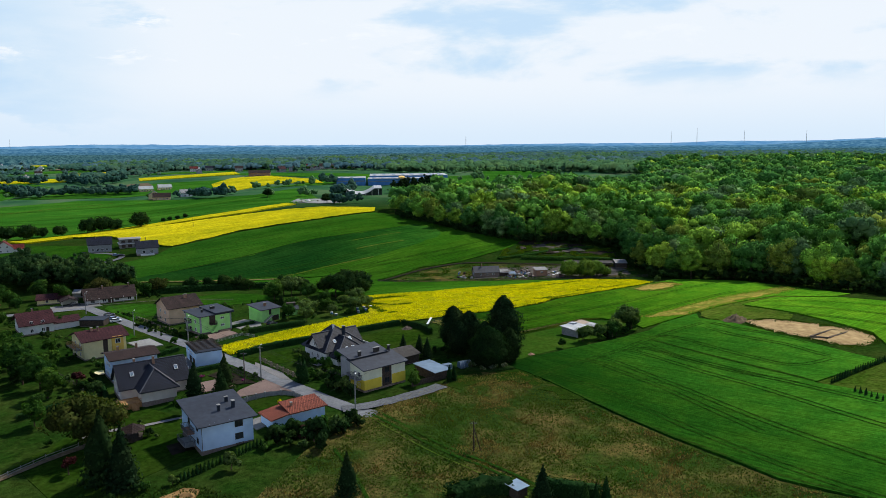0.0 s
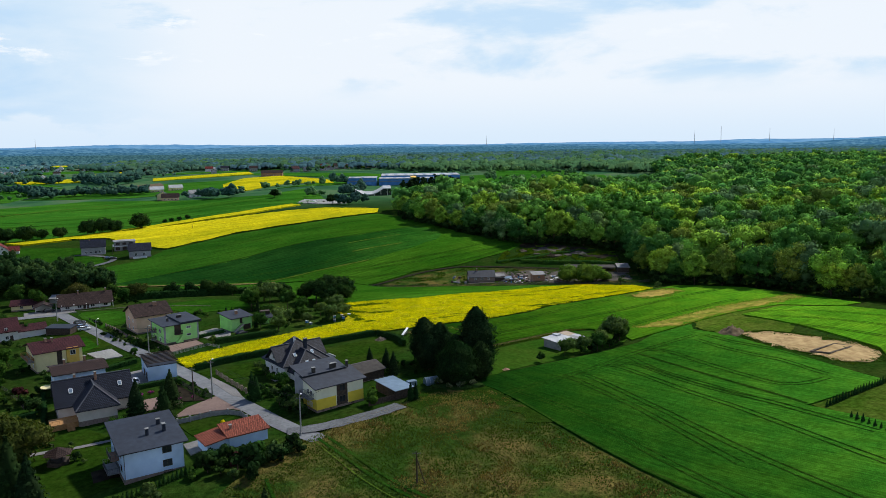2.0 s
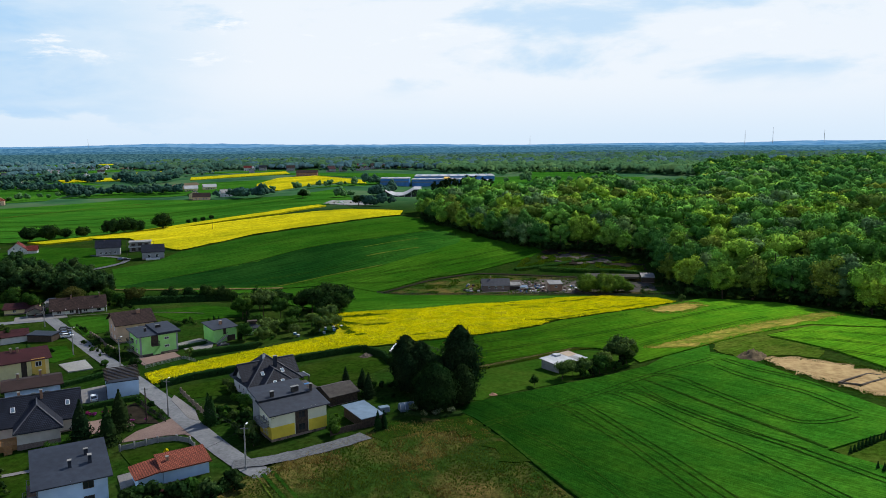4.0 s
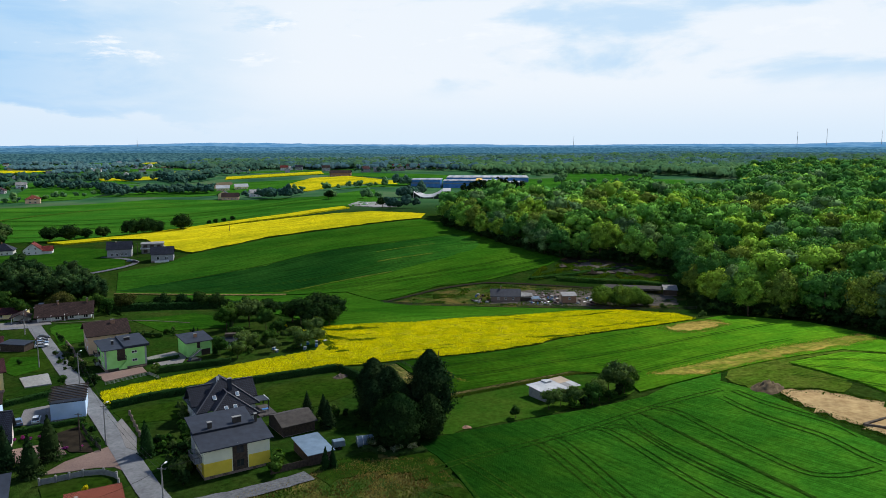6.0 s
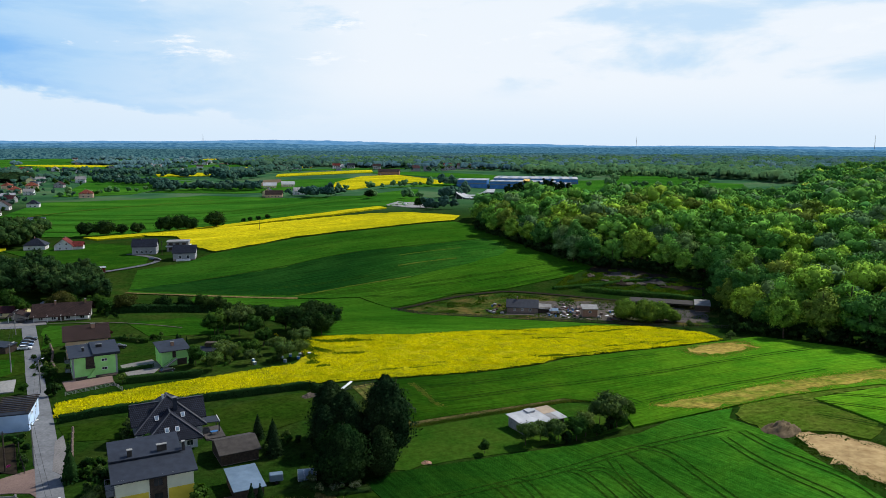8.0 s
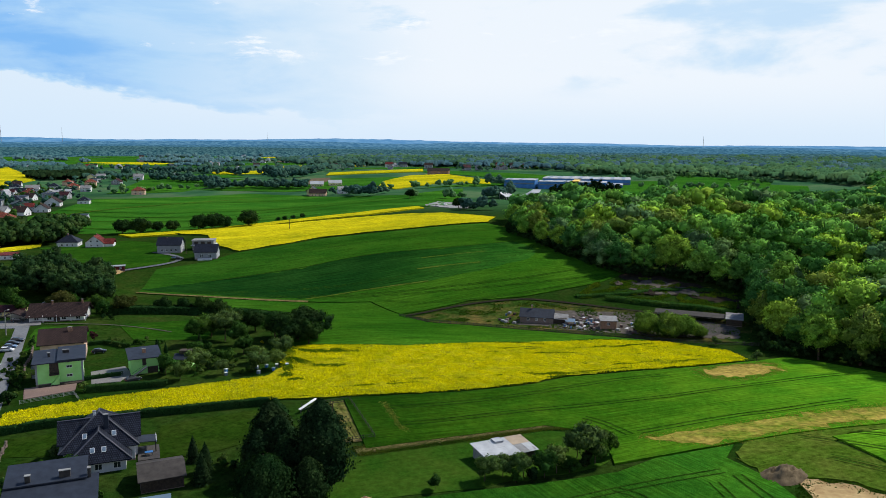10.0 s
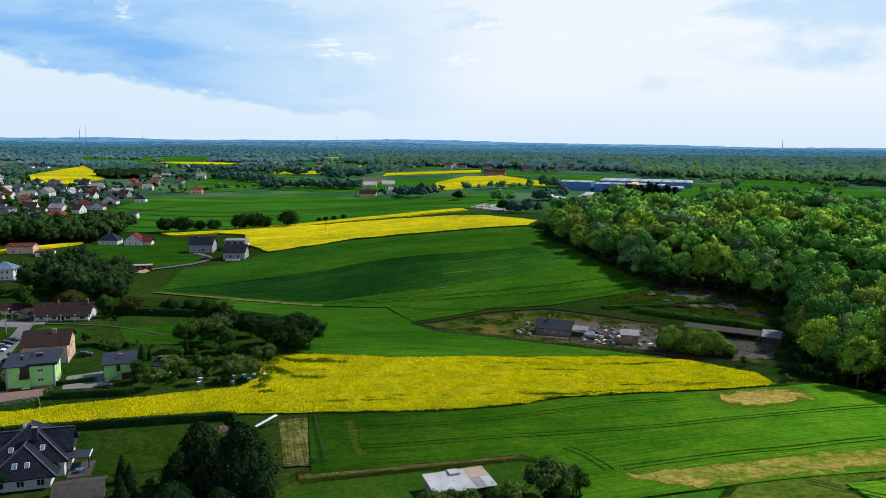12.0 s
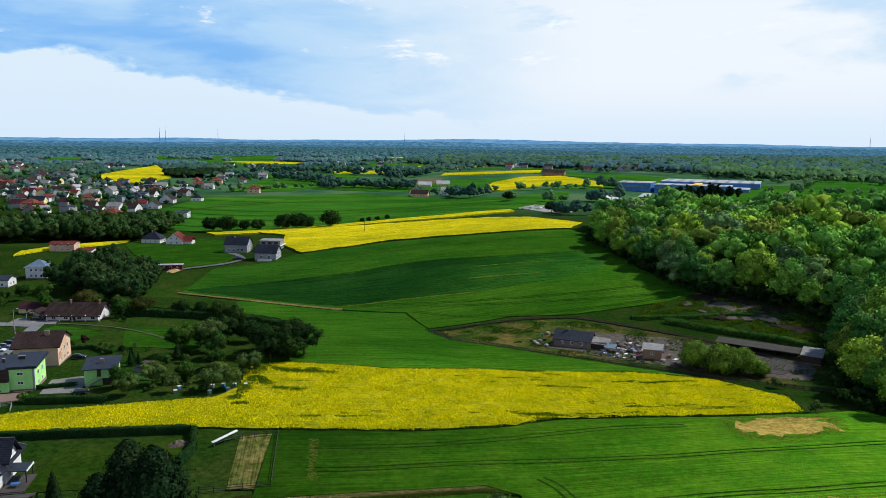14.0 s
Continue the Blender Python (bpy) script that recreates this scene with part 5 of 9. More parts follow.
copies(BUSH, [(47, 226.5, 1.3), (53.5, 232, 1.6), (56.5, 236, 1.5), (59, 240.5, 1.4), (44, 224.5, 1.1), (51, 234.5, 1.2), (-34, 174.5, 1.7), (-36, 178.5, 1.6), (-33, 181, 1.5), (-38, 182.5, 1.7), (-32, 171, 1.4), (-41.5, 146, 2.1), (-37, 143, 2.4), (-32.5, 146.5, 2.2), (-36, 148.5, 2.0), (-30, 151.5, 1.9), (-45, 143, 1.8), (-16, 178, 1.7), (-42, 142, 1.4), (-38.5, 139, 1.2), (-34.5, 138.5, 1.7), (-47, 140, 1.0), (-52, 132, 1.5), (-31, 146, 1.5), (-28, 150, 1.4), (-34, 150, 1.3), (-23, 183, 1.4), (-26, 190, 1.0), (-32, 190, 1.2), (-36, 184, 1.3), (-39, 179, 1.0), (-42, 186, 1.0), (-75, 239, 1.4), (-85.5, 225.5, 1.5), (99.5, 343.5, 1.6), (88, 368, 1.6), (-120, 262, 0.9), (-116, 266, 0.9), (-124, 246, 0.8), (-105, 205, 1.0), (-100, 208, 1.1), (-96, 203, 0.8), (-60, 187, 0.8), (-88, 178, 0.9), (-110, 216, 0.8)], 29)
copies(RED, [(-39, 143, 0.85), (-112, 283, 0.9), (-108, 186, 0.9), (-86, 135, 0.9)], 30)
copies(WILLOW, [(64, 378, 0.9), (71, 376.5, 1.0), (78, 379, 0.85), (83, 380, 0.5)], 31, 0.98, 1.02)
copies(LARGE, [(-124, 334, 0.7), (-117, 338, 0.7), (-110, 340, 0.7), (-104, 342, 0.65), (-98, 338, 0.55), (-113, 722, 0.9), (-106, 724, 1.0), (-100, 716, 0.8), (-190, 806, 0.9)], 32)
joined_crowns("copse", [broad_crown(800 + k, 4.6, 6.0, 6.6, 30, 1100, 0.30, core=0.86, lobe=(0.18, 0.36)) for k in range(6)], belt([(-222, 348), (-212, 336), (-180, 338), (-160, 324), (-152, 334), (-166, 352), (-176, 364), (-192, 378), (-226, 388), (-238, 398), (-240, 376)], 5.6, 33), M_LEAF_THICKET, "dark thicket of broad-leaved trees behind the bungalow", "thicket", 34, 0.9, 1.45)
BELT_N = [(-372, 410), (-356, 450), (-334, 482), (-346, 520), (-372, 560), (-415, 518), (-445, 482), (-470, 450), (-560, 470), (-560, 440), (-440, 400)]
joined_crowns("copse", [broad_crown(815 + k, 5.0, 6.4, 6.6, 14, 160, 0.6, core=0.94) for k in range(4)], belt(BELT_N, 6.0, 35), M_LEAF_THICKET, "dark belt of trees below the village", "thicket", 41, 0.9, 1.5)
# Dark shrubs added; their leaf colour stands in for shade under the edge trees.
shade = forest_points(0, 560, 3.2, 46, (0, 9))
joined_crowns("undergrowth", [broad_crown(825 + k, 2.6, 3.0, 2.4, 5, 60, 0.45) for k in range(5)], shade, M_LEAF_DARK, "dark shrubs added to imitate shade below the forest edge", "undergrowth", 47, 0.5, 1.3)
joined_crowns("pine_stand", [broad_crown(820 + k, 3.6, 8.0, 10.0, 7, 90, 1.0) for k in range(4)], belt([(-56, 872), (-30, 878), (10, 900), (14, 922), (-30, 926), (-58, 908)], 7, 37), M_NEEDLE, "dark pine stand in front of the factory", "thicket", 44, 0.85, 1.2)

# ---- building kit ----


def part(name, bm, material, parent, label=""):
    """Link a bmesh as one mesh under its thing; faces get metre-scaled coordinates along each slope."""
    bmesh.ops.recalc_face_normals(bm, faces=bm.faces)
    uv = bm.loops.layers.uv.new("UVMap")
    for f in bm.faces:
        f.normal_update()
        n = f.normal
        u = Vector((0, 0, 1)).cross(n)
        u = u.normalized() if u.length > 1e-4 else Vector((1, 0, 0))
        w = n.cross(u)
        for lp in f.loops:
            lp[uv].uv = (lp.vert.co.dot(u), lp.vert.co.dot(w))
    me = bpy.data.meshes.new(name)
    bm.to_mesh(me)
    bm.free()
    me.materials.append(material)
    ob = new(name, me)
    if parent:
        ob.parent = parent
    if label:
        ob["label"] = label
    return ob


def box(x0, x1, y0, y1, z0, z1, bm=None, bevel=0.0):
    bm = bm or bmesh.new()
    r = bmesh.ops.create_cube(bm, size=1.0, matrix=Matrix.LocRotScale(((x0 + x1) / 2, (y0 + y1) / 2, (z0 + z1) / 2), None, (x1 - x0, y1 - y0, z1 - z0)))
    if bevel:
        es = list({e for v in r["verts"] for e in v.link_edges})
        bmesh.ops.bevel(bm, geom=es, offset=bevel, segments=1, affect="EDGES")
    return bm


def solid(verts, faces, bm=None):
    bm = bm or bmesh.new()
    vs = [bm.verts.new(v) for v in verts]
    for f in faces:
        bm.faces.new([vs[i] for i in f])
    return bm


def slab(verts, faces, thick=0.22):
    """Roof planes with thickness downward."""
    bm = solid(verts, faces)
    r = bmesh.ops.extrude_face_region(bm, geom=list(bm.faces))
    for v in [g for g in r["geom"] if isinstance(g, bmesh.types.BMVert)]:
        v.co.z -= thick
    return bm


def cylinder(r, z0, z1, n=10, r2=None, x=0.0, y=0.0, bm=None):
    bm = bm or bmesh.new()
    bmesh.ops.create_cone(bm, cap_ends=True, segments=n, radius1=r, radius2=r if r2 is None else r2, depth=z1 - z0, matrix=Matrix.Translation((x, y, (z0 + z1) / 2)))
    return bm


def thing(name, x, y, turn, label, category, group="", dz=0.0, z=None):
    ob = tagged(new(name), label, category, group)
    ob.matrix_basis = pose(x, y, (land(x, y) if z is None else z) + dz, 0, 0, turn)
    return ob


WIN_MESH = {}


def window(parent, side, at, z, L, W, w=1.1, h=1.3, frame_mat=None, name="window"):
    """A window on one wall: a frame ring with a mullion, and its pane as a sub-part."""
    fm = frame_mat or M_FRAME
    key = (w, h, fm.name)
    if key not in WIN_MESH:
        bm = bmesh.new()
        b = 0.1
        for a in ((-w / 2, w / 2, -h / 2, -h / 2 + b), (-w / 2, w / 2, h / 2 - b, h / 2), (-w / 2, -w / 2 + b, -h / 2 + b, h / 2 - b), (w / 2 - b, w / 2, -h / 2 + b, h / 2 - b), (-0.04, 0.04, -h / 2 + b, h / 2 - b)):
            box(a[0], a[1], -0.07, 0.06, a[2], a[3], bm)
        f = part("window_frame", bm, fm, None)
        p = part("pane", box(-w / 2 + b, w / 2 - b, -0.025, 0.05, -h / 2 + b, h / 2 - b), M_GLASS, None)
        WIN_MESH[key] = (f.data, p.data)
        bpy.data.objects.remove(f)
        bpy.data.objects.remove(p)
    fd, pd = WIN_MESH[key]
    f = new(name, fd)
    f.parent = parent
    f.matrix_basis = {"S": pose(at, 0, z), "N": pose(at, W, z, 0, 0, 180), "W": pose(0, at, z, 0, 0, -90), "E": pose(L, at, z, 0, 0, 90)}[side]
    p = new("pane", pd)
    p.parent = f
    return f


def door(parent, side, at, L, W, w=1.0, h=2.1, z0=0.1, material=None):
    d = part("door", box(-w / 2, w / 2, -0.06, 0.05, 0, h, None, 0.02), material or M_DARKFRAME, parent)
    d.matrix_basis = {"S": pose(at, 0, z0), "N": pose(at, W, z0, 0, 0, 180), "W": pose(0, at, z0, 0, 0, -90), "E": pose(L, at, z0, 0, 0, 90)}[side]
    hd = part("handle", box(w * 0.3, w * 0.3 + 0.12, -0.11, -0.06, 1.0, 1.04), M_METAL, d)
    return d


def roof_mesh(kind, L, W, h, rise, over=0.6, ends=None):
    e = over if ends is None else ends
    if kind == "gable_x":
        d = rise / (W / 2) * over
        v = [(-e, -over, h - d), (L + e, -over, h - d), (L + e, W / 2, h + rise), (-e, W / 2, h + rise), (L + e, W + over, h - d), (-e, W + over, h - d)]
        f = [(0, 1, 2, 3), (3, 2, 4, 5)]
    elif kind == "gable_y":
        d = rise / (L / 2) * over
        v = [(-over, -e, h - d), (-over, W + e, h - d), (L / 2, W + e, h + rise), (L / 2, -e, h + rise), (L + over, W + e, h - d), (L + over, -e, h - d)]
        f = [(0, 3, 2, 1), (3, 5, 4, 2)]
    elif kind == "hip":
        d = rise / (min(L, W) / 2) * over
        k = max(0.01, (L - W) / 2)
        j = max(0.01, (W - L) / 2)
        a, b = ((L / 2 - k, W / 2, h + rise), (L / 2 + k, W / 2, h + rise)) if L >= W else ((L / 2, W / 2 - j, h + rise), (L / 2, W / 2 + j, h + rise))
        v = [(-over, -over, h - d), (L + over, -over, h - d), (L + over, W + over, h - d), (-over, W + over, h - d), a, b]
        f = [(0, 1, 5, 4), (1, 2, 5), (2, 3, 4, 5), (3, 0, 4)] if L >= W else [(0, 1, 4), (1, 2, 5, 4), (2, 3, 5), (3, 0, 4, 5)]
    else:                                   # mono: rises towards +y, or falls with a negative rise
        s = rise / W
        v = [(-e, -over, h - s * over), (L + e, -over, h - s * over), (L + e, W + over, h + rise + s * over), (-e, W + over, h + rise + s * over)]
        f = [(0, 1, 2, 3)]
    return slab(v, f)


def wall_mesh(kind, L, W, h, rise, z0=0.0):
    v = [(0, 0, z0), (L, 0, z0), (L, W, z0), (0, W, z0), (0, 0, h), (L, 0, h), (L, W, h), (0, W, h)]
    if kind == "gable_x":
        v += [(0, W / 2, h + rise - 0.1), (L, W / 2, h + rise - 0.1)]
        f = [(0, 1, 5, 4), (2, 3, 7, 6), (1, 2, 6, 9, 5), (3, 0, 4, 8, 7), (4, 5, 9, 8), (7, 8, 9, 6), (0, 3, 2, 1)]
    elif kind == "gable_y":
        v += [(L / 2, 0, h + rise - 0.1), (L / 2, W, h + rise - 0.1)]
        f = [(0, 1, 5, 8, 4), (2, 3, 7, 9, 6), (1, 2, 6, 5), (3, 0, 4, 7), (4, 8, 9, 7), (5, 6, 9, 8), (0, 3, 2, 1)]
    elif kind == "mono":
        v[6], v[7] = (L, W, h + rise - 0.05), (0, W, h + rise - 0.05)
        f = [(0, 1, 5, 4), (1, 2, 6, 5), (2, 3, 7, 6), (3, 0, 4, 7), (4, 5, 6, 7), (0, 3, 2, 1)]
    else:
        f = [(0, 1, 5, 4), (1, 2, 6, 5), (2, 3, 7, 6), (3, 0, 4, 7), (4, 5, 6, 7), (0, 3, 2, 1)]
    return solid(v, f)


def chimney(parent, x, y, z0, z1, w=0.55, d=0.55, material=None):
    c = part("chimney", box(x - w / 2, x + w / 2, y - d / 2, y + d / 2, z0, z1, None, 0.02), material or M_BRICK, parent)
    part("chimney_cap", box(x - w / 2 - 0.08, x + w / 2 + 0.08, y - d / 2 - 0.08, y + d / 2 + 0.08, z1, z1 + 0.1), M_CONCRETE, c)
    return c


def storeys(ob, L, W, side, floors, n, w=1.1, h=1.3, first=1.6, gap=2.8, frame_mat=None, margin=1.6):
    span = L if side in "SN" else W
    for fl in range(floors):
        for k in range(n):
            at = margin + (span - 2 * margin) * (k + 0.5) / n if n > 1 else span / 2
            window(ob, side, at, first + fl * gap, L, W, w, h, frame_mat)


def house(x, y, turn, L, W, h, rise, roof, wall_mat, roof_mat, label, over=0.6, name="house", socle=0.5, wins=(), chimneys=(), doors=(), frame_mat=None, sink=1.2):
    """A house by its near corner: walls on a socle, roof, windows, doors and chimneys."""
    ca, sa = math.cos(radians(turn)), math.sin(radians(turn))
    zs = [land(x + ca * i - sa * j, y + sa * i + ca * j) for i in (0, L) for j in (0, W)]
    ob = thing(name, x, y, turn, label, "house", z=sum(zs) / 4)
    part("wall", wall_mesh(roof, L, W, h, rise, socle), wall_mat, ob)
    part("socle", box(-0.04, L + 0.04, -0.04, W + 0.04, -sink, socle), M_SOCLE, ob)
    part("roof", roof_mesh(roof, L, W, h, rise, over), roof_mat, ob)
    for side, floors, n, *size in wins:
        storeys(ob, L, W, side, floors, n, *(size or ()), frame_mat=frame_mat)
    for side, at in doors:
        door(ob, side, at, L, W, z0=socle)
    for cx, cy, z0, z1, *m in chimneys:
        chimney(ob, cx, cy, z0, z1, *m)
    return ob


def balcony(parent, x0, x1, y0, y1, z, rail_mat=None, slab_mat=None):
    b = part("balcony", box(x0, x1, y0, y1, z - 0.15, z), slab_mat or M_CONCRETE, parent)
    bm = bmesh.new()
    for i in range(int((x1 - x0) / 0.3) + 1):
        for yy in (y0 + 0.04, y1 - 0.04):
            px = x0 + 0.04 + i * 0.3
            if px < x1:
                box(px - 0.02, px + 0.02, yy - 0.02, yy + 0.02, z, z + 1.0, bm)
    for i in range(int((y1 - y0) / 0.3) + 1):
        for xx in (x0 + 0.04, x1 - 0.04):
            py = y0 + 0.04 + i * 0.3
            if py < y1:
                box(xx - 0.02, xx + 0.02, py - 0.02, py + 0.02, z, z + 1.0, bm)
    for a in ((x0, x1, y0, y0 + 0.08), (x0, x1, y1 - 0.08, y1), (x0, x0 + 0.08, y0 + 0.09, y1 - 0.09), (x1 - 0.08, x1, y0 + 0.09, y1 - 0.09)):
        box(*a, z + 1.0, z + 1.08, bm)
    part("railing", bm, rail_mat or M_METAL, b)
    return b


def skylight(parent, x, y, z, tilt, w=0.9, h=1.3):
    s = part("roof_window", box(-w / 2, w / 2, -h / 2, h / 2, -0.05, 0.1), M_FRAME, parent)
    s.matrix_basis = pose(x, y, z, tilt, 0, 0)
    part("pane", box(-w / 2 + 0.1, w / 2 - 0.1, -h / 2 + 0.1, h / 2 - 0.1, 0.1, 0.115), M_TIN, s)


def heap(x, y, r, h, material, label, seed, name="earth_mound", stones=90):
    rng = np.random.default_rng(seed)
    n = 22
    g = np.linspace(-1, 1, n)
    X, Y = np.meshgrid(g, g)
    R = np.hypot(X, Y)
    rough = np.array([noise.fractal(Vector((x * 2.4, y * 2.4, seed)), 1.0, 2.0, 4) for x, y in zip(X.ravel(), Y.ravel())]).reshape(X.shape)
    Z = np.clip(1 - R ** 1.3, -0.2, 1) * h * (0.8 + 0.9 * rough) + rng.normal(0, 0.05 * h, X.shape)
    v = np.column_stack([X.ravel() * r, Y.ravel() * r * 0.7, Z.ravel()])
    i = (np.arange(n - 1)[:, None] * n + np.arange(n - 1)[None, :]).ravel()
    f = np.stack([i, i + 1, i + n + 1, i + n], 1)
    ob = tagged(new(name, mesh_of(name, v, f, material)), label, "mound")
    ob.matrix_basis = pose(x, y, land(x, y) + 0.15, 0, 0, seed * 40)
    return ob


# ---- houses of the lane ----
b = house(-60.2, 139.8, 34, 11.4, 14.0, 6.3, 1.5, "mono", M_WALL_BLUE, M_FELT, "pale blue two-storey house with shallow dark roof", 0.9, socle=0.6,
          chimneys=((5.6, 5.2, 6.6, 8.2, 0.6, 0.6, M_FELT), (9.0, 5.6, 6.7, 8.4, 0.6, 0.9, M_FELT), (8.6, 9.0, 7.0, 8.4, 0.7, 0.5, M_FELT)), frame_mat=M_DARKFRAME)
for z in (2.2, 5.0):
    window(b, "S", 8.2, z, 12.3, 12.5, 1.8, 1.4, M_DARKFRAME)
    for at in (2.5, 8.5):
        window(b, "W", at, z, 12.3, 12.5, 1.2, 1.3, M_DARKFRAME)
window(b, "S", 8.2, 0.45, 12.3, 12.5, 1.8, 0.45, M_DARKFRAME)
balcony(b, -1.6, -0.02, 4.5, 9.5, 3.2, slab_mat=M_BRICK)
balcony(b, -2.4, -0.02, 4.0, 10.0, 0.7, slab_mat=M_CONCRETE)
part("downpipe", cylinder(0.06, 0.1, 6.2, 8, x=0.15, y=-0.08), M_METAL, b)

g = house(-43.6, 153.2, 37, 8.6, 5.6, 2.9, 0.9, "mono", M_WALL_BLUE, M_TILE_ORANGE, "pale blue garage with orange tiled roof", 0.5, "garage", 0.2, doors=(("W", 2.5),))
part("annex_wall", box(-4.6, -0.02, 0.4, 6.6, -0.8, 2.2), M_WALL_BLUE, g)
part("annex_roof", slab([(-5.2, -0.2, 2.2), (0.1, -0.2, 2.9), (0.1, 7.0, 2.9), (-5.2, 7.0, 2.2)], [(0, 1, 2, 3)]), M_TILE_ORANGE, g)
chimney(g, 1.4, 3.0, 3.2, 4.2, 0.5, 0.5, M_BRICK)

t = house(-90.0, 171.6, 33, 16.5, 10, 4.0, 4.6, "gable_x", M_WALL_BEIGE, M_TILE_DARK, "beige house with dark tiled gable roof", 0.7, chimneys=((4.5, 5.5, 7.6, 9.4), (9.0, 4.2, 7.6, 9.6)), wins=(("E", 1, 2), ("W", 2, 2)))
part("wing_wall", box(3.8, 12.2, -5.6, -0.02, 0.5, 4.0), M_WALL_BEIGE, t)
part("wing_socle", box(3.75, 12.25, -5.65, -0.02, -1.2, 0.9), M_SOCLE, t)
part("wing_roof", slab([(3.1, -6.3, 3.6), (12.9, -6.3, 3.6), (12.9, 1.5, 3.6), (3.1, 1.5, 3.6), (8.0, -1.2, 7.9), (8.0, 4.6, 7.9)], [(0, 1, 4), (1, 2, 5, 4), (3, 0, 4, 5)]), M_TILE_DARK, t)
for sx in (3.2, 14.2):
    skylight(t, sx, 2.4, 4.0 + 4.6 * 2.4 / 5 + 0.12, 42)
w = part("terrace", box(-2.2, 3.7, -5.0, -0.05, -0.5, 0.9), M_WOODLIGHT, t, "orange timber terrace")
bm = bmesh.new()
for k in range(13):
    box(-2.15 + k * 0.48, -2.08 + k * 0.48, -4.98, -4.9, 0.9, 1.8, bm)
box(-2.2, 3.7, -5.0, -4.88, 1.8, 1.9, bm)
part("railing", bm, M_WOODLIGHT, w)
for k in range(6):
    part("step", box(1.2, 2.8, -5.3 - 0.3 * k, -5.0 - 0.3 * k, -0.8, 0.72 - 0.2 * k), M_WOODLIGHT, w)

house(-98.8, 187.2, 35, 12, 9.5, 6.6, 0.9, "gable_x", M_WALL_BLUE, M_TILE_BROWN, "pale blue house with dark brown low roof", 0.8, wins=(("W", 2, 3), ("S", 2, 3)), chimneys=((3, 6, 7.0, 8.6), (8, 6, 7.0, 8.8)))
house(-142.3, 261.0, -3, 9.0, 4.5, 2.6, 0.3, "mono", M_WOOD, M_FELT, "low dark garage with flat grey roof", 0.3, "garage", 0.1)
y = house(-117.4, 211.0, 42, 12.6, 11.5, 6.4, 1.9, "gable_x", M_WALL_CREAM, M_TILE_MAROON, "cream and ochre house with maroon roof", 0.9, wins=(("W", 2, 2),), chimneys=((4, 5, 7.4, 9), (5.6, 4.4, 7.4, 9)))
part("corner_bay", box(8.2, 11.6, -0.5, 6.0, 0.0, 6.3), M_WALL_OCHRE, y, "ochre corner bay")
window(y, "S", 9.9, 4.8, 11.5, 12, 1.6, 1.5).matrix_basis = pose(9.9, -0.5, 4.8)
part("stair_window", box(5.6, 7.0, -0.12, 0.05, 0.4, 6.0), M_WOOD, y, "dark glazed stairwell strip")
balcony(y, -1.7, -0.02, 2.0, 6.5, 3.2, M_WOODLIGHT)
balcony(y, -1.7, -0.02, 7.0, 11.5, 3.2, M_WOODLIGHT)
r = house(-157.6, 249.4, 37, 10.5, 13, 4.2, 3.2, "gable_x", M_WALL_WHITE, M_TILE_MAROON, "white house with maroon tiled roof", 0.9, wins=(("S", 2, 2), ("W", 2, 2)), chimneys=((5, 7, 6.6, 8.4),))
part("wing_wall", box(10.52, 19.5, 2, 10, -0.8, 3.0), M_WALL_WHITE, r)
part("wing_roof", slab([(10.4, 1.3, 2.8), (20.2, 1.3, 2.8), (20.2, 6, 4.4), (10.4, 6, 4.4), (20.2, 10.7, 2.8), (10.4, 10.7, 2.8)], [(0, 1, 2, 3), (3, 2, 4, 5)]), M_TILE_MAROON, r)
door(r, "S", 8.5, 10.5, 13)
k = house(-157.6, 300.0, 30, 19, 11, 2.9, 3.4, "gable_x", M_WALL_WHITE, M_TILE_BROWN, "long white bungalow with brown tiled roof", 1.1, chimneys=((7, 5, 5.6, 7.2), (17.6, 5, 5.6, 7.4)))
for at in (2.5, 7, 12, 17):
    window(k, "S", at, 1.5, 20, 11, 1.6, 1.4)
for at in (0.2, 4.8, 9.5, 14.5, 19.6):
    part("porch_post", box(at, at + 0.25, -0.85, -0.6, -0.4, 2.7), M_FRAME, k)
part("dark_boarding", box(8.4, 10.6, -0.05, 0.0, 0.5, 2.8), M_WOOD, k, "dark timber boarding")
c = thing("carport", -167, 297.5, 30, "open white carport with brown gable roof", "carport")
part("roof", roof_mesh("gable_y", 6.5, 6, 2.5, 1.3, 0.5), M_TILE_BROWN, c)
for px, py in ((0.2, 0.2), (6.1, 0.2), (0.2, 5.6), (6.1, 5.6)):
    part("post", box(px, px + 0.25, py, py + 0.25, -0.4, 2.4), M_FRAME, c)
part("back_wall", box(0.5, 6.0, 5.9, 6.05, -0.4, 2.4), M_WALL_WHITE, c)
house(-180, 303, 22, 12, 8, 2.6, 1.6, "gable_x", M_WALL_CREAM, M_TILE_MAROON, "low cream outbuilding with maroon roof", 0.6, wins=(("S", 1, 2),))
house(-172, 318, 15, 10, 6, 2.4, 0.6, "mono", M_WALL_GREY, M_ETERNIT, "low grey shed with pale sheet roof", 0.4, "shed")
house(-188, 262, 37, 12, 10, 5.2, 2.6, "gable_x", M_WALL_CREAM, M_TILE_MAROON, "cream house with maroon roof by the side road", 0.7, wins=(("S", 2, 3), ("W", 2, 2)), chimneys=((5, 5, 7, 8.8),))
house(-196, 281, 37, 11, 10, 4.6, 3.2, "gable_y", M_WALL_PEACH, M_TILE_RED, "peach house with red tiled roof", 0.7, wins=(("S", 2, 2), ("W", 1, 2)), chimneys=((5, 5, 7, 8.8),))
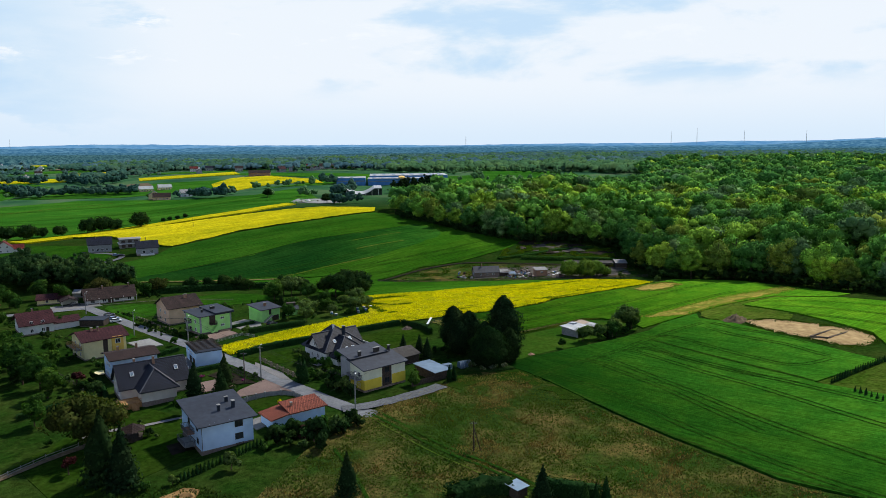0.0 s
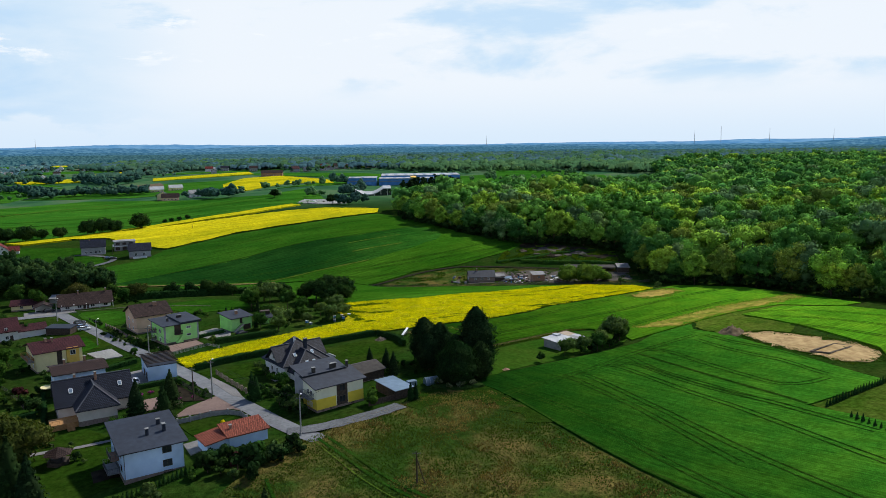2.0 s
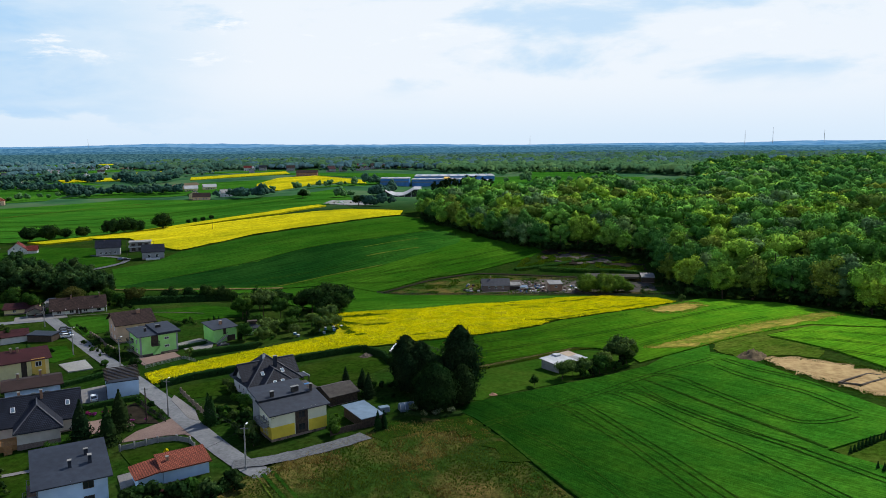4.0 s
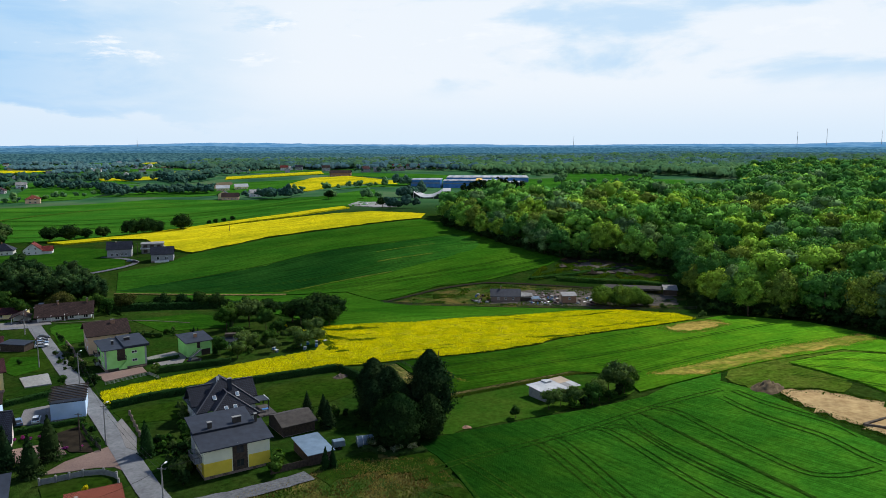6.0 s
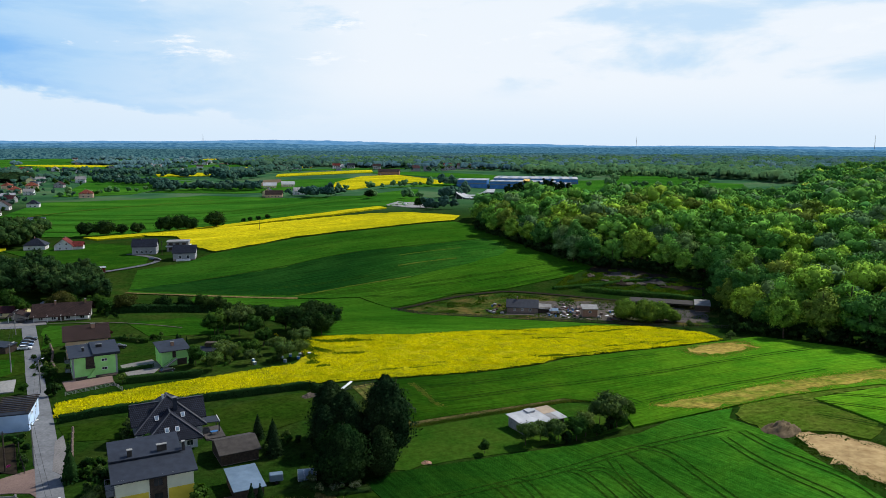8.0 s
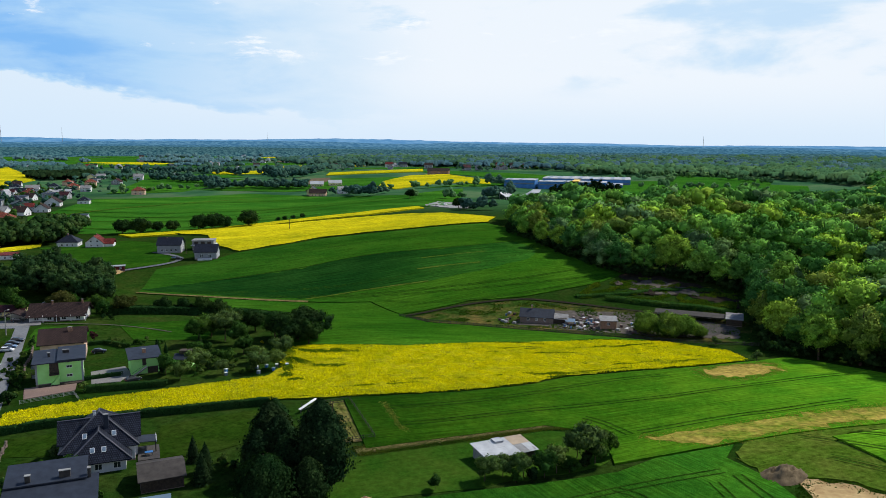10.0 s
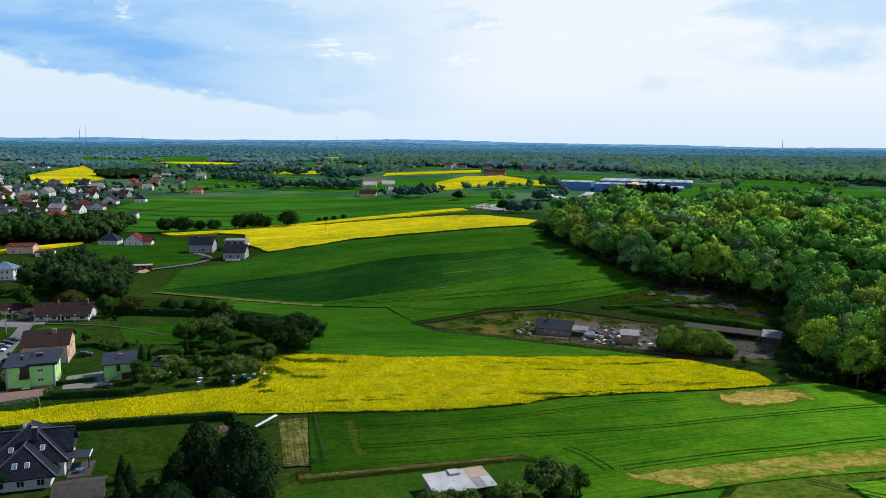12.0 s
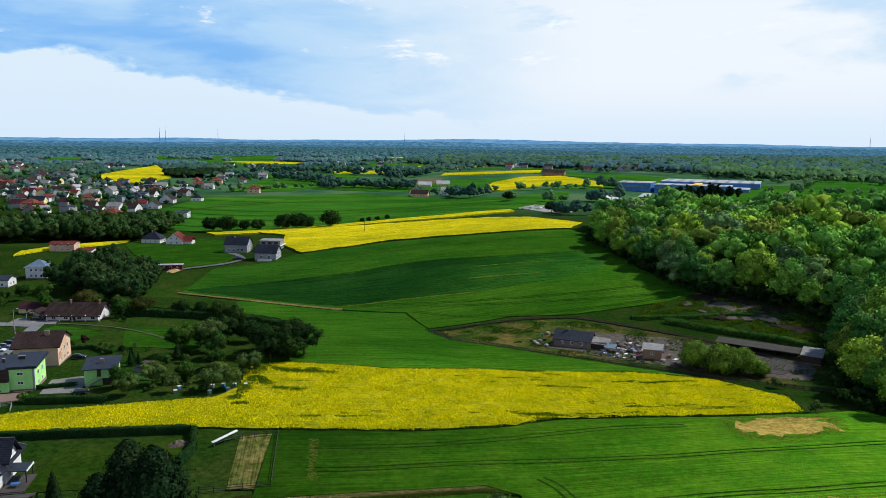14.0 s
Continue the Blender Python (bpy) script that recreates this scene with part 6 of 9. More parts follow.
n = house(-107.4, 256.6, 40, 12.0, 12.5, 6.6, 3.0, "gable_x", M_WALL_PEACH, M_TILE_BROWN, "peach house with dark brown roof", 0.8, wins=(("S", 2, 1), ("E", 2, 3), ("W", 2, 2)), chimneys=((8, 4.5, 7.6, 10.0, 1.2, 0.6),))
for z in (2.4, 3.1, 3.8):
    part("brick_band", box(12.02, 12.06, 0.5, 3.5, z, z + 0.35), M_BRICK, n)
v = house(-90.6, 238.8, 43, 11.6, 11, 6.7, 0.5, "mono", M_WALL_GREEN, M_FELT, "lime green house with flat dark roof", 0.8, socle=0.8, wins=(("E", 2, 2), ("W", 2, 2, 1.3, 1.4)), chimneys=((3.2, 5, 6.8, 8, 0.6, 0.6, M_OLDROOF), (7.4, 5.6, 6.8, 8.3, 1.6, 0.6, M_OLDROOF)))
part("upper_roof", slab([(5.3, -1.0, 7.2), (12.4, -1.0, 7.2), (12.4, 11.6, 7.75), (5.3, 11.6, 7.75)], [(0, 1, 2, 3)], 0.5), M_FELT, v, "raised dark roof edge")
for px in (-0.05, 11.15):
    part("corner_pilaster", box(px, px + 0.5, -0.08, 0.4, 0.8, 6.6), M_WALL_GREY, v, "grey corner pilaster")
part("corner_pilaster", box(-0.08, 0.4, 10.5, 11.05, 0.8, 6.9), M_WALL_GREY, v, "grey corner pilaster")
# Dark panel on the flat wall paints the shade of a recess.
part("loggia", box(3.4, 5.6, -0.05, 0.3, 3.3, 6.4), M_WOOD, v, "dark panel standing in for the shaded balcony recess")
balcony(v, 3.3, 5.7, -1.4, -0.06, 3.4, M_WOOD, M_WOOD)
part("stair_parapet", solid([(3.3, -1.3, 0.4), (5.7, -1.3, 0.4), (5.7, -1.3, 2.9), (3.9, -1.3, 0.9), (3.3, -0.1, 0.4), (5.7, -0.1, 0.4), (5.7, -0.1, 2.9), (3.9, -0.1, 0.9)], [(0, 1, 2, 3), (7, 6, 5, 4), (0, 4, 5, 1), (1, 5, 6, 2), (2, 6, 7, 3), (3, 7, 4, 0)]), M_WALL_GREEN, v, "lime green stair parapet")
for z in (2.5, 5.0):
    window(v, "S", 8.2, z, 11.6, 11, 1.5, 0.8)
for z in (0.9, 3.6):
    balcony(v, -1.5, -0.1, 6.2, 9.4, z, M_WOOD)
part("veranda", box(0.6, 11.0, -1.5, -0.1, -1.0, 0.6), M_WOOD, v, "low dark brown veranda base")
field("patio", [(-92.5, 236.6), (-83, 245.2), (-78, 239.2), (-85, 229.4)], M_PAVER, "brown paved terrace below the lime green house", "patio", crop_height=0.18, step=3)

q = house(-73.2, 254.8, 45, 7.8, 8.6, 4.9, 0.8, "mono", M_WALL_GREEN, M_FELT, "small lime green outbuilding with stair", 0.6, socle=0.2, wins=(("E", 1, 2),), chimneys=((4, 4, 5.2, 6.4, 0.9, 0.6),))
# Dark panel: the shade inside the garage is put into its colour.
part("garage_opening", box(4.4, 7.2, -0.06, 0.02, 0.0, 2.1), M_WOOD, q, "dark panel in place of the open garage")
door(q, "S", 3.6, 7.8, 8.6, z0=2.6)
st = part("stair", solid([(0.2, -1.2, 0), (4.2, -1.2, 2.5), (4.2, -0.05, 2.5), (0.2, -0.05, 0), (4.2, -1.2, 2.2), (0.8, -1.2, 0), (4.2, -0.05, 2.2), (0.8, -0.05, 0)], [(0, 1, 2, 3), (0, 5, 4, 1), (3, 2, 6, 7), (1, 4, 6, 2), (0, 3, 7, 5), (5, 7, 6, 4)]), M_CONCRETE, q)
part("handrail", slab([(0.2, -1.25, 1.0), (4.2, -1.25, 3.5), (4.2, -1.17, 3.5), (0.2, -1.17, 1.0)], [(0, 1, 2, 3)], 0.08), M_WOOD, st)
gs = house(-66.9, 265.5, 18, 5, 4, 2.5, 1.0, "gable_x", M_WALL_GREEN, M_FELT, "tiny lime green garden shed", 0.4, "garden_shed", 0.1, wins=(("S", 1, 2, 0.8, 0.9),))
part("loft", box(1.0, 4.4, 1.6, 3.8, 2.6, 4.4), M_WOOD, gs, "dark timber loft")
ga = house(-79.8, 199.2, 31, 7.6, 11.5, 4.4, 0.3, "mono", M_WALL_BLUE, M_FELT, "pale blue garage with open beam roof terrace", 0.15, "garage", 0.2, wins=(("W", 1, 3, 1.0, 0.8, 3.4), ("E", 1, 2, 1.0, 0.8, 3.4)))
for dy in (1.4, 5.0):
    part("garage_door", box(-0.05, 0.02, dy, dy + 2.6, 0.0, 2.2), M_WOOD, ga)
for j in range(9):
    part("beam", box(-0.5, 8.1, 0.2 + j * 1.35, 0.4 + j * 1.35, 5.0, 5.2), M_WOOD, ga)
for px in (0.2, 7.2):
    part("beam", box(px, px + 0.22, -0.4, 11.9, 4.78, 5.0), M_WOOD, ga)

# villa: hip roof with a broad front hip and two side gables
VX, VY = -40.8, 196.5
vi = thing("villa", VX, VY, 40, "white villa with steep anthracite tiled roof", "house")
part("wall", box(0.6, 13.7, 2.6, 14.4, -0.9, 4.0), M_WALL_WHITE, vi)
part("socle", box(0.55, 13.75, 2.55, 14.45, -1.2, 0.4), M_SOCLE, vi)
part("bay_wall", box(2.0, 12.0, -1.5, 2.58, -0.9, 3.0), M_WALL_WHITE, vi)
part("roof", slab([(-0.3, 1.8, 3.6), (14.6, 1.8, 3.6), (14.6, 15.3, 3.6), (-0.3, 15.3, 3.6), (7.15, 7.8, 9.5), (7.15, 9.6, 9.5)], [(0, 1, 4), (1, 2, 5, 4), (2, 3, 5), (3, 0, 4, 5)]), M_TILE_DARK, vi)
part("front_hip", slab([(0.9, -2.3, 2.5), (13.2, -2.3, 2.5), (7.1, 2.4, 7.2), (7.1, 5.6, 7.2), (0.9, 1.9, 2.5), (13.2, 1.9, 2.5)], [(0, 2, 3, 4), (2, 1, 5, 3), (0, 1, 2)]), M_TILE_DARK, vi)
part("cross_gable", slab([(-0.7, 4.6, 4.4), (15.0, 4.6, 4.4), (15.0, 8.2, 8.1), (-0.7, 8.2, 8.1), (15.0, 11.8, 4.4), (-0.7, 11.8, 4.4)], [(0, 1, 2, 3), (3, 2, 4, 5)]), M_TILE_DARK, vi)
for x0, x1 in ((0.3, 0.58), (13.72, 14.1)):
    q = [(x0, 5.2, -0.9), (x0, 11.2, -0.9), (x0, 11.2, 4.6), (x0, 8.2, 7.7), (x0, 5.2, 4.6)]
    part("gable_wall", solid(q + [(x1, b, c) for a, b, c in q], [(0, 1, 2, 3, 4), (9, 8, 7, 6, 5), (0, 5, 6, 1), (1, 6, 7, 2), (2, 7, 8, 3), (3, 8, 9, 4), (4, 9, 5, 0)]), M_WALL_WHITE, vi)
chimney(vi, 8.5, 5.2, 6.4, 9.6, 0.9, 0.6, M_FELT)
chimney(vi, 6.3, 7.4, 8.4, 9.8, 0.5, 0.5, M_WALL_WHITE)
for at in (3.6, 7.0, 10.4):
    window(vi, "S", at, 1.3, 13, 11, 1.4, 1.3).matrix_basis = pose(at, -1.5, 1.3)
for at, z in ((6.6, 1.8), (9.6, 1.8), (8.2, 5.2)):
    window(vi, "W", at, z, 13, 11, 1.0, 1.4).matrix_basis = pose(0.3, at, z, 0, 0, -90)
for at, z in ((6.8, 1.8), (9.4, 1.8), (8.2, 5.2)):
    window(vi, "E", at, z, 13, 11, 1.2, 1.6).matrix_basis = pose(14.1, at, z, 0, 0, 90)
for sx, sy, sz in ((6.0, -0.4, 4.42), (8.1, -0.4, 4.42), (4.5, 4.0, 5.88), (9.9, 4.0, 5.88)):
    sk = part("roof_window", box(-0.42, 0.42, -0.55, 0.55, -0.05, 0.1), M_FRAME, vi)
    sk.matrix_basis = pose(sx, sy, sz, 44.5, 0, 0)
    part("pane", box(-0.34, 0.34, -0.47, 0.47, 0.1, 0.115), M_TIN, sk)
for j in range(3):
    part("entrance_step", box(-1.4 - 0.5 * j, 0.25 - 0.5 * j, 3.6 - 0.4 * j, 6.0 + 0.4 * j, -0.6, 0.45 - 0.17 * j), M_CONCRETE, vi)
part("terrace", box(14.15, 18.4, 1.0, 8.5, -0.8, 0.4), M_DECK, vi, "dark plank terrace")
for j in range(4):
    part("terrace_step", box(14.2, 18.2, 0.68 - 0.32 * j, 1.0 - 0.32 * j, -0.8, 0.26 - 0.16 * j), M_DECK, vi)
part("paved_edge", box(18.4, 19.2, -0.3, 8.5, -0.8, 0.1), M_GREYPAVER, vi, "grey paved edge of the terrace")
part("pergola_roof", slab([(14.2, 4.7, 2.9), (17.8, 4.7, 2.7), (17.8, 8.7, 2.7), (14.2, 8.7, 2.9)], [(0, 1, 2, 3)], 0.14), M_FELT, vi)
for py in (4.7, 8.4):
    part("pergola_post", box(17.6, 17.8, py, py + 0.2, 0.4, 2.6), M_FENCE, vi)
part("pergola_edge", box(17.8, 17.92, 4.7, 8.7, 2.5, 2.85), M_FRAME, vi, "white edge of the pergola")
tb = thing("terrace_table", VX + math.cos(radians(40)) * 16.3 - math.sin(radians(40)) * 3.2, VY + math.sin(radians(40)) * 16.3 + math.cos(radians(40)) * 3.2, 40, "small blue garden table on the dark terrace", "table", z=vi.matrix_basis.translation.z + 0.4)
part("tabletop", box(-0.8, 0.8, -0.5, 0.5, 0.7, 0.76, None, 0.02), M_BLUESHEET, tb)
for lx, ly in ((-0.7, -0.4), (0.7, -0.4), (-0.7, 0.4), (0.7, 0.4)):
    part("leg", box(lx - 0.04, lx + 0.04, ly - 0.04, ly + 0.04, 0, 0.7), M_METAL, tb)


def ridge(parent, *line):
    """Raised ridge tiles along a hip or ridge of a roof."""
    for a, b in zip(line, line[1:]):
        a, b = Vector(a), Vector(b)
        bm = box(0, (b - a).length, -0.14, 0.14, -0.05, 0.12, None, 0.04)
        bmesh.ops.transform(bm, matrix=Matrix.Translation(a) @ (b - a).to_track_quat("X", "Z").to_matrix().to_4x4(), verts=bm.verts)
        part("ridge_tiles", bm, M_RIDGE, parent)


ridge(vi, (-0.3, 1.8, 3.64), (7.15, 7.8, 9.54), (7.15, 9.6, 9.54), (14.6, 15.3, 3.64))
ridge(vi, (14.6, 1.8, 3.64), (7.15, 7.8, 9.54))
ridge(vi, (0.9, -2.3, 2.54), (7.1, 2.4, 7.24), (7.1, 5.5, 7.24))
ridge(vi, (13.2, -2.3, 2.54), (7.1, 2.4, 7.24))
ridge(vi, (-0.7, 8.2, 8.14), (5.4, 8.2, 8.14))
ridge(vi, (8.9, 8.2, 8.14), (15.0, 8.2, 8.14))
ridge(t, (-0.7, 5, 8.62), (17.2, 5, 8.62))
ridge(t, (3.1, -6.3, 3.62), (8.0, -1.2, 7.92), (12.9, -6.3, 3.62))
ridge(t, (8.0, -1.2, 7.92), (8.0, 4.6, 7.92))

# split-roof house, cream above yellow
ye = house(-28.6, 173.0, 40, 13.2, 6.4, 6.2, 1.3, "mono", M_WALL_PALE, M_FELT, "cream and yellow house with split dark roofs", 0.7, socle=0.6, wins=(("W", 2, 2),))
part("rear_wall", box(0.4, 11.6, 6.42, 11.5, -0.8, 7.3), M_WALL_GREY, ye)
part("rear_roof", slab([(-0.6, 5.5, 7.75), (12.0, 5.5, 7.75), (12.0, 12.2, 9.0), (-0.6, 12.2, 9.0)], [(0, 1, 2, 3)]), M_FELT, ye)
part("lower_wall", box(-0.03, 5.4, -0.03, 6.4, 0.6, 3.2), M_WALL_YELLOW, ye, "yellow lower wall")
part("lower_wall", box(8.8, 13.23, -0.03, 6.4, 0.6, 3.2), M_WALL_YELLOW, ye, "yellow lower wall")
# No recess is cut: its shade is the colour of this dark panel.
part("loggia", box(5.6, 8.6, -0.1, 0.3, 0.6, 6.1), M_WOOD, ye, "dark panel standing in for a shaded recess strip")
for z in (2.0, 4.8):
    window(ye, "S", 7.1, z, 13.2, 6.4, 1.6, 1.6, M_DARKFRAME).matrix_basis = pose(7.1, -0.1, z)
for at in (1.5, 4, 10):
    window(ye, "S", at, 0.35, 13.2, 6.4, 0.9, 0.35, M_DARKFRAME)
balcony(ye, -1.5, -0.05, 1.0, 6.0, 3.3, M_METAL)
for cx, cy, z0, cw in ((3.0, 6.4, 7.2, 0.8), (8.6, 6.6, 7.6, 1.7), (12.4, 6.2, 7.0, 0.5)):
    chimney(ye, cx, cy, z0, 9.1, cw, 0.6, M_OLDROOF)

# sheds and small buildings near the villa
s = house(-20.7, 195.3, 42, 7.6, 8.6, 2.6, 1.4, "gable_x", M_WOOD, M_OLDROOF, "old dark shed with weathered felt roof", 0.5, "shed", 0.1)
s = thing("carport", -10.4, 181.8, 39, "low dark carport with bright metal roof", "carport")
part("roof", slab([(-0.4, -0.4, 2.4), (5.6, -0.4, 2.4), (5.6, 9.4, 2.9), (-0.4, 9.4, 2.9)], [(0, 1, 2, 3)], 0.12), M_TIN, s)
part("wall", box(0, 5.2, 0, 0.15, -0.6, 2.35), M_WOOD, s)
part("wall", box(0, 0.15, 0.16, 9.0, -0.6, 2.35), M_WOOD, s)
part("wall", box(5.05, 5.2, 0.16, 9.0, -0.6, 2.35), M_WOOD, s)
s = thing("trailer", -7.0, 191.5, 30, "small grey covered trailer", "trailer")
part("body", box(-1.3, 1.3, -0.8, 0.8, 0.5, 1.9, None, 0.1), M_TIN, s)
for sy in (-0.85, 0.85):
    wh = part("wheel", cylinder(0.33, -0.1, 0.1, 14), M_RUBBER, s)
    wh.matrix_basis = pose(0, sy, 0.33, 90, 0, 0)
s = thing("greenhouse", -3.6, 194.0, 25, "small white barrel-shaped garden polytunnel", "greenhouse")
bm = bmesh.new()
arc = [(math.cos(radians(a)) * 1.3, math.sin(radians(a)) * 1.9) for a in range(0, 181, 18)]
vs = [(0.0, yy, zz) for yy, zz in arc] + [(3.6, yy, zz) for yy, zz in arc]
m = len(arc)
part("cover", solid(vs, [(i, i + 1, m + i + 1, m + i) for i in range(m - 1)] + [tuple(range(m)), tuple(range(2 * m - 1, m - 1, -1))]), M_TIN, s)
for j in range(4):
    bm = bmesh.new()
    for (ya, za), (yb, zb) in zip(arc, arc[1:]):
        v = [(j * 1.18, ya * 1.01, za * 1.01), (j * 1.18 + 0.06, ya * 1.01, za * 1.01), (j * 1.18 + 0.06, yb * 1.01, zb * 1.01), (j * 1.18, yb * 1.01, zb * 1.01)]
        solid(v, [(0, 1, 2, 3)], bm)
    part("hoop", bm, M_FRAME, s)

# white-roofed field shed
f = thing("field_shed", 37.4, 228.2, 43, "open field shed with patched white sheet roof", "shed")
part("wall", box(0, 11.5, 6.4, 6.6, -0.8, 2.9), M_CONCRETE, f)
part("wall", box(0, 0.2, 0, 6.38, -0.8, 2.7), M_CONCRETE, f)
part("wall", box(11.3, 11.5, 0, 6.38, -0.8, 2.7), M_CONCRETE, f)
# Dark panel added in front: the shade below the roof as colour.
part("wall", box(4.0, 11.28, 0, 0.2, -0.8, 2.5), M_WOOD, f, "dark front panel standing in for shade under the roof")
for i in range(6):
    for j in range(2):
        lift = 0.03 * ((i + j) % 2)
        part("roof_sheet", slab([(-0.5 + i * 2.08, -0.6 + j * 3.9, 2.55 + j * 0.25 + lift), (1.58 + i * 2.08, -0.6 + j * 3.9, 2.55 + j * 0.25 + lift), (1.58 + i * 2.08, 3.3 + j * 3.9, 2.8 + j * 0.25 + lift), (-0.5 + i * 2.08, 3.3 + j * 3.9, 2.8 + j * 0.25 + lift)], [(0, 1, 2, 3)], 0.06), M_TAN if i > 3 and j else M_ETERNIT if (i, j) == (4, 0) else M_WHITEROOF, f)
part("roof_hatch", box(4.5, 6.5, 5.0, 7.0, 3.0, 3.4), M_WHITEROOF, f)

# garden pavilion
p = thing("gazebo", -79.2, 151.0, 20, "six-sided wooden gazebo with brown roof", "gazebo")
part("roof", cylinder(3.0, 2.3, 3.7, 6, 0.1), M_TILE_BROWN, p)
part("bench_wall", cylinder(2.4, -0.3, 0.8, 6), M_WOOD, p)
for j in range(6):
    a = radians(60 * j)
    part("post", cylinder(0.1, 0.8, 2.3, 6, x=2.3 * math.cos(a), y=2.3 * math.sin(a)), M_WOOD, p)

# farmyard in the hollow
c = house(12.6, 383.0, 6, 13.5, 8, 3.0, 2.6, "gable_x", M_SOCLE, M_FELT, "old grey-brown cottage with dark patched roof", 0.4, wins=(("S", 1, 3, 1.0, 1.1, 1.8), ("W", 1, 2, 0.9, 1.1, 1.8)), chimneys=((4.5, 4, 5, 6.8),), name="cottage")
part("extension_wall", box(13.52, 19, 0.8, 6.5, -0.8, 2.6), M_WOOD, c)
part("extension_roof", slab([(13.2, 0.2, 2.5), (19.6, 0.2, 2.3), (19.6, 7, 3.0), (13.2, 7, 3.4)], [(0, 1, 2, 3)]), M_ETERNIT, c)
part("porch_roof", slab([(18.5, -1.6, 2.0), (22.5, -1.6, 2.0), (22.5, 2.2, 2.5), (18.5, 2.2, 2.5)], [(0, 1, 2, 3)], 0.08), M_TIN, c)
house(45.6, 380.6, 10, 6.2, 5, 3.8, 0.7, "mono", M_BRICK, M_ETERNIT, "unfinished brick outbuilding with sheet roof", 0.4, "outbuilding", 0.2, wins=(("S", 1, 1, 1.2, 1.0, 2.4),))
s = thing("stable", 66.0, 405.0, -4, "long low open stable with grey sheet roof", "stable")
part("back_wall", box(0, 27, 4.6, 4.8, -0.8, 2.8), M_CONCRETE, s)
part("roof", slab([(-0.5, -0.8, 2.4), (27.3, -0.8, 2.4), (27.3, 5.2, 3.0), (-0.5, 5.2, 3.0)], [(0, 1, 2, 3)], 0.12), M_OLDROOF, s)
for j in range(8):
    part("post", box(0.2 + j * 3.8, 0.4 + j * 3.8, 0, 0.2, -0.8, 2.4), M_WOOD, s)
for j in range(3):
    part("partition", box(4 + j * 7.6, 4.15 + j * 7.6, 0.3, 4.5, -0.8, 2.3), M_WOOD, s)
house(93.5, 399.5, -4, 6, 8, 2.8, 0.8, "mono", M_WOOD, M_ETERNIT, "dark timber shed with grey roof", 0.4, "shed", 0.1)

# three new houses on the slope
nh = house(-232.5, 466.5, 25, 14, 11, 5.6, 4.0, "gable_x", M_WALL_GREY, M_TILE_DARK, "new grey house with dark gable roof", 0.6, wins=(("S", 1, 4, 1.4, 1.5, 2.0), ("E", 2, 2), ("W", 2, 2)), chimneys=((5, 5, 8, 9.6),))
nc = thing("house_shell", -219.0, 483.0, 25, "unfinished grey block house with flat roof", "house")
part("wall", box(0, 13, 0, 10, -1, 3.0), M_CONCRETE, nc)
part("wall", box(0, 13, 0.5, 10, 3.3, 6.0), M_CONCRETE, nc)
part("floor_slab", box(-0.8, 14, -0.8, 10.5, 3.0, 3.3), M_WALL_WHITE, nc)
part("roof", box(-0.5, 13.5, 0, 10.5, 6.0, 6.35), M_ETERNIT, nc)
# Dark panels on closed walls stand in for the shade inside the openings.
for j in range(3):
    part("opening", box(1.2 + j * 4, 3.6 + j * 4, -0.04, 0.05, 0.6, 2.6), M_WOOD, nc)
    part("opening", box(1.2 + j * 4, 3.6 + j * 4, 0.46, 0.55, 3.9, 5.4), M_WOOD, nc)
nd = house(-196.0, 453.5, 25, 12.5, 11, 4.6, 3.8, "gable_x", M_WALL_GREY, M_TILE_DARK, "new grey house with dark roof and white terrace", 0.6, wins=(("S", 1, 2, 1.6, 2.0, 1.8), ("E", 2, 2), ("W", 2, 2)))
part("terrace", box(2, 10, -2.2, -0.05, -1.2, 0.5), M_WALL_WHITE, nd, "white concrete terrace")

hw = house(-322, 478, 28, 13, 11, 4.0, 4.0, "hip", M_WALL_WHITE, M_TILE_DARK, "white house with dark hip roof", 0.7, wins=(("S", 1, 3), ("E", 1, 2)), chimneys=((6, 5, 6, 8.8),))
hr = house(-301, 481, 28, 11, 10, 3.8, 4.4, "gable_y", M_WALL_WHITE, M_TILE_RED, "white house with bright red gable roof", 0.8, wins=(("S", 2, 2), ("W", 1, 2)), chimneys=((6, 5, 7, 9),))
part("wing_roof", slab([(10.5, 1, 2.6), (17.5, 1, 2.6), (17.5, 5, 5.6), (10.5, 5, 5.6), (17.5, 9, 2.6), (10.5, 9, 2.6)], [(0, 1, 2, 3), (3, 2, 4, 5)]), M_TILE_RED, hr)
part("wing_wall", box(11.05, 17, 1.6, 8.4, -0.8, 2.7), M_WALL_WHITE, hr)
hc = thing("site_hut", -224, 405, 39, "long red brick site hut with pale roof", "hut")
part("wall", box(0, 15, 0, 4, -0.6, 2.6), M_TILE_RED, hc)
part("roof", box(-0.4, 15.4, -0.4, 4.4, 2.6, 2.85), M_WALL_GREY, hc)
for j in range(4):
    window(hc, "S", 2 + j * 3.6, 1.5, 15, 4, 1.2, 0.9)
house(-428, 600, 30, 13, 9, 5.4, 0.8, "mono", M_WALL_WHITE, M_FELT, "white and grey modern house with flat roof", 0.3, wins=(("S", 2, 3), ("E", 2, 2)))
house(-256, 354, 35, 10, 9, 6.2, 3.0, "hip", M_WALL_WHITE, M_TIN, "tall white house with pale blue metal roof", 0.6, wins=(("S", 2, 3), ("E", 2, 2), ("W", 2, 2)))
house(-254, 333, 35, 10, 9, 4.0, 1.6, "gable_x", M_WALL_WHITE, M_FELT, "white house with dark shallow roof", 0.6, wins=(("S", 1, 3), ("E", 1, 2)))
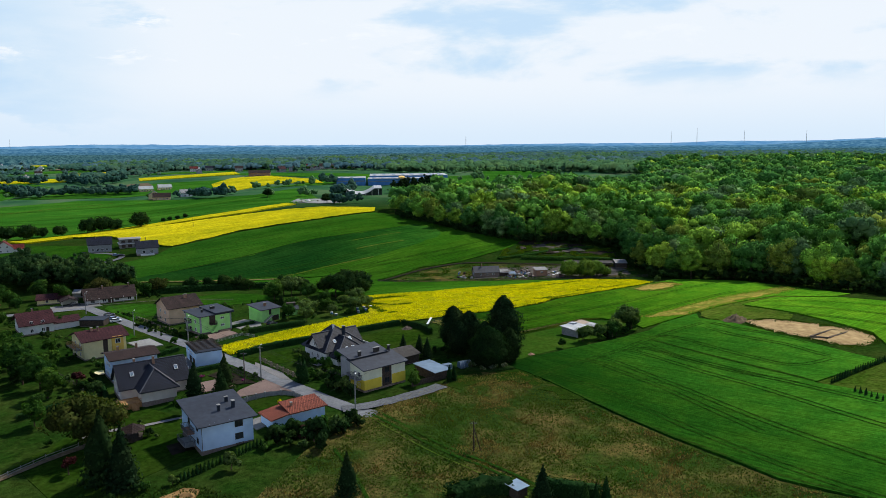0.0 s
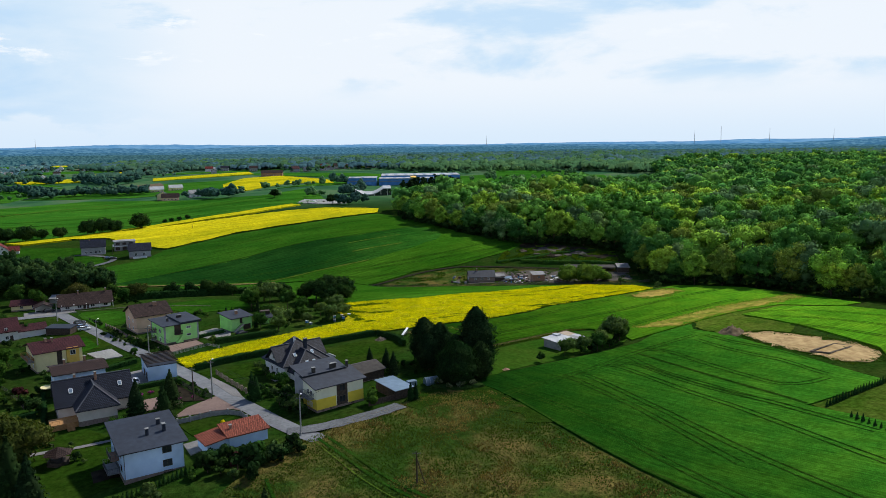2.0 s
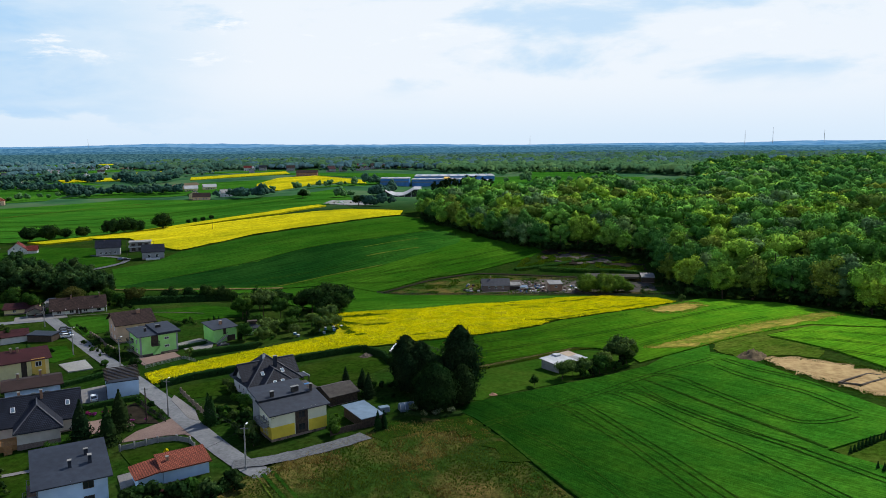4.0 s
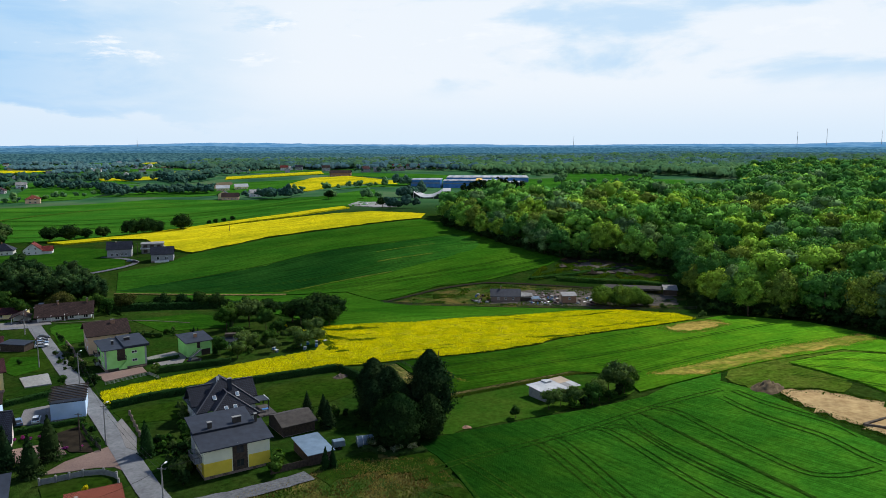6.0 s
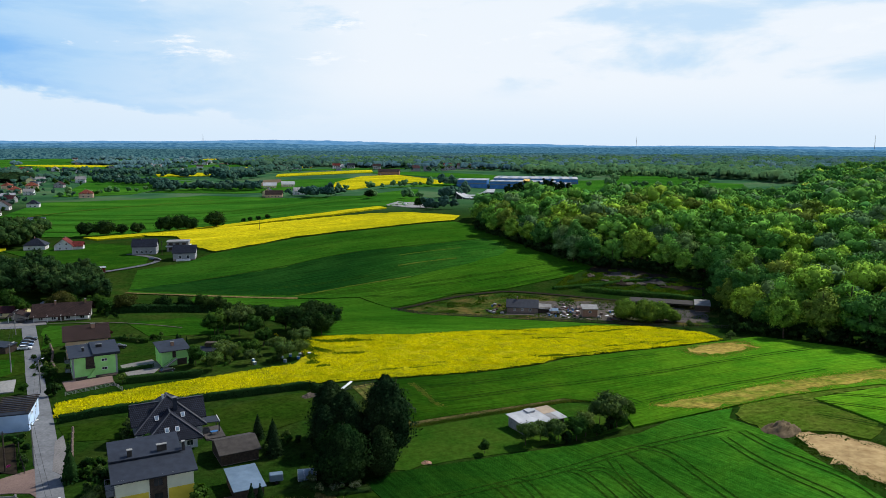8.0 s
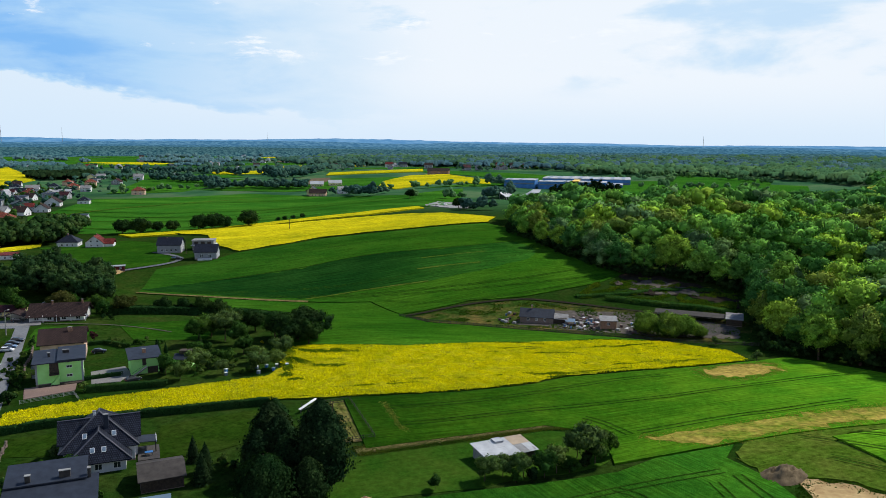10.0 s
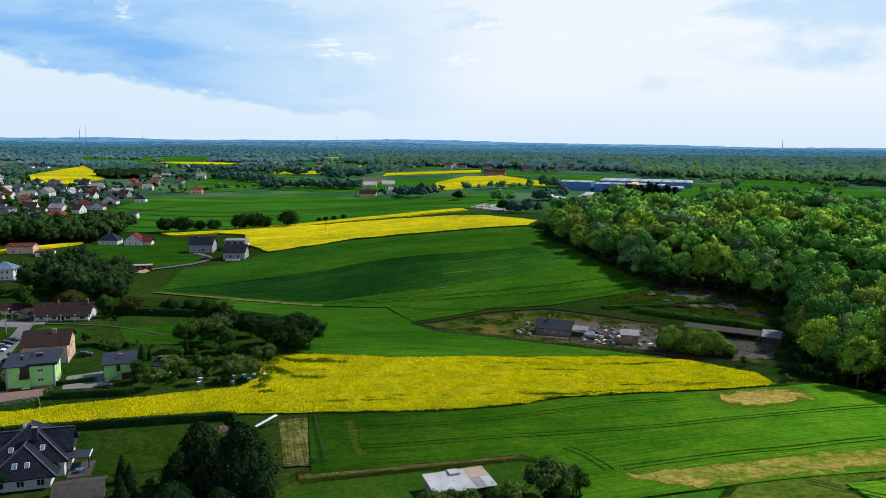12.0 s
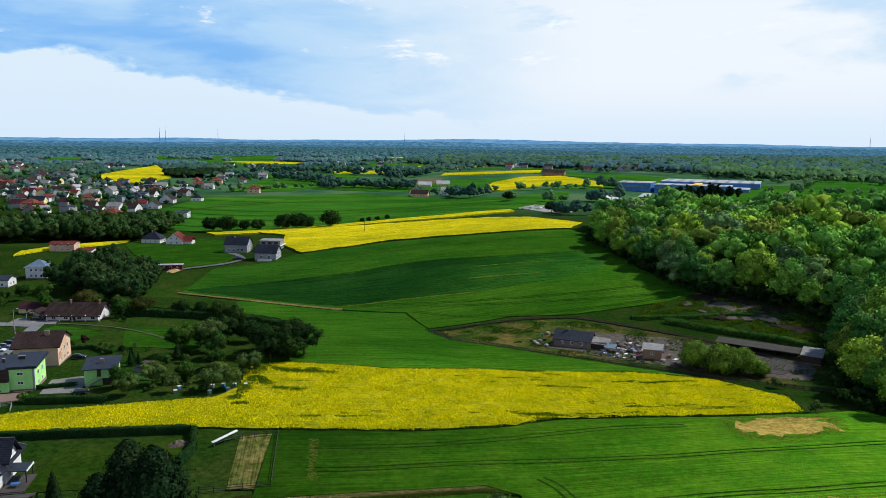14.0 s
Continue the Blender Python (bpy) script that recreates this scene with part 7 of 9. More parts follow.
house(-313, 405, 35, 14, 10, 5.0, 1.2, "gable_x", M_WALL_PEACH, M_TILE_RED, "peach house with flat red roof", 0.6, wins=(("S", 2, 3), ("E", 2, 2)))
house(-291, 406, 35, 9, 8, 3.0, 0.5, "mono", M_WALL_WHITE, M_TILE_RED, "low white annexe with red roof edge", 0.5, wins=(("S", 1, 2),))

# factory beyond the forest
fa = thing("factory", -140, 1010, 4, "long blue factory hall with white roof", "factory")
for nm, x0, x1, y0, y1, hh in (("hall", 0, 40, 20, 60, 9), ("hall", 46, 160, 60, 130, 10), ("hall", 44, 130, 22, 58, 7.5), ("hall", 132, 150, 10, 50, 5.5)):
    hl = part(nm, box(x0, x1, y0, y1, -3, hh), M_BLUESHEET, fa)
    part("roof", box(x0 - 0.5, x1 + 0.5, y0 - 0.5, y1 + 0.5, hh, hh + 0.6), M_WHITEROOF, hl)
    part("glazing_band", box(x0 + 1, x1 - 1, y0 - 0.3, y0, hh * 0.45, hh * 0.62), M_TIN, hl)
    for j in range(int((x1 - x0) / 14)):
        part("skylight", box(x0 + 5 + j * 14, x0 + 9 + j * 14, y0 + 4, y1 - 4, hh + 0.6, hh + 0.9), M_TIN, hl)
part("gantry", box(88, 96, 12, 58, 8.2, 9.6), M_WALL_OCHRE, fa, "ochre crane gantry")
cv = thing("wave_canopy", -110, 872, 6, "white wave-shaped canopy roof over a dark hall", "hall")
wave = [(x, 1.2 + 6.0 * max(0.0, 1 - x / 12.0) ** 1.6 + 6.8 * min(1.0, max(0.0, (x - 19) / 14.0)) ** 1.5) for x in np.arange(0, 43, 1.5)]
m = len(wave)
part("roof", slab([(x, 0.0, h) for x, h in wave] + [(x, 34.0, h + 1.5) for x, h in wave], [(i, i + 1, m + i + 1, m + i) for i in range(m - 1)], 0.7), M_WHITEROOF, cv)
part("wall", solid([(x, 2.0, h - 0.8) for x, h in wave] + [(x, 2.0, -3.0) for x, h in wave], [(i, m + i, m + i + 1, i + 1) for i in range(m - 1)]), M_GLASS, cv, "dark glazed front")
for x, h in wave[::5]:
    part("post", box(x - 0.25, x + 0.25, 0.2, 0.7, -3, h - 0.7), M_FRAME, cv)
# building site at the end of the rapeseed
field("building_site", [(-154, 747), (-152, 784), (-130, 790), (-112, 772), (-100, 735), (-120, 724)], M_CONCRETE, "pale stony building site at the field's end", "yard", crop_height=0.6, step=4, ragged=1.2, rough=0.15)
for k in range(9):
    heap(-148 + 5.2 * k, 738 + 9 * (k % 3) + 2.0 * k, 2.2 + 0.5 * (k % 4), 1.3 + 0.3 * (k % 3), (M_CONCRETE, M_RUBBLE, M_FRAME)[k % 3], ("grey heap of stone", "brown heap of dug earth", "white stack of building stone")[k % 3], 20 + k, "spoil_heap")
ba = house(-308, 1212, 8, 34, 14, 6.0, 4.0, "gable_x", M_BRICK, M_TILE_BROWN, "long red-brown brick barn", 0.6, "barn", wins=(("S", 1, 6, 1.6, 1.4),))
for hx, hy, ang in ((-404, 998, 25), (-383, 1012, 30)):
    house(hx, hy, ang, 17, 12, 4.2, 3.6, "gable_x", M_WALL_CREAM, M_WHITEROOF, "cream farmhouse with bright pale roof", 0.8, wins=(("S", 1, 4, 1.6, 1.4),))
house(-338, 868, 18, 19, 11, 4.4, 4.2, "gable_x", M_WALL_PEACH, M_TILE_BROWN, "peach house with brown roof below the farm", 0.8, wins=(("S", 1, 4, 1.5, 1.4),))
for hx, hy, wm, rm, words in ((-250, 1440, M_WALL_PEACH, M_TILE_RED, "peach house with red roof by the far wood"), (-228, 1462, M_WALL_WHITE, M_TILE_BROWN, "white house with brown roof by the far wood"), (-206, 1478, M_WALL_CREAM, M_TILE_MAROON, "cream house with maroon roof by the far wood"),
                              (-186, 1496, M_WALL_WHITE, M_TILE_RED, "white house with red roof by the far wood"), (-168, 1512, M_WALL_PEACH, M_TILE_MAROON, "peach house with maroon roof by the far wood"), (-152, 1528, M_WALL_WHITE, M_TILE_DARK, "white house with dark roof by the far wood"),
                              (-496, 1500, M_WALL_WHITE, M_TILE_RED, "white house with red roof at the far field"), (-462, 1492, M_WALL_GREY, M_TILE_DARK, "grey house with dark roof at the far field"), (-384, 1420, M_WALL_GREY, M_TILE_BROWN, "grey house with brown roof at the far field"), (-602, 1462, M_WALL_WHITE, M_TILE_BROWN, "tall white house at the far field")):
    house(hx, hy, 15, 15, 11, 7.0, 4.0, "gable_x", wm, rm, words, 0.6, wins=(("S", 2, 3, 1.6, 1.5),))
field("ploughed_field", [(-446, 1034), (-479, 1133), (-452, 1155), (-429, 1111), (-409, 1034)], M_SOIL, "brown ploughed plot beside the farm", crop_height=0.8, step=15)

# village houses, several kinds, set down by copying
VILLAGE = []
for j, (wm, rm, rk, hh, rs) in enumerate(((M_WALL_WHITE, M_ETERNIT, "gable_x", 5.0, 3.4), (M_WALL_CREAM, M_TILE_DARK, "gable_x", 5.2, 3.2), (M_WALL_GREY, M_FELT, "mono", 6.0, 0.6), (M_WALL_GREY, M_TILE_MAROON, "gable_y", 4.6, 3.6),
                                            (M_WALL_WHITE, M_TILE_DARK, "hip", 4.6, 3.4), (M_WALL_WHITE, M_TILE_BROWN, "gable_y", 4.0, 4.2), (M_WALL_PEACH, M_TILE_ORANGE, "hip", 5.0, 3.0))):
    words = {"gable_x": "gable", "gable_y": "gable", "mono": "flat", "hip": "hip"}[rk]
    look_of = wm.name.split("_")[0] + " rendered house with " + rm.name.split("_")[0] + " " + words + " roof"
    VILLAGE.append(house(-500, 700, 20, 12, 10, hh, rs, rk, wm, rm, look_of, 0.6, "village_house", 0.4, wins=(("S", 2 if hh > 4.5 else 1, 2, 1.6, 1.5), ("E", 1, 1, 1.6, 1.5)), chimneys=((5, 5, hh + rs * 0.6, hh + rs + 1.0),)))
    VILLAGE[-1]["group"] = "village houses"
spots = np.concatenate([scatter([(-560, 530), (-455, 560), (-430, 620), (-480, 640), (-590, 800), (-720, 850), (-820, 770), (-840, 690)], 74, 51),
                        scatter([(-840, 690), (-720, 850), (-860, 900), (-1050, 980), (-1300, 1250), (-1500, 1000), (-1100, 780)], 80, 52),
                        scatter([(-700, 1180), (-560, 960), (-620, 880), (-850, 890), (-880, 1050)], 24, 53), scatter([(-1400, 1400), (-900, 1250), (-700, 1500), (-1000, 1900), (-1600, 1900)], 46, 54),
                        np.array([(-592, 870), (-586, 934), (-600, 880), (-337, 885), (-315, 900), (-330, 905), (-284, 1155), (-257, 1175), (-230, 1400), (-180, 1500), (-166, 1590), (-393, 1285), (-273, 1350), (-740, 1350), (-255, 1360), (-240, 1380), (-200, 1470), (-410, 1290), (-420, 1275), (-450, 1300), (-150, 1560), (60, 1040), (85, 1050)])])
picked = []
for q in spots:
    if all((q[0] - p[0]) ** 2 + (q[1] - p[1]) ** 2 > 18 ** 2 for p in picked):
        picked.append(q)
spots = np.array([p for p in picked if not any(inside(f, p[:1], p[1:2])[0] for f in FAR_FIELDS)])
rng = np.random.default_rng(77)
for j, (sx, sy) in enumerate(spots):
    ob = VILLAGE[int(rng.integers(7))] if j >= 7 else VILLAGE[j]
    m = pose(float(sx), float(sy), land(float(sx), float(sy)), 0, 0, float(rng.choice([20, 30, 38, 110, 125]))) @ Matrix.Scale(float(rng.uniform(0.95, 1.2)), 4)
    if j < 7:
        ob.matrix_basis = m
    else:
        copy_thing(ob, m)
# plain small houses across the far plain
FARHOUSE = []
for wm, rm, words in ((M_WALL_WHITE, M_TILE_BROWN, "far white house with brown roof"), (M_WALL_GREY, M_TILE_MAROON, "far grey house with dark red roof"), (M_FRAME, M_WALL_GREY, "far white house with pale roof"), (M_WALL_WHITE, M_TILE_RED, "far white house with red roof")):
    ob = tagged(new("village_house"), words, "house", "far houses of the plain")
    part("wall", wall_mesh("gable_x", 14, 10, 5.5, 3.2, 0.0), wm, ob)
    part("roof", roof_mesh("gable_x", 14, 10, 5.5, 3.2, 0.6), rm, ob)
    FARHOUSE.append(ob)
far_spots = np.concatenate([scatter([(-1500, 1000), (-1100, 780), (-840, 690), (-1300, 700), (-1700, 900)], 40, 56), scatter([(-2300, 1300), (-1500, 1000), (-800, 1450), (-500, 1900), (-1400, 2300), (-2300, 1900)], 110, 57),
                            scatter([(-560, 530), (-455, 560), (-490, 640), (-600, 800), (-740, 860), (-840, 690)], 34, 58), scatter([(-640, 1420), (-420, 1400), (-100, 1700), (-300, 2100), (-700, 1900)], 30, 59)])
far_spots = np.array([p for p in far_spots if np.min(np.linalg.norm(spots - p, axis=1)) > 15 and not any(inside(f, p[:1], p[1:2])[0] for f in FAR_FIELDS)])
for j, (sx, sy) in enumerate(far_spots):
    m = pose(float(sx), float(sy), land(float(sx), float(sy)) - 0.5, 0, 0, float(rng.choice([20, 30, 38, 110, 125])))
    if j < 4:
        FARHOUSE[j].matrix_basis = m
    else:
        copy_thing(FARHOUSE[int(rng.integers(4))], m)
gardens = np.concatenate([spots + rng.normal(0, s, spots.shape) for s in (14, 20, 26, 34)])
gardens = gardens[np.min(np.linalg.norm(gardens[:, None] - spots[None], axis=2), axis=1) > 9]
for f in FAR_FIELDS:
    gardens = gardens[~inside(f, gardens[:, 0], gardens[:, 1])]
VCROWN = [broad_crown(830 + k, 4.0, 4.2, 4.2, 8, 40, 0.7, core=0.98) for k in range(5)]
for part_of, leaves in ((0, M_LEAF_GARDEN), (1, M_LEAF_FAR), (2, M_LEAF_FAR)):
    joined_crowns("village_trees", VCROWN, gardens[part_of::3], leaves, "leafy trees between the village houses", "thicket", 55 + part_of, 0.7, 1.5)

# ---- hedges, fences, poles, cars ----


def hedge(line, width, height, label, name="hedge", material=None, seed=1, category="hedge", clump=0.2, dens=9.0):
    """A clipped hedge along a line: a solid core under a skin of leaf clumps."""
    rng = np.random.default_rng(seed)
    p = along(line, 1.2, False)
    d = np.gradient(p, axis=0)
    d /= np.linalg.norm(d, axis=1)[:, None]
    n = np.stack([-d[:, 1], d[:, 0]], 1)
    z = heights(p[:, 0], p[:, 1])
    k = len(p)
    rows = []
    for off, hh in ((-0.5, -0.3), (-0.46, height * 0.8), (-0.3, height * 0.97), (0.3, height * 0.97), (0.46, height * 0.8), (0.5, -0.3)):
        q = p + n * width * (off * 0.92 + rng.normal(0, 0.03, (k, 1)))
        rows.append(np.column_stack([q, z + hh + (rng.normal(0, 0.06 * height, k) if hh > 0 else 0)]))
    v = np.concatenate(rows)
    i = np.arange(k - 1)
    quads = [np.stack([i + a * k, i + 1 + a * k, i + 1 + (a + 1) * k, i + (a + 1) * k], 1) for a in range(5)]
    f = np.concatenate([np.concatenate([q[:, [0, 1, 2]], q[:, [0, 2, 3]]]) for q in quads])
    m = int(len(p) * 1.2 * (2 * height + width) * dens)
    t, s = rng.integers(0, k, m), rng.uniform(0, 2 * height + width, m)
    off = np.where(s < height, -0.5, np.where(s > height + width, 0.5, (s - height) / width - 0.5))
    hh = np.where(s < height, s, np.where(s > height + width, 2 * height + width - s, height))
    q = p[t] + d[t] * rng.uniform(-0.6, 0.6, (m, 1)) + n[t] * width * off[:, None]
    nr = np.column_stack([n[t] * off[:, None] * 1.5, (hh > height * 0.9) + 0.2])
    leaves = leaf_quads(rng, np.column_stack([q, z[t] + hh]), nr, clump)
    v, f = join([(v, f), leaves])
    return tagged(new(name, mesh_of(name, v, f, material or M_HEDGE)), label, category)


hedge([(-70, 208.6), (-63, 216), (-43.5, 229.8), (-22.5, 244.2)], 1.3, 2.0, "long dark clipped hedge beside the rapeseed", seed=2)
hedge([(-21.2, 244.2), (-14.2, 237.4), (-11.5, 231)], 1.3, 2.0, "dark clipped hedge closing the villa lawn", seed=3)
hedge([(-74, 239), (-66, 243.6), (-57, 249)], 1.6, 1.9, "dark clipped hedge at the paved yard", seed=4)
hedge([(-84.5, 189.8), (-79, 194), (-71.5, 199.4)], 1.2, 1.3, "low clipped hedge beside the garage court", seed=5)
hedge([(-99, 208), (-95.2, 213.4), (-91.5, 218.6)], 1.4, 1.5, "clipped hedge with rounded shrubs", seed=6)
hedge([(-92, 168), (-97, 178), (-104, 190)], 1.2, 1.3, "dark hedge behind the tiled house", seed=7)
hedge([(-112, 164), (-106, 170), (-98, 176)], 1.4, 1.5, "dark garden hedge beside the lawn", seed=8)
hedge([(-128, 240), (-136, 252)], 1.2, 1.4, "clipped hedge beside the lawn", seed=9)
hedge([(-118, 272), (-107, 282), (-96, 280)], 1.2, 1.4, "row of dark clipped shrubs", seed=10)
hedge([(-84, 246), (-76, 254)], 1.0, 1.2, "short dark clipped hedge by the wall", seed=11)
hedge([(-142, 322), (-120, 334), (-96, 345), (-72, 340)], 4.0, 3.2, "overgrown dark hedgerow at the field edge", seed=12, clump=0.5, dens=3)
hedge([(44, 428), (60, 424), (84, 421), (98, 416)], 5.0, 1.6, "green weedy bank above the farmyard", seed=13, material=M_LEAF_GARDEN, clump=0.4, dens=3)
hedge([(30, 428), (52, 436), (66, 444), (90, 446)], 4.0, 1.1, "green weedy strip beside the storage ground", seed=14, material=M_LEAF_GARDEN, clump=0.4, dens=3)
hedge([(-1, 192), (5, 189.5), (11, 193)], 2.6, 0.9, "thick flowering undergrowth below the pines", seed=15, material=M_LEAF_DARK, clump=0.3, dens=6)
hedge([(-36, 187), (-31, 183), (-34, 178)], 2.4, 1.4, "dense dark shrubs beside the yellow house", seed=16, material=M_LEAF_DARK, clump=0.28, dens=7)
hedge([(-47, 149.5), (-42, 147.4), (-35.5, 145.5), (-30.5, 151)], 2.6, 1.7, "dense dark shrubs behind the garage", seed=17, material=M_LEAF_DARK, clump=0.3, dens=7)

# small columnar thujas in rows
row_places = []
for a, b, n in (((-61, 128.5), (-48.5, 143), 22), ((90.6, 169.8), (116.5, 187.8), 24), ((91.7, 161.4), (95, 149), 9)):
    row_places += [(a[0] + (b[0] - a[0]) * i / (n - 1), a[1] + (b[1] - a[1]) * i / (n - 1), 0.34) for i in range(n)]
SMALL_THUJA = [tree_thing("young_thuja", spruce_crown(760 + k, 1.6, 5.2, 0.1, 130, 0.42), trunk_mesh(765 + k, 3, 0.1, 0), M_HEDGE, "young dark thuja in a hedge row", "conifer", "rows of young thujas") for k in range(2)]
copies(SMALL_THUJA, row_places, 41, 0.85, 1.15)
copies([kind("golden_bush", 770, M_FLOWER_Y, "small golden yellow flowering bush", 1.0, 0.8, 0.8, 0.8, 260, 0.16, 6, "bush", 0.06)], [(-49, 166), (-56, 296, 0.7)], 42)
copies([kind("flower_bush", 775, M_FLOWER_P, "low purple flowering garden shrub", 0.8, 0.45, 0.45, 0.5, 220, 0.12, 6, "bush", 0.05)], [(-79, 188.5, 1.2), (-77.2, 188, 1.3), (-75.4, 189.6), (-66, 184.2, 0.8), (-63, 185.6, 0.7), (-80.6, 187.6, 0.8)], 43)


def fence(line, spacing, height, label, post=0.1, rails=2, material=None, panel=0.0, name="fence", slats=0.0):
    """Posts one by one, with rails or boards between them."""
    p = along(line, spacing, False)
    m = material or M_FENCE
    x0, y0 = p[0]
    ob = tagged(new(name), label, "fence")
    ob.matrix_basis = Matrix.Translation((x0, y0, 0))
    z = heights(p[:, 0], p[:, 1])
    me = part("post", box(-post / 2, post / 2, -post / 2, post / 2, -0.3, height, None, 0.01), m, ob)
    me.matrix_basis = Matrix.Translation((0, 0, z[0]))
    for k in range(1, min(len(p), 299)):
        o = new("post", me.data)
        o.parent = ob
        o.matrix_basis = Matrix.Translation((p[k, 0] - x0, p[k, 1] - y0, z[k]))
    slat = None
    for k in range(len(p) - 1):
        a, b = Vector((p[k, 0] - x0, p[k, 1] - y0, z[k])), Vector((p[k + 1, 0] - x0, p[k + 1, 1] - y0, z[k + 1]))
        side = Vector((-(b - a).y, (b - a).x, 0)).normalized() * 0.03
        spans = [(panel * 0.05, panel)] if panel else [(height * (r + 0.7) / (rails + 0.3) - 0.09, height * (r + 0.7) / (rails + 0.3)) for r in range(rails)]
        for lo, hi in spans:
            v = [a - side + Vector((0, 0, lo)), b - side + Vector((0, 0, lo)), b + side + Vector((0, 0, lo)), a + side + Vector((0, 0, lo))]
            v += [q + Vector((0, 0, hi - lo)) for q in v]
            part("board_panel" if panel else "rail", solid(v, [(0, 1, 2, 3), (7, 6, 5, 4), (0, 4, 5, 1), (1, 5, 6, 2), (2, 6, 7, 3), (3, 7, 4, 0)]), m, ob)
        if slats:
            n = int((b - a).length / slats)
            for i in range(1, n):
                c = a.lerp(b, i / n)
                slat = slat or part("slat", box(-0.04, 0.04, -0.015, 0.015, 0.1, height), m, None).data
                o = new("slat", slat)
                o.parent = ob
                o.matrix_basis = Matrix.Translation(c)
    for o in [q for q in bpy.data.objects if q.name.startswith("slat") and q.parent is None]:
        bpy.data.objects.remove(o)
    return ob


fence([(-39.5, 380), (-23, 369.8), (18, 368.8), (52, 369), (71, 368), (103, 371.5)], 2.4, 1.5, "dark weathered paling fence round the farmyard", 0.2, 2, slats=0.3)
fence([(20, 414.5), (51, 408.5), (64, 406)], 2.6, 1.3, "grey post fence in the farmyard", 0.12, 2, M_FENCE)
fence([(-60.5, 168.6), (-58, 170), (-54.1, 172.8), (-50.2, 173.7), (-46.6, 172.4), (-44.5, 169.6)], 2.2, 1.5, "grey concrete panel fence along the front garden", 0.35, 2, M_CONCRETE, 1.2)
fence([(-72, 198.4), (-64.2, 190), (-57.4, 184)], 2.4, 1.4, "dark metal fence along the lane", 0.12, 2, slats=0.35)
fence([(-62.5, 204), (-57.8, 198), (-53.2, 192.3), (-48, 186)], 2.6, 1.5, "stone post fence in front of the villa", 0.4, 2, M_SOCLE, slats=0.4)
fence([(-83, 226.4), (-75.7, 236.5), (-70.8, 233)], 2.2, 1.1, "light timber garden fence", 0.12, 3, M_CONCRETE)
fence([(-125, 270.5), (-117.2, 262.5), (-109.7, 253), (-103, 246.6)], 2.2, 1.2, "dark stone post garden fence", 0.45, 1, M_SOCLE)
fence([(-16.6, 176.8), (-12, 180.6), (-9.4, 183)], 1.6, 1.6, "solid dark brown board fence", 0.12, 2, M_WOOD, 1.5)
fence([(-13.4, 243.6), (-5.2, 253.6), (10, 234), (0.4, 225)], 2.5, 1.6, "thin wire fence on dark posts round the plot", 0.1, 3)
fence([(-100, 133), (-94.6, 142.6), (-90, 148)], 2.5, 1.2, "thin garden fence along the path", 0.1, 2, M_CONCRETE)
fence([(-128, 204), (-118, 196), (-110, 188), (-104, 181)], 2.5, 1.3, "thin wire garden fence", 0.1, 3)
fence([(-98, 180), (-90, 162), (-84, 158)], 2.5, 1.2, "low timber garden fence", 0.1, 2, M_WOOD)
ribbon("garden_path", [(-104, 128), (-99.4, 134), (-94, 142), (-88, 148.5)], 2.2, M_SOIL, lift=0.24, label="bare earth garden path", category="path")
ribbon("garden_path", [(-92, 152), (-86.4, 155.7), (-80.4, 157), (-74, 160), (-66, 164)], 1.4, M_GREYPAVER, lift=0.24, label="grey paved garden path", category="path")
ribbon("meadow_track", [(-25.5, 157), (-17.4, 145.8), (-9.6, 134.9), (1, 125), (14, 108)], 0.8, M_TRACKGRASS, lift=0.34, label="faint green track through the meadow", category="track")
ribbon("meadow_track", [(-24, 158.2), (-15.8, 147), (-8, 136), (2.6, 126), (15.6, 109)], 0.8, M_TRACKGRASS, lift=0.34, label="faint green track through the meadow", category="track")
ribbon("meadow_track", [(-26.5, 156), (-19.4, 145.4), (-12, 134.4), (-2, 124), (11, 107)], 0.25, M_VERGE, lift=0.4, label="pale trodden line beside the meadow track", category="track")
ribbon("meadow_track", [(-32, 138), (-26, 124), (-22, 112)], 0.8, M_TRACKGRASS, lift=0.34, label="dark wheel mark in the meadow", category="track")
field("driveway", [(-55, 157), (-49.2, 161.4), (-46.6, 157.4), (-51.3, 151.4)], M_GREYPAVER, "grey paved garage forecourt", "driveway", crop_height=0.2, step=2.5)
field("driveway", [(-63.4, 202), (-53.5, 191.6), (-49.6, 184.7), (-52.6, 185.8), (-62.6, 198.4)], M_GREYPAVER, "dark grey paved strip along the lane", "driveway", crop_height=0.24, step=2.5)
field("terrace", [(-112.8, 231.4), (-107.3, 236.4), (-99, 226.4), (-104.5, 222.8)], M_CONCRETE, "pale concrete terrace", "terrace", crop_height=0.3, step=3)
field("flower_bed", [(-74, 191), (-64, 183), (-58.6, 183.4), (-71, 196.4)], M_DARKEARTH, "dark planted garden bed", "garden bed", crop_height=0.16, step=2.5)
field("garden_bed", [(-70, 146), (-65, 149), (-62.5, 144), (-67, 141)], M_DARKEARTH, "small dug brown garden bed", "garden bed", crop_height=0.16, step=2)
sandy = field("sand_heap", [(-66, 121), (-59, 126), (-54, 122), (-60, 116)], M_OCHRE_EARTH, "ochre sand spread on the grass", "sand", crop_height=0.22, step=1.2, soft=2, rough=0.16, ragged=0.7)


heap(94.5, 238.5, 5.2, 2.4, M_SOIL, "brown heap of dug earth beside the sand", 1)
heap(62, 441, 5.0, 1.3, M_DARKEARTH, "dark flat heap of soil", 2)
heap(47, 453, 3.2, 1.0, M_RUBBLE, "grey heap of rubble", 3)
heap(54, 454, 2.4, 0.8, M_RUBBLE, "grey heap of rubble", 8)
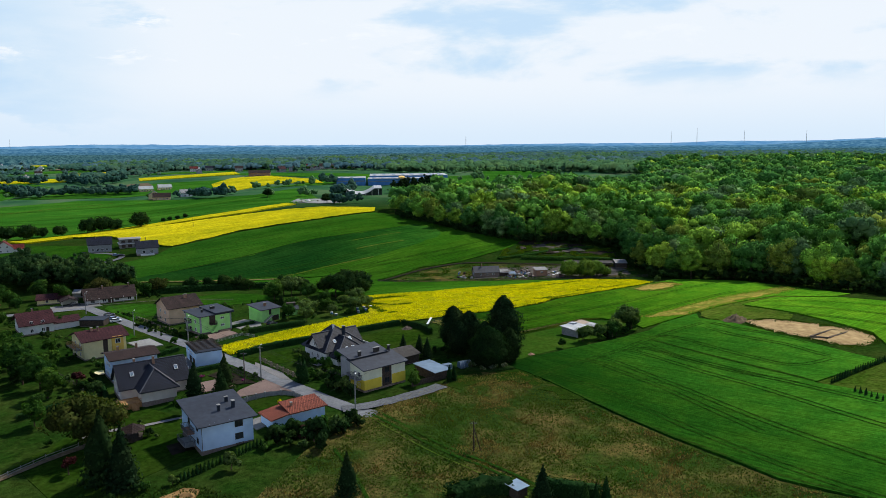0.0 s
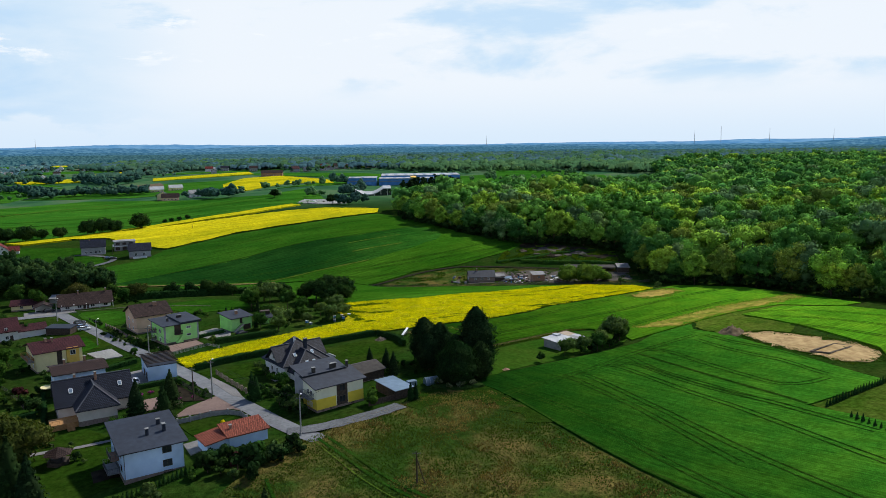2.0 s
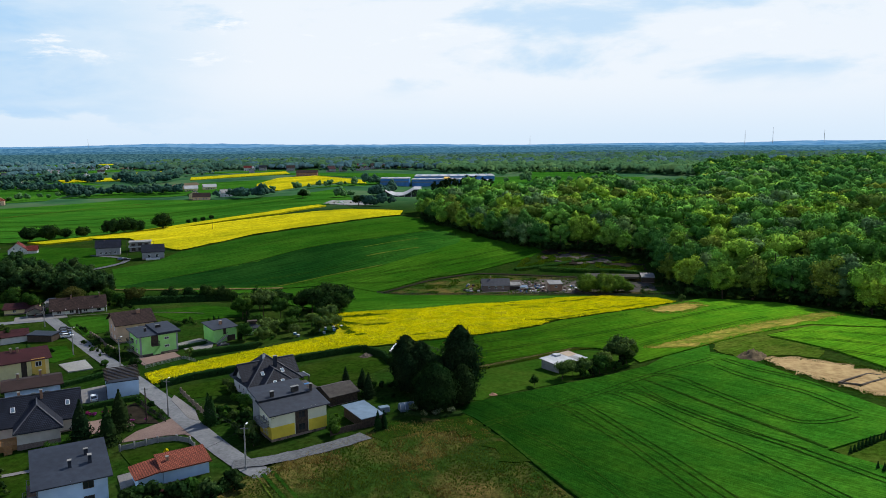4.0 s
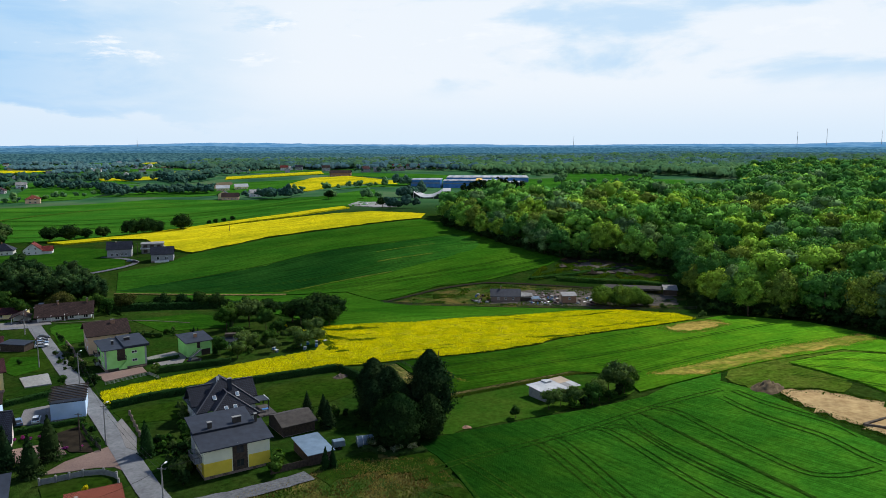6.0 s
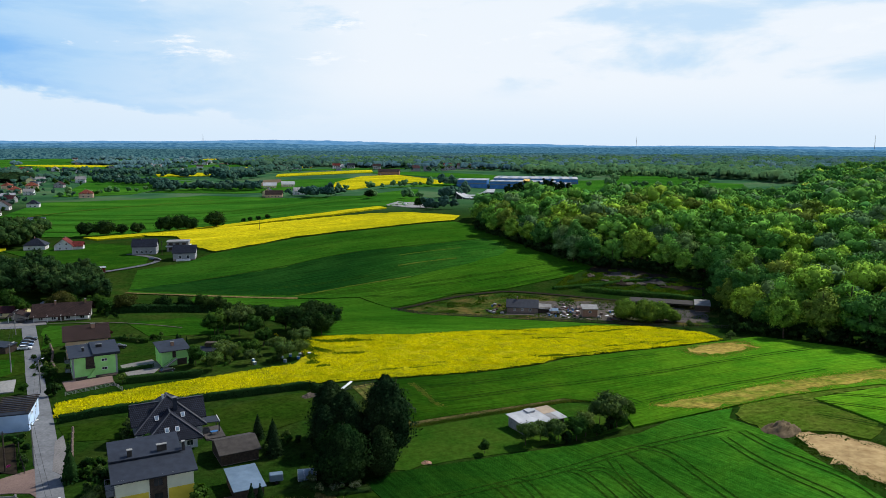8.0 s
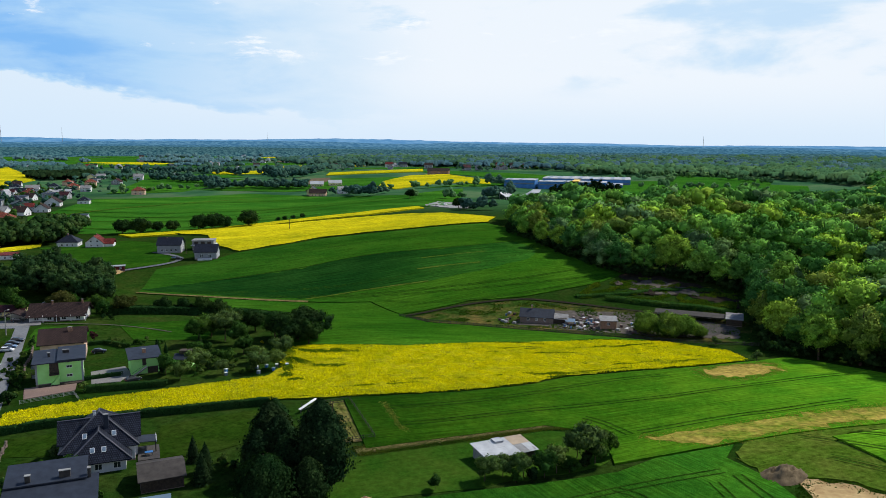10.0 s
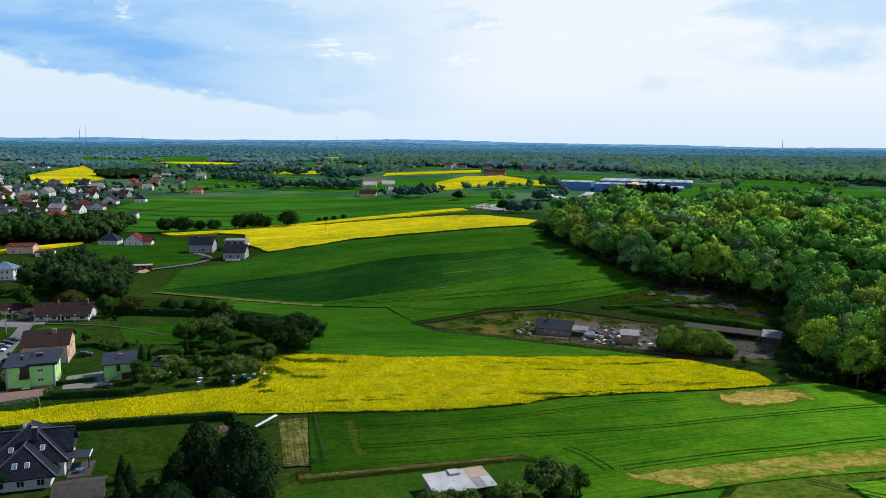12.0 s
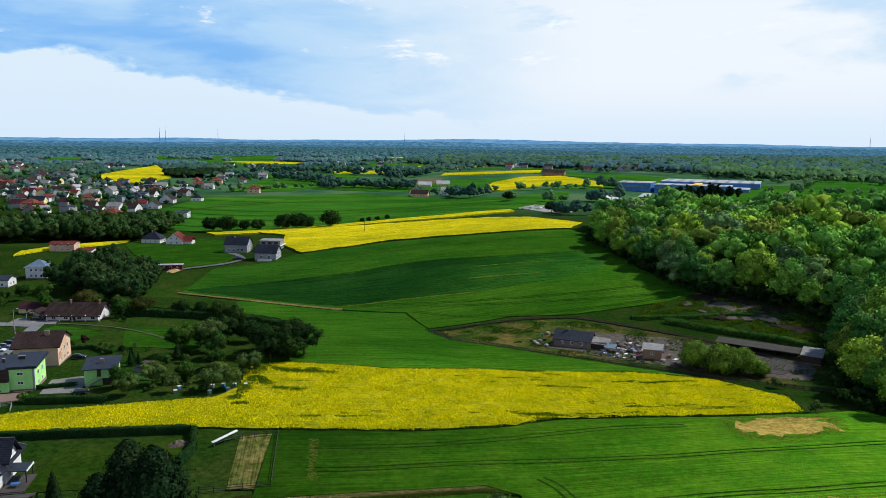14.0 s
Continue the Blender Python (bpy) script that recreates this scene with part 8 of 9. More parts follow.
heap(79, 443, 6.5, 1.6, M_RUBBER, "black heap of old tyres", 4)
heap(19, 208, 1.1, 0.5, M_BRICK, "small reddish heap of rubble", 5)
heap(-19.6, 238.4, 2.2, 0.8, M_RUBBLE, "low stone rockery on the lawn", 6)
heap(-214, 410, 4.0, 1.2, M_SAND, "heap of building sand", 7)

# farmyard clutter, each a thing
rng = np.random.default_rng(91)
JUNK = []
for nm, mm, sz, lb, ct in (("crate", M_WOOD, (1.2, 1.0, 0.8), "weathered wooden crate in the yard", "crate"), ("barrel", M_BLUESHEET, None, "blue plastic barrel in the yard", "barrel"), ("pallet", M_TILE_RED, (1.2, 0.8, 0.15), "red-painted pallet lying in the yard", "pallet"),
                           ("metal_sheet", M_FRAME, (2.2, 1.2, 0.06), "loose pale metal sheet on the ground", "sheet"), ("tarp_pile", M_CONCRETE, (1.8, 1.3, 0.7), "pile covered with a brown tarpaulin", "pile"), ("block_stack", M_SOCLE, (1.6, 1.0, 1.0), "stack of brown-grey building blocks", "stack")):
    ob = tagged(new(nm), lb, ct)
    if sz:
        part("body", box(-sz[0] / 2, sz[0] / 2, -sz[1] / 2, sz[1] / 2, 0, sz[2], None, min(sz) * 0.12), mm, ob)
        part("top", box(-sz[0] / 2.3, sz[0] / 2.3, -sz[1] / 2.3, sz[1] / 2.3, sz[2], sz[2] + 0.05), mm, ob)
    else:
        part("body", cylinder(0.32, 0, 0.95, 14), mm, ob)
        part("lid", cylinder(0.34, 0.95, 1.0, 14), M_METAL, ob)
    JUNK.append(ob)
places = np.concatenate([scatter([(31, 378), (44, 377), (44, 396), (34, 402), (30, 394)], 54, 92), scatter([(53, 377), (62, 378), (62, 390), (54, 398), (46, 398)], 22, 93), scatter([(2, 384), (12, 378), (12, 398), (4, 398)], 12, 94)])
for i, (px, py) in enumerate(places):
    ob = JUNK[i % 6] if i < 6 else copy_thing(JUNK[int(rng.integers(6))], Matrix())
    ob.matrix_basis = pose(float(px), float(py), land(float(px), float(py)) + 0.22, 0, 0, float(rng.uniform(0, 360)))


def pole(x, y, h, label, lamp=False, material=None, arms=0, braced=False):
    ob = tagged(new("utility_pole"), label, "pole")
    ob.matrix_basis = Matrix.Translation((x, y, land(x, y)))
    m = material or M_CONCRETE
    part("shaft", cylinder(0.2, -0.5, h, 10, 0.11), m, ob)
    for a in range(arms):
        part("crossarm", box(-0.8, 0.8, -0.06, 0.06, h - 0.4 - a * 0.5, h - 0.28 - a * 0.5), M_METAL, ob)
    if lamp:
        ar = part("lamp_arm", box(-0.04, 0.04, 0, 1.4, h + 0.15, h + 0.22), M_METAL, ob)
        part("lamp_head", box(-0.16, 0.16, 1.1, 1.9, h + 0.1, h + 0.24, None, 0.03), M_FRAME, ar)
    if braced:
        part("brace", solid([(-0.1, 0, h * 0.8), (0.1, 0, h * 0.8), (1.7, 0, -0.3), (1.5, 0, -0.3), (-0.1, 0.15, h * 0.8), (0.1, 0.15, h * 0.8), (1.7, 0.15, -0.3), (1.5, 0.15, -0.3)], [(0, 1, 2, 3), (7, 6, 5, 4), (0, 4, 5, 1), (1, 5, 6, 2), (2, 6, 7, 3), (3, 7, 4, 0)]), m, ob)
    return ob


POLES = [(-29.6, 159.2, 9.0), (-58.4, 187.6, 9.0), (-91.0, 227.0, 9.0), (-115, 243, 8.6), (-150, 283, 8.6)]
for i, (px, py, h) in enumerate(POLES):
    pole(px, py, h, "grey concrete street lamp pole with wires", True, arms=1)
pole(-2.9, 134.8, 6.5, "braced wooden pole in the meadow", False, M_WOOD, 1, True)
pole(-62, 184, 8.5, "dark wooden utility pole by the lane", False, M_WOOD, 1)
for px, py in ((-196, 566), (-196.5, 470), (-214, 470)):
    pole(px, py, 9, "thin wooden utility pole by the field", False, M_WOOD, 1)


def wire(a, b, sag=0.9, name="cable", label="thin dark overhead cable between poles"):
    cu = bpy.data.curves.new(name, "CURVE")
    cu.dimensions, cu.bevel_depth, cu.bevel_resolution = "3D", 0.022, 1
    sp = cu.splines.new("POLY")
    sp.points.add(12)
    for i in range(13):
        t = i / 12
        q = Vector(a).lerp(Vector(b), t) - Vector((0, 0, sag * 4 * t * (1 - t)))
        sp.points[i].co = (*q, 1)
    cu.materials.append(M_RUBBER)
    return tagged(new(name, cu), label, "cable", "cables along the lane")


for (xa, ya, ha), (xb, yb, hb) in zip(POLES, POLES[1:]):
    for off in (-0.6, 0.6):
        wire((xa + off, ya, land(xa, ya) + ha - 0.25), (xb + off, yb, land(xb, yb) + hb - 0.25))
wire((-29.6, 159.2, land(-29.6, 159.2) + 8.7), (-26, 176, land(-26, 176) + 6.0), 0.5, label="thin dark cable to the yellow house")
wire((-29.6, 159.2, land(-29.6, 159.2) + 8.7), (-42, 156, land(-42, 156) + 4.0), 0.5, label="thin dark cable to the garage")


def car(x, y, turn, paint, label, z=0.16):
    """A hatchback: lofted body, cabin with windows, lamps and four wheels."""
    ob = thing("car", x, y, turn, label, "car", dz=z)
    prof = [(-2.1, 0.35), (-2.1, 0.8), (-1.95, 0.95), (-1.0, 0.98), (1.0, 0.98), (1.9, 0.85), (2.1, 0.7), (2.1, 0.35)]
    k = len(prof)
    v = [(px, -0.86, pz) for px, pz in prof] + [(px, 0.86, pz) for px, pz in prof]
    part("body", solid(v, [tuple(range(k)), tuple(range(2 * k - 1, k - 1, -1))] + [(i, (i + 1) % k, k + (i + 1) % k, k + i) for i in range(k)]), paint, ob)
    c = [(-1.85, 0.72, 0.96), (-1.35, 0.6, 1.45), (0.35, 0.6, 1.47), (1.05, 0.72, 0.98)]
    v = [(a, -w, z2) for a, w, z2 in c] + [(a, w, z2) for a, w, z2 in c]
    cab = part("cabin_glazing", solid(v, [(0, 1, 2, 3), (7, 6, 5, 4), (0, 4, 5, 1), (2, 6, 7, 3), (0, 3, 7, 4), (1, 5, 6, 2)]), M_GLASS, ob)
    part("roof_panel", box(-1.3, 0.3, -0.58, 0.58, 1.46, 1.5, None, 0.015), paint, cab)
    for px in (-1.3, 1.3):
        for py in (-0.8, 0.8):
            wh = part("wheel", cylinder(0.32, -0.1, 0.1, 16), M_RUBBER, ob)
            wh.matrix_basis = pose(px, py, 0.32, 90, 0, 0)
            part("rim", cylinder(0.19, -0.11, 0.11, 10), M_TIN, wh)
    for py in (-0.6, 0.6):
        part("headlight", box(2.04, 2.12, py - 0.17, py + 0.17, 0.62, 0.76), M_FRAME, ob)
        part("tail_light", box(-2.12, -2.04, py - 0.15, py + 0.15, 0.7, 0.88), M_CARRED, ob)
    return ob


car(-83.0, 198.4, 120, M_CARWHITE, "white hatchback parked by the garage")
car(-86.4, 196.6, 130, M_CARBLUE, "blue hatchback parked by the garage")
car(-131, 266, 30, M_CARWHITE, "white estate car parked beside the lane")
car(-133.5, 269.5, 30, M_CARBLUE, "blue car parked beside the lane")
car(-136, 273, 30, M_CARDARK, "dark car parked beside the lane")
car(-138, 276.5, 30, M_CARDARK, "black car parked beside the lane")
car(-100, 272, 40, M_CARDARK, "dark car parked by the peach house")
car(-68.5, 250, 60, M_CARDARK, "dark motorcar parked in the paved yard")
car(-209, 453, 20, M_CARBLUE, "blue car parked by the new houses", 0.5)
car(-205, 451, 20, M_CARDARK, "dark car parked by the new houses", 0.5)
car(-162, 299, 40, M_CARDARK, "black car standing before the carport", 0.3)

# solar trough beside the vegetable plot
s = thing("panel_rack", -12.6, 241.2, 77, "slim white-edged panel on a dark sloping rack", "rack")
part("panel", slab([(0, -0.25, 1.0), (6.2, -0.25, 1.9), (6.2, 0.45, 2.0), (0, 0.45, 1.1)], [(0, 1, 2, 3)], 0.08), M_FRAME, s)
for i in range(3):
    part("leg", box(0.4 + i * 2.6, 0.5 + i * 2.6, 0.0, 0.1, -0.2, 1.0 + 0.37 * i), M_METAL, s)
part("rail", box(0.4, 5.7, 0.1, 0.16, 0.5, 0.58), M_METAL, s)
s = thing("garden_table", -106, 196, 10, "round pale garden parasol base slab", "table")
part("top", cylinder(2.0, 0.55, 0.65, 20), M_WALL_CREAM, s)
part("leg", cylinder(0.15, -0.2, 0.55, 10), M_CONCRETE, s)
for i, (px, py) in enumerate(((-42, 270), (-40, 272), (-37.5, 273.5), (-35, 275), (-47, 262), (-49, 265), (-39, 266), (-36.5, 270))):
    bh = thing("beehive", px, py, 15 * i, "small blue and white wooden beehive", "beehive", "beehives in the orchard")
    part("box", box(-0.4, 0.4, -0.4, 0.4, 0.1, 0.85), M_BLUESHEET if i % 2 else M_TIN, bh)
    part("lid", box(-0.46, 0.46, -0.46, 0.46, 0.85, 0.95), M_FRAME, bh)

# ---- loose growth: flower heads and grass tufts ----


def tufts(name, points, base, size, rise, material, label, category, seed, blades=3):
    """Small upright triangles standing on the ground or crop."""
    rng = np.random.default_rng(seed)
    n = len(points) * blades
    p = np.repeat(points, blades, 0) + rng.normal(0, size * 0.6, (n, 2))
    z = heights(p[:, 0], p[:, 1]) + base
    a = rng.uniform(0, 2 * np.pi, n)
    w = size * rng.uniform(0.6, 1.3, n)
    h = rise * rng.uniform(0.5, 1.4, n)
    lean = rng.normal(0, 0.35, (n, 2)) * rise
    c, s = np.cos(a) * w, np.sin(a) * w
    v = np.stack([np.column_stack([p[:, 0] - c, p[:, 1] - s, z]), np.column_stack([p[:, 0] + c, p[:, 1] + s, z]), np.column_stack([p[:, 0] + lean[:, 0], p[:, 1] + lean[:, 1], z + h])], 1).reshape(-1, 3)
    return tagged(new(name, mesh_of(name, v, np.arange(n * 3).reshape(-1, 3), material)), label, category, kind="stuff")


M_STRAW = leaf("straw_blades", (0.17, 0.125, 0.055), (0.3, 0.225, 0.105), (0.21, 0.13, 0.055), size=0.06, glow=0.3)
M_RUST = leaf("rusty_blades", (0.085, 0.056, 0.024), (0.155, 0.100, 0.045), (0.110, 0.085, 0.030), size=0.06, glow=0.3)
M_BLADE = leaf("grass_blades", (0.030, 0.060, 0.012), (0.055, 0.090, 0.018), (0.08, 0.09, 0.025), size=0.06, glow=0.3)
M_SPROUT = leaf("rapeseed_leaves", (0.055, 0.110, 0.008), (0.120, 0.180, 0.012), (0.20, 0.22, 0.012), size=0.15, glow=0.2)
M_WEED = leaf("weed_leaves", (0.024, 0.062, 0.008), (0.052, 0.100, 0.012), (0.085, 0.115, 0.016), size=0.15, glow=0.25)
M_RAPEHEAD = leaf("rapeseed_heads", (0.678, 0.565, 0.007), (0.881, 0.746, 0.011), (0.520, 0.497, 0.011), size=0.15, glow=0.3)
MEADOW = [(-26, 160), (-9, 178), (-7, 185)] + [(x - 1, y - 1) for x, y in BARLEY_EDGE[1:]] + [(75, 99), (60, 85), (-35, 95), (-44, 118), (-36, 145)]
spots_m = scatter(MEADOW, 70000, 95)
patch = np.array([noise.noise(Vector((x * 0.075, y * 0.075, 0.3))) + 0.6 * noise.noise(Vector((x * 0.24, y * 0.24, 2.1))) for x, y in spots_m]) + np.random.default_rng(96).normal(0, 0.14, len(spots_m))
tufts("dry_grass", spots_m[patch > 0.40], 0.12, 0.11, 0.42, M_STRAW, "dry straw-coloured grass tufts", "grass", 96)
tufts("rusty_grass", spots_m[(patch > 0.24) & (patch <= 0.40)], 0.12, 0.11, 0.40, M_RUST, "rust-brown dry dock and grass tufts", "grass", 111)
tufts("long_grass", spots_m[patch <= 0.24][::2], 0.12, 0.13, 0.32, M_BLADE, "long green meadow grass", "grass", 97)
heads = scatter(RAPE, 78000, 98)
along_row, across = heads @ (0.80, 0.60), heads @ (-0.60, 0.80)
gap = np.array([noise.noise(Vector((a * 0.035, b * 0.30, 0.7))) + 0.6 * noise.noise(Vector((a * 0.12, b * 0.9, 3.1))) for a, b in zip(along_row, across)])
bare = gap > 0.60 - 0.16 * np.clip((along_row - 190) / 110, 0, 1)
for weedy, wide in (([(-30.5, 266), (-34, 274), (-38, 281), (-43, 290)], 1.7), ([(-37, 282), (-28, 277), (-20, 280)], 1.3), ([(-44, 292), (-34, 291), (-22, 296)], 1.2)):
    near = np.min(np.linalg.norm(heads[:, None] - along(weedy, 0.8, False)[None], axis=2), axis=1)
    bare |= near < wide * (0.55 + 0.9 * np.random.default_rng(5).uniform(size=len(heads))) + gap
tufts("rapeseed_leaves", heads[bare], 0.42, 0.30, 0.34, M_SPROUT, "green leafy gaps in the rapeseed rows", "crop", 105, 3)
heads = heads[~bare]
tufts("rapeseed_flowers", heads, 0.38, 0.17, 0.42, M_RAPEHEAD, "yellow rapeseed flower heads", "crop", 99, 2)
M_PALESTRAW = leaf("pale_straw", (0.24, 0.20, 0.045), (0.36, 0.28, 0.08), (0.16, 0.17, 0.03), size=0.2, glow=0.2)
for loop, many, wide in (([(79.7, 320), (87, 327), (103, 339), (104, 328), (94, 312.5), (86, 311)], 0.05, 1.5), ([(67, 254.5), (80, 261.5), (112, 285), (146, 311), (149, 305), (125, 284.5), (98, 264), (81, 252)], 0.09, 1.2)):
    rim = along(loop, many)
    rim = rim + np.random.default_rng(6).normal(0, wide, rim.shape)
    tufts("dry_grass", rim, 0.45, 0.22, 0.10, M_PALESTRAW, "pale straw-coloured grass tufts in the wheat", "grass", 104, 2)
streak = along([(3.4, 255.4), (9.6, 247.0), (11.8, 243.2), (15.6, 240.2)], 0.06, False)
tufts("dry_grass", streak + np.random.default_rng(8).normal(0, 0.5, streak.shape), 0.45, 0.16, 0.10, M_PALESTRAW, "pale straw-coloured grass tufts in the wheat", "grass", 112, 2)
rim = along([(9, 226), (26, 240.5), (44, 256), (52, 259)], 0.012, False)
for off, wide in ((1.5, 0.45), (-1.5, 0.5), (0.0, 0.35)):
    tufts("weeds", (rim + np.array([-0.66, 0.75]) * off + np.random.default_rng(9).normal(0, wide, rim.shape))[::1 if off else 4], 0.25, 0.16, 0.2, M_BLADE, "green grass tufts along the bare farm track", "grass", 113, 2)
rim = along([(97, 237), (104, 238), (118, 229), (129, 216), (124, 206), (114, 202.5), (106, 214), (97, 229)], 0.02)
rim = rim + np.random.default_rng(7).normal(0, 1.0, rim.shape)
tufts("weeds", rim[::2], 0.02, 0.2, 0.2, M_WEED, "green weeds growing over the sand's edge", "grass", 106, 2)
foot = [(107.8, 213.7), (112.5, 211.8), (123.1, 219.0), (118.4, 221.2), (107.8, 213.7)]
slab_ob = tagged(new("foundation"), "brown earth-stained foundation strips laid in the sand", "foundation")
slab_ob.matrix_basis = Matrix.Translation((107.8, 213.7, land(112, 215)))
for (ax, ay), (bx, by) in zip(foot, foot[1:]):
    strip = part("footing", box(0, math.hypot(bx - ax, by - ay), -0.3, 0.3, -0.6, 0.4, None, 0.03), M_RUBBLE, slab_ob)
    strip.matrix_basis = pose(ax - 107.8, ay - 213.7, 0, 0, 0, math.degrees(math.atan2(by - ay, bx - ax)))
yard_weeds = scatter([(28, 424), (52, 432), (66, 424), (98, 412), (101, 442), (82, 454), (58, 464), (36, 452)], 9000, 107)
clumped = np.array([noise.noise(Vector((x * 0.16, y * 0.16, 5.0))) for x, y in yard_weeds]) > 0.0
tufts("weeds", yard_weeds[clumped], 0.2, 0.32, 0.6, M_WEED, "tall green weeds over the storage ground", "grass", 108)
yard_weeds = scatter([(-36, 378), (18, 372), (100, 377), (104, 402), (97, 413), (51, 411), (6, 418), (-18, 404)], 9000, 109)
clumped = np.array([noise.noise(Vector((x * 0.12, y * 0.12, 8.0))) for x, y in yard_weeds]) > 0.12
tufts("weeds", yard_weeds[clumped], 0.15, 0.28, 0.35, M_WEED, "green weeds in the farmyard", "grass", 110)
tufts("weeds", scatter([(-100, 120), (-60, 128), (-44, 118), (-30, 95), (-110, 95)], 6000, 100), 0.0, 0.16, 0.4, M_BLADE, "rough green grass tufts", "grass", 101)

s = thing("garden_hut", 3.6, 113.6, 40, "small dark hut with pale metal roof", "hut")
part("wall", box(0, 2.6, 0, 2.6, -0.4, 2.1), M_WOOD, s)
part("roof", slab([(-0.3, -0.3, 2.15), (2.9, -0.3, 2.15), (2.9, 2.9, 2.4), (-0.3, 2.9, 2.4)], [(0, 1, 2, 3)], 0.08), M_TIN, s)
door(s, "S", 1.3, 2.6, 2.6, 0.8, 1.9, 0.0)
hedge([(-8, 114), (-2, 117.5), (2.6, 117)], 4.0, 2.6, "dark shrubs beside the small hut", seed=22, material=M_LEAF_DARK, clump=0.3, dens=7)
hedge([(8, 117), (13, 115), (18, 113.5)], 2.2, 3.0, "dark conifer hedge beside the small hut", seed=23, clump=0.25, dens=8)
# shrubs along gardens and fences
rng = np.random.default_rng(301)
extra = []
for line in (((-100, 181), (-112, 190), (-126, 203), (-140, 216)), ((-104, 196), (-112, 206)), ((-74, 150), (-84, 160), (-92, 166)), ((-48, 190), (-42, 187), (-37, 178)), ((-108, 262), (-114, 270), (-118, 280)), ((-100, 250), (-104, 244)), ((-150, 248), (-142, 244), (-134, 236)),
             ((-44, 197), (-49, 207), (-54, 212)), ((-62, 190), (-66, 194), (-70, 195)), ((-175, 275), (-168, 268), (-160, 262)), ((-120, 150), (-112, 140), (-104, 128)), ((-58, 132), (-70, 124), (-84, 116)), ((-60, 276), (-66, 284), (-74, 292)), ((-130, 312), (-142, 318), (-154, 322))):
    q = along(line, 3.2, False)
    for x, y in q + rng.normal(0, 0.9, q.shape):
        extra.append((float(x), float(y), float(rng.uniform(0.5, 1.2))))
for plot, many, small, large in (([(-118, 263), (-108, 251), (-99, 244), (-96, 236), (-105, 240), (-122, 258)], 26, 0.4, 0.8), ([(-48, 190), (-40, 194), (-35, 186), (-30, 178), (-33, 172), (-42, 180)], 22, 0.5, 1.1), ([(-66, 266), (-44, 290), (-36, 276), (-44, 262), (-58, 256)], 26, 0.5, 1.1),
                                 ([(-20, 205), (-10, 201), (-4, 204), (-8, 212), (-16, 212)], 10, 0.5, 1.0), ([(-112, 284), (-92, 292), (-84, 284), (-98, 276)], 14, 0.5, 0.9), ([(-140, 225), (-128, 236), (-112, 222), (-124, 208)], 16, 0.4, 0.9), ([(-108, 172), (-96, 184), (-104, 196), (-120, 188)], 14, 0.5, 1.0),
                                 ([(-180, 270), (-166, 284), (-156, 276), (-168, 262)], 12, 0.5, 1.0), ([(-100, 150), (-92, 160), (-84, 156), (-90, 146)], 8, 0.4, 0.8)):
    for x, y in scatter(plot, many, 310 + many):
        extra.append((float(x), float(y), float(rng.uniform(small, large))))
copies(BUSH, extra, 302)
copies(ROUND, [(-133, 222, 0.9), (-138, 214, 1.1), (-146, 226, 1.0), (-154, 232, 1.1), (-143, 206, 0.9), (-150, 214, 1.0), (-118, 158, 0.8), (-128, 172, 0.9), (-136, 186, 0.9), (-164, 240, 1.0), (-176, 250, 1.1), (-98, 118, 0.9), (-110, 128, 0.8), (-182, 292, 1.0), (-172, 310, 1.2), (-186, 318, 1.2), (-200, 310, 1.2), (-206, 322, 1.2)], 303)

# low round shrubs in a row beside the lane
lane = along([(-92, 227), (-106, 242), (-122, 259.5), (-140, 279)], 3.1, False)
step_side = np.random.default_rng(302)
copies(BUSH, [(x + 0.72 * (4.6 + step_side.uniform(-0.4, 0.5)), y + 0.69 * 4.6, float(step_side.uniform(0.45, 0.75))) for x, y in lane if step_side.uniform() > 0.18], 303)

# ---- distance: hills and masts on the horizon ----


# Self-glowing backdrop colour with the distance haze put into it.
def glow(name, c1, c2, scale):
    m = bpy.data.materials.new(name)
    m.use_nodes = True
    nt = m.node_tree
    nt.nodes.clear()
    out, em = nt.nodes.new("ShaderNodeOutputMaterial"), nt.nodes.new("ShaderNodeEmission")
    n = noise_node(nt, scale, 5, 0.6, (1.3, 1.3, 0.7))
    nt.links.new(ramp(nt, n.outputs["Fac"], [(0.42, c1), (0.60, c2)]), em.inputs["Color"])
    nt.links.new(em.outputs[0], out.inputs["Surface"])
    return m


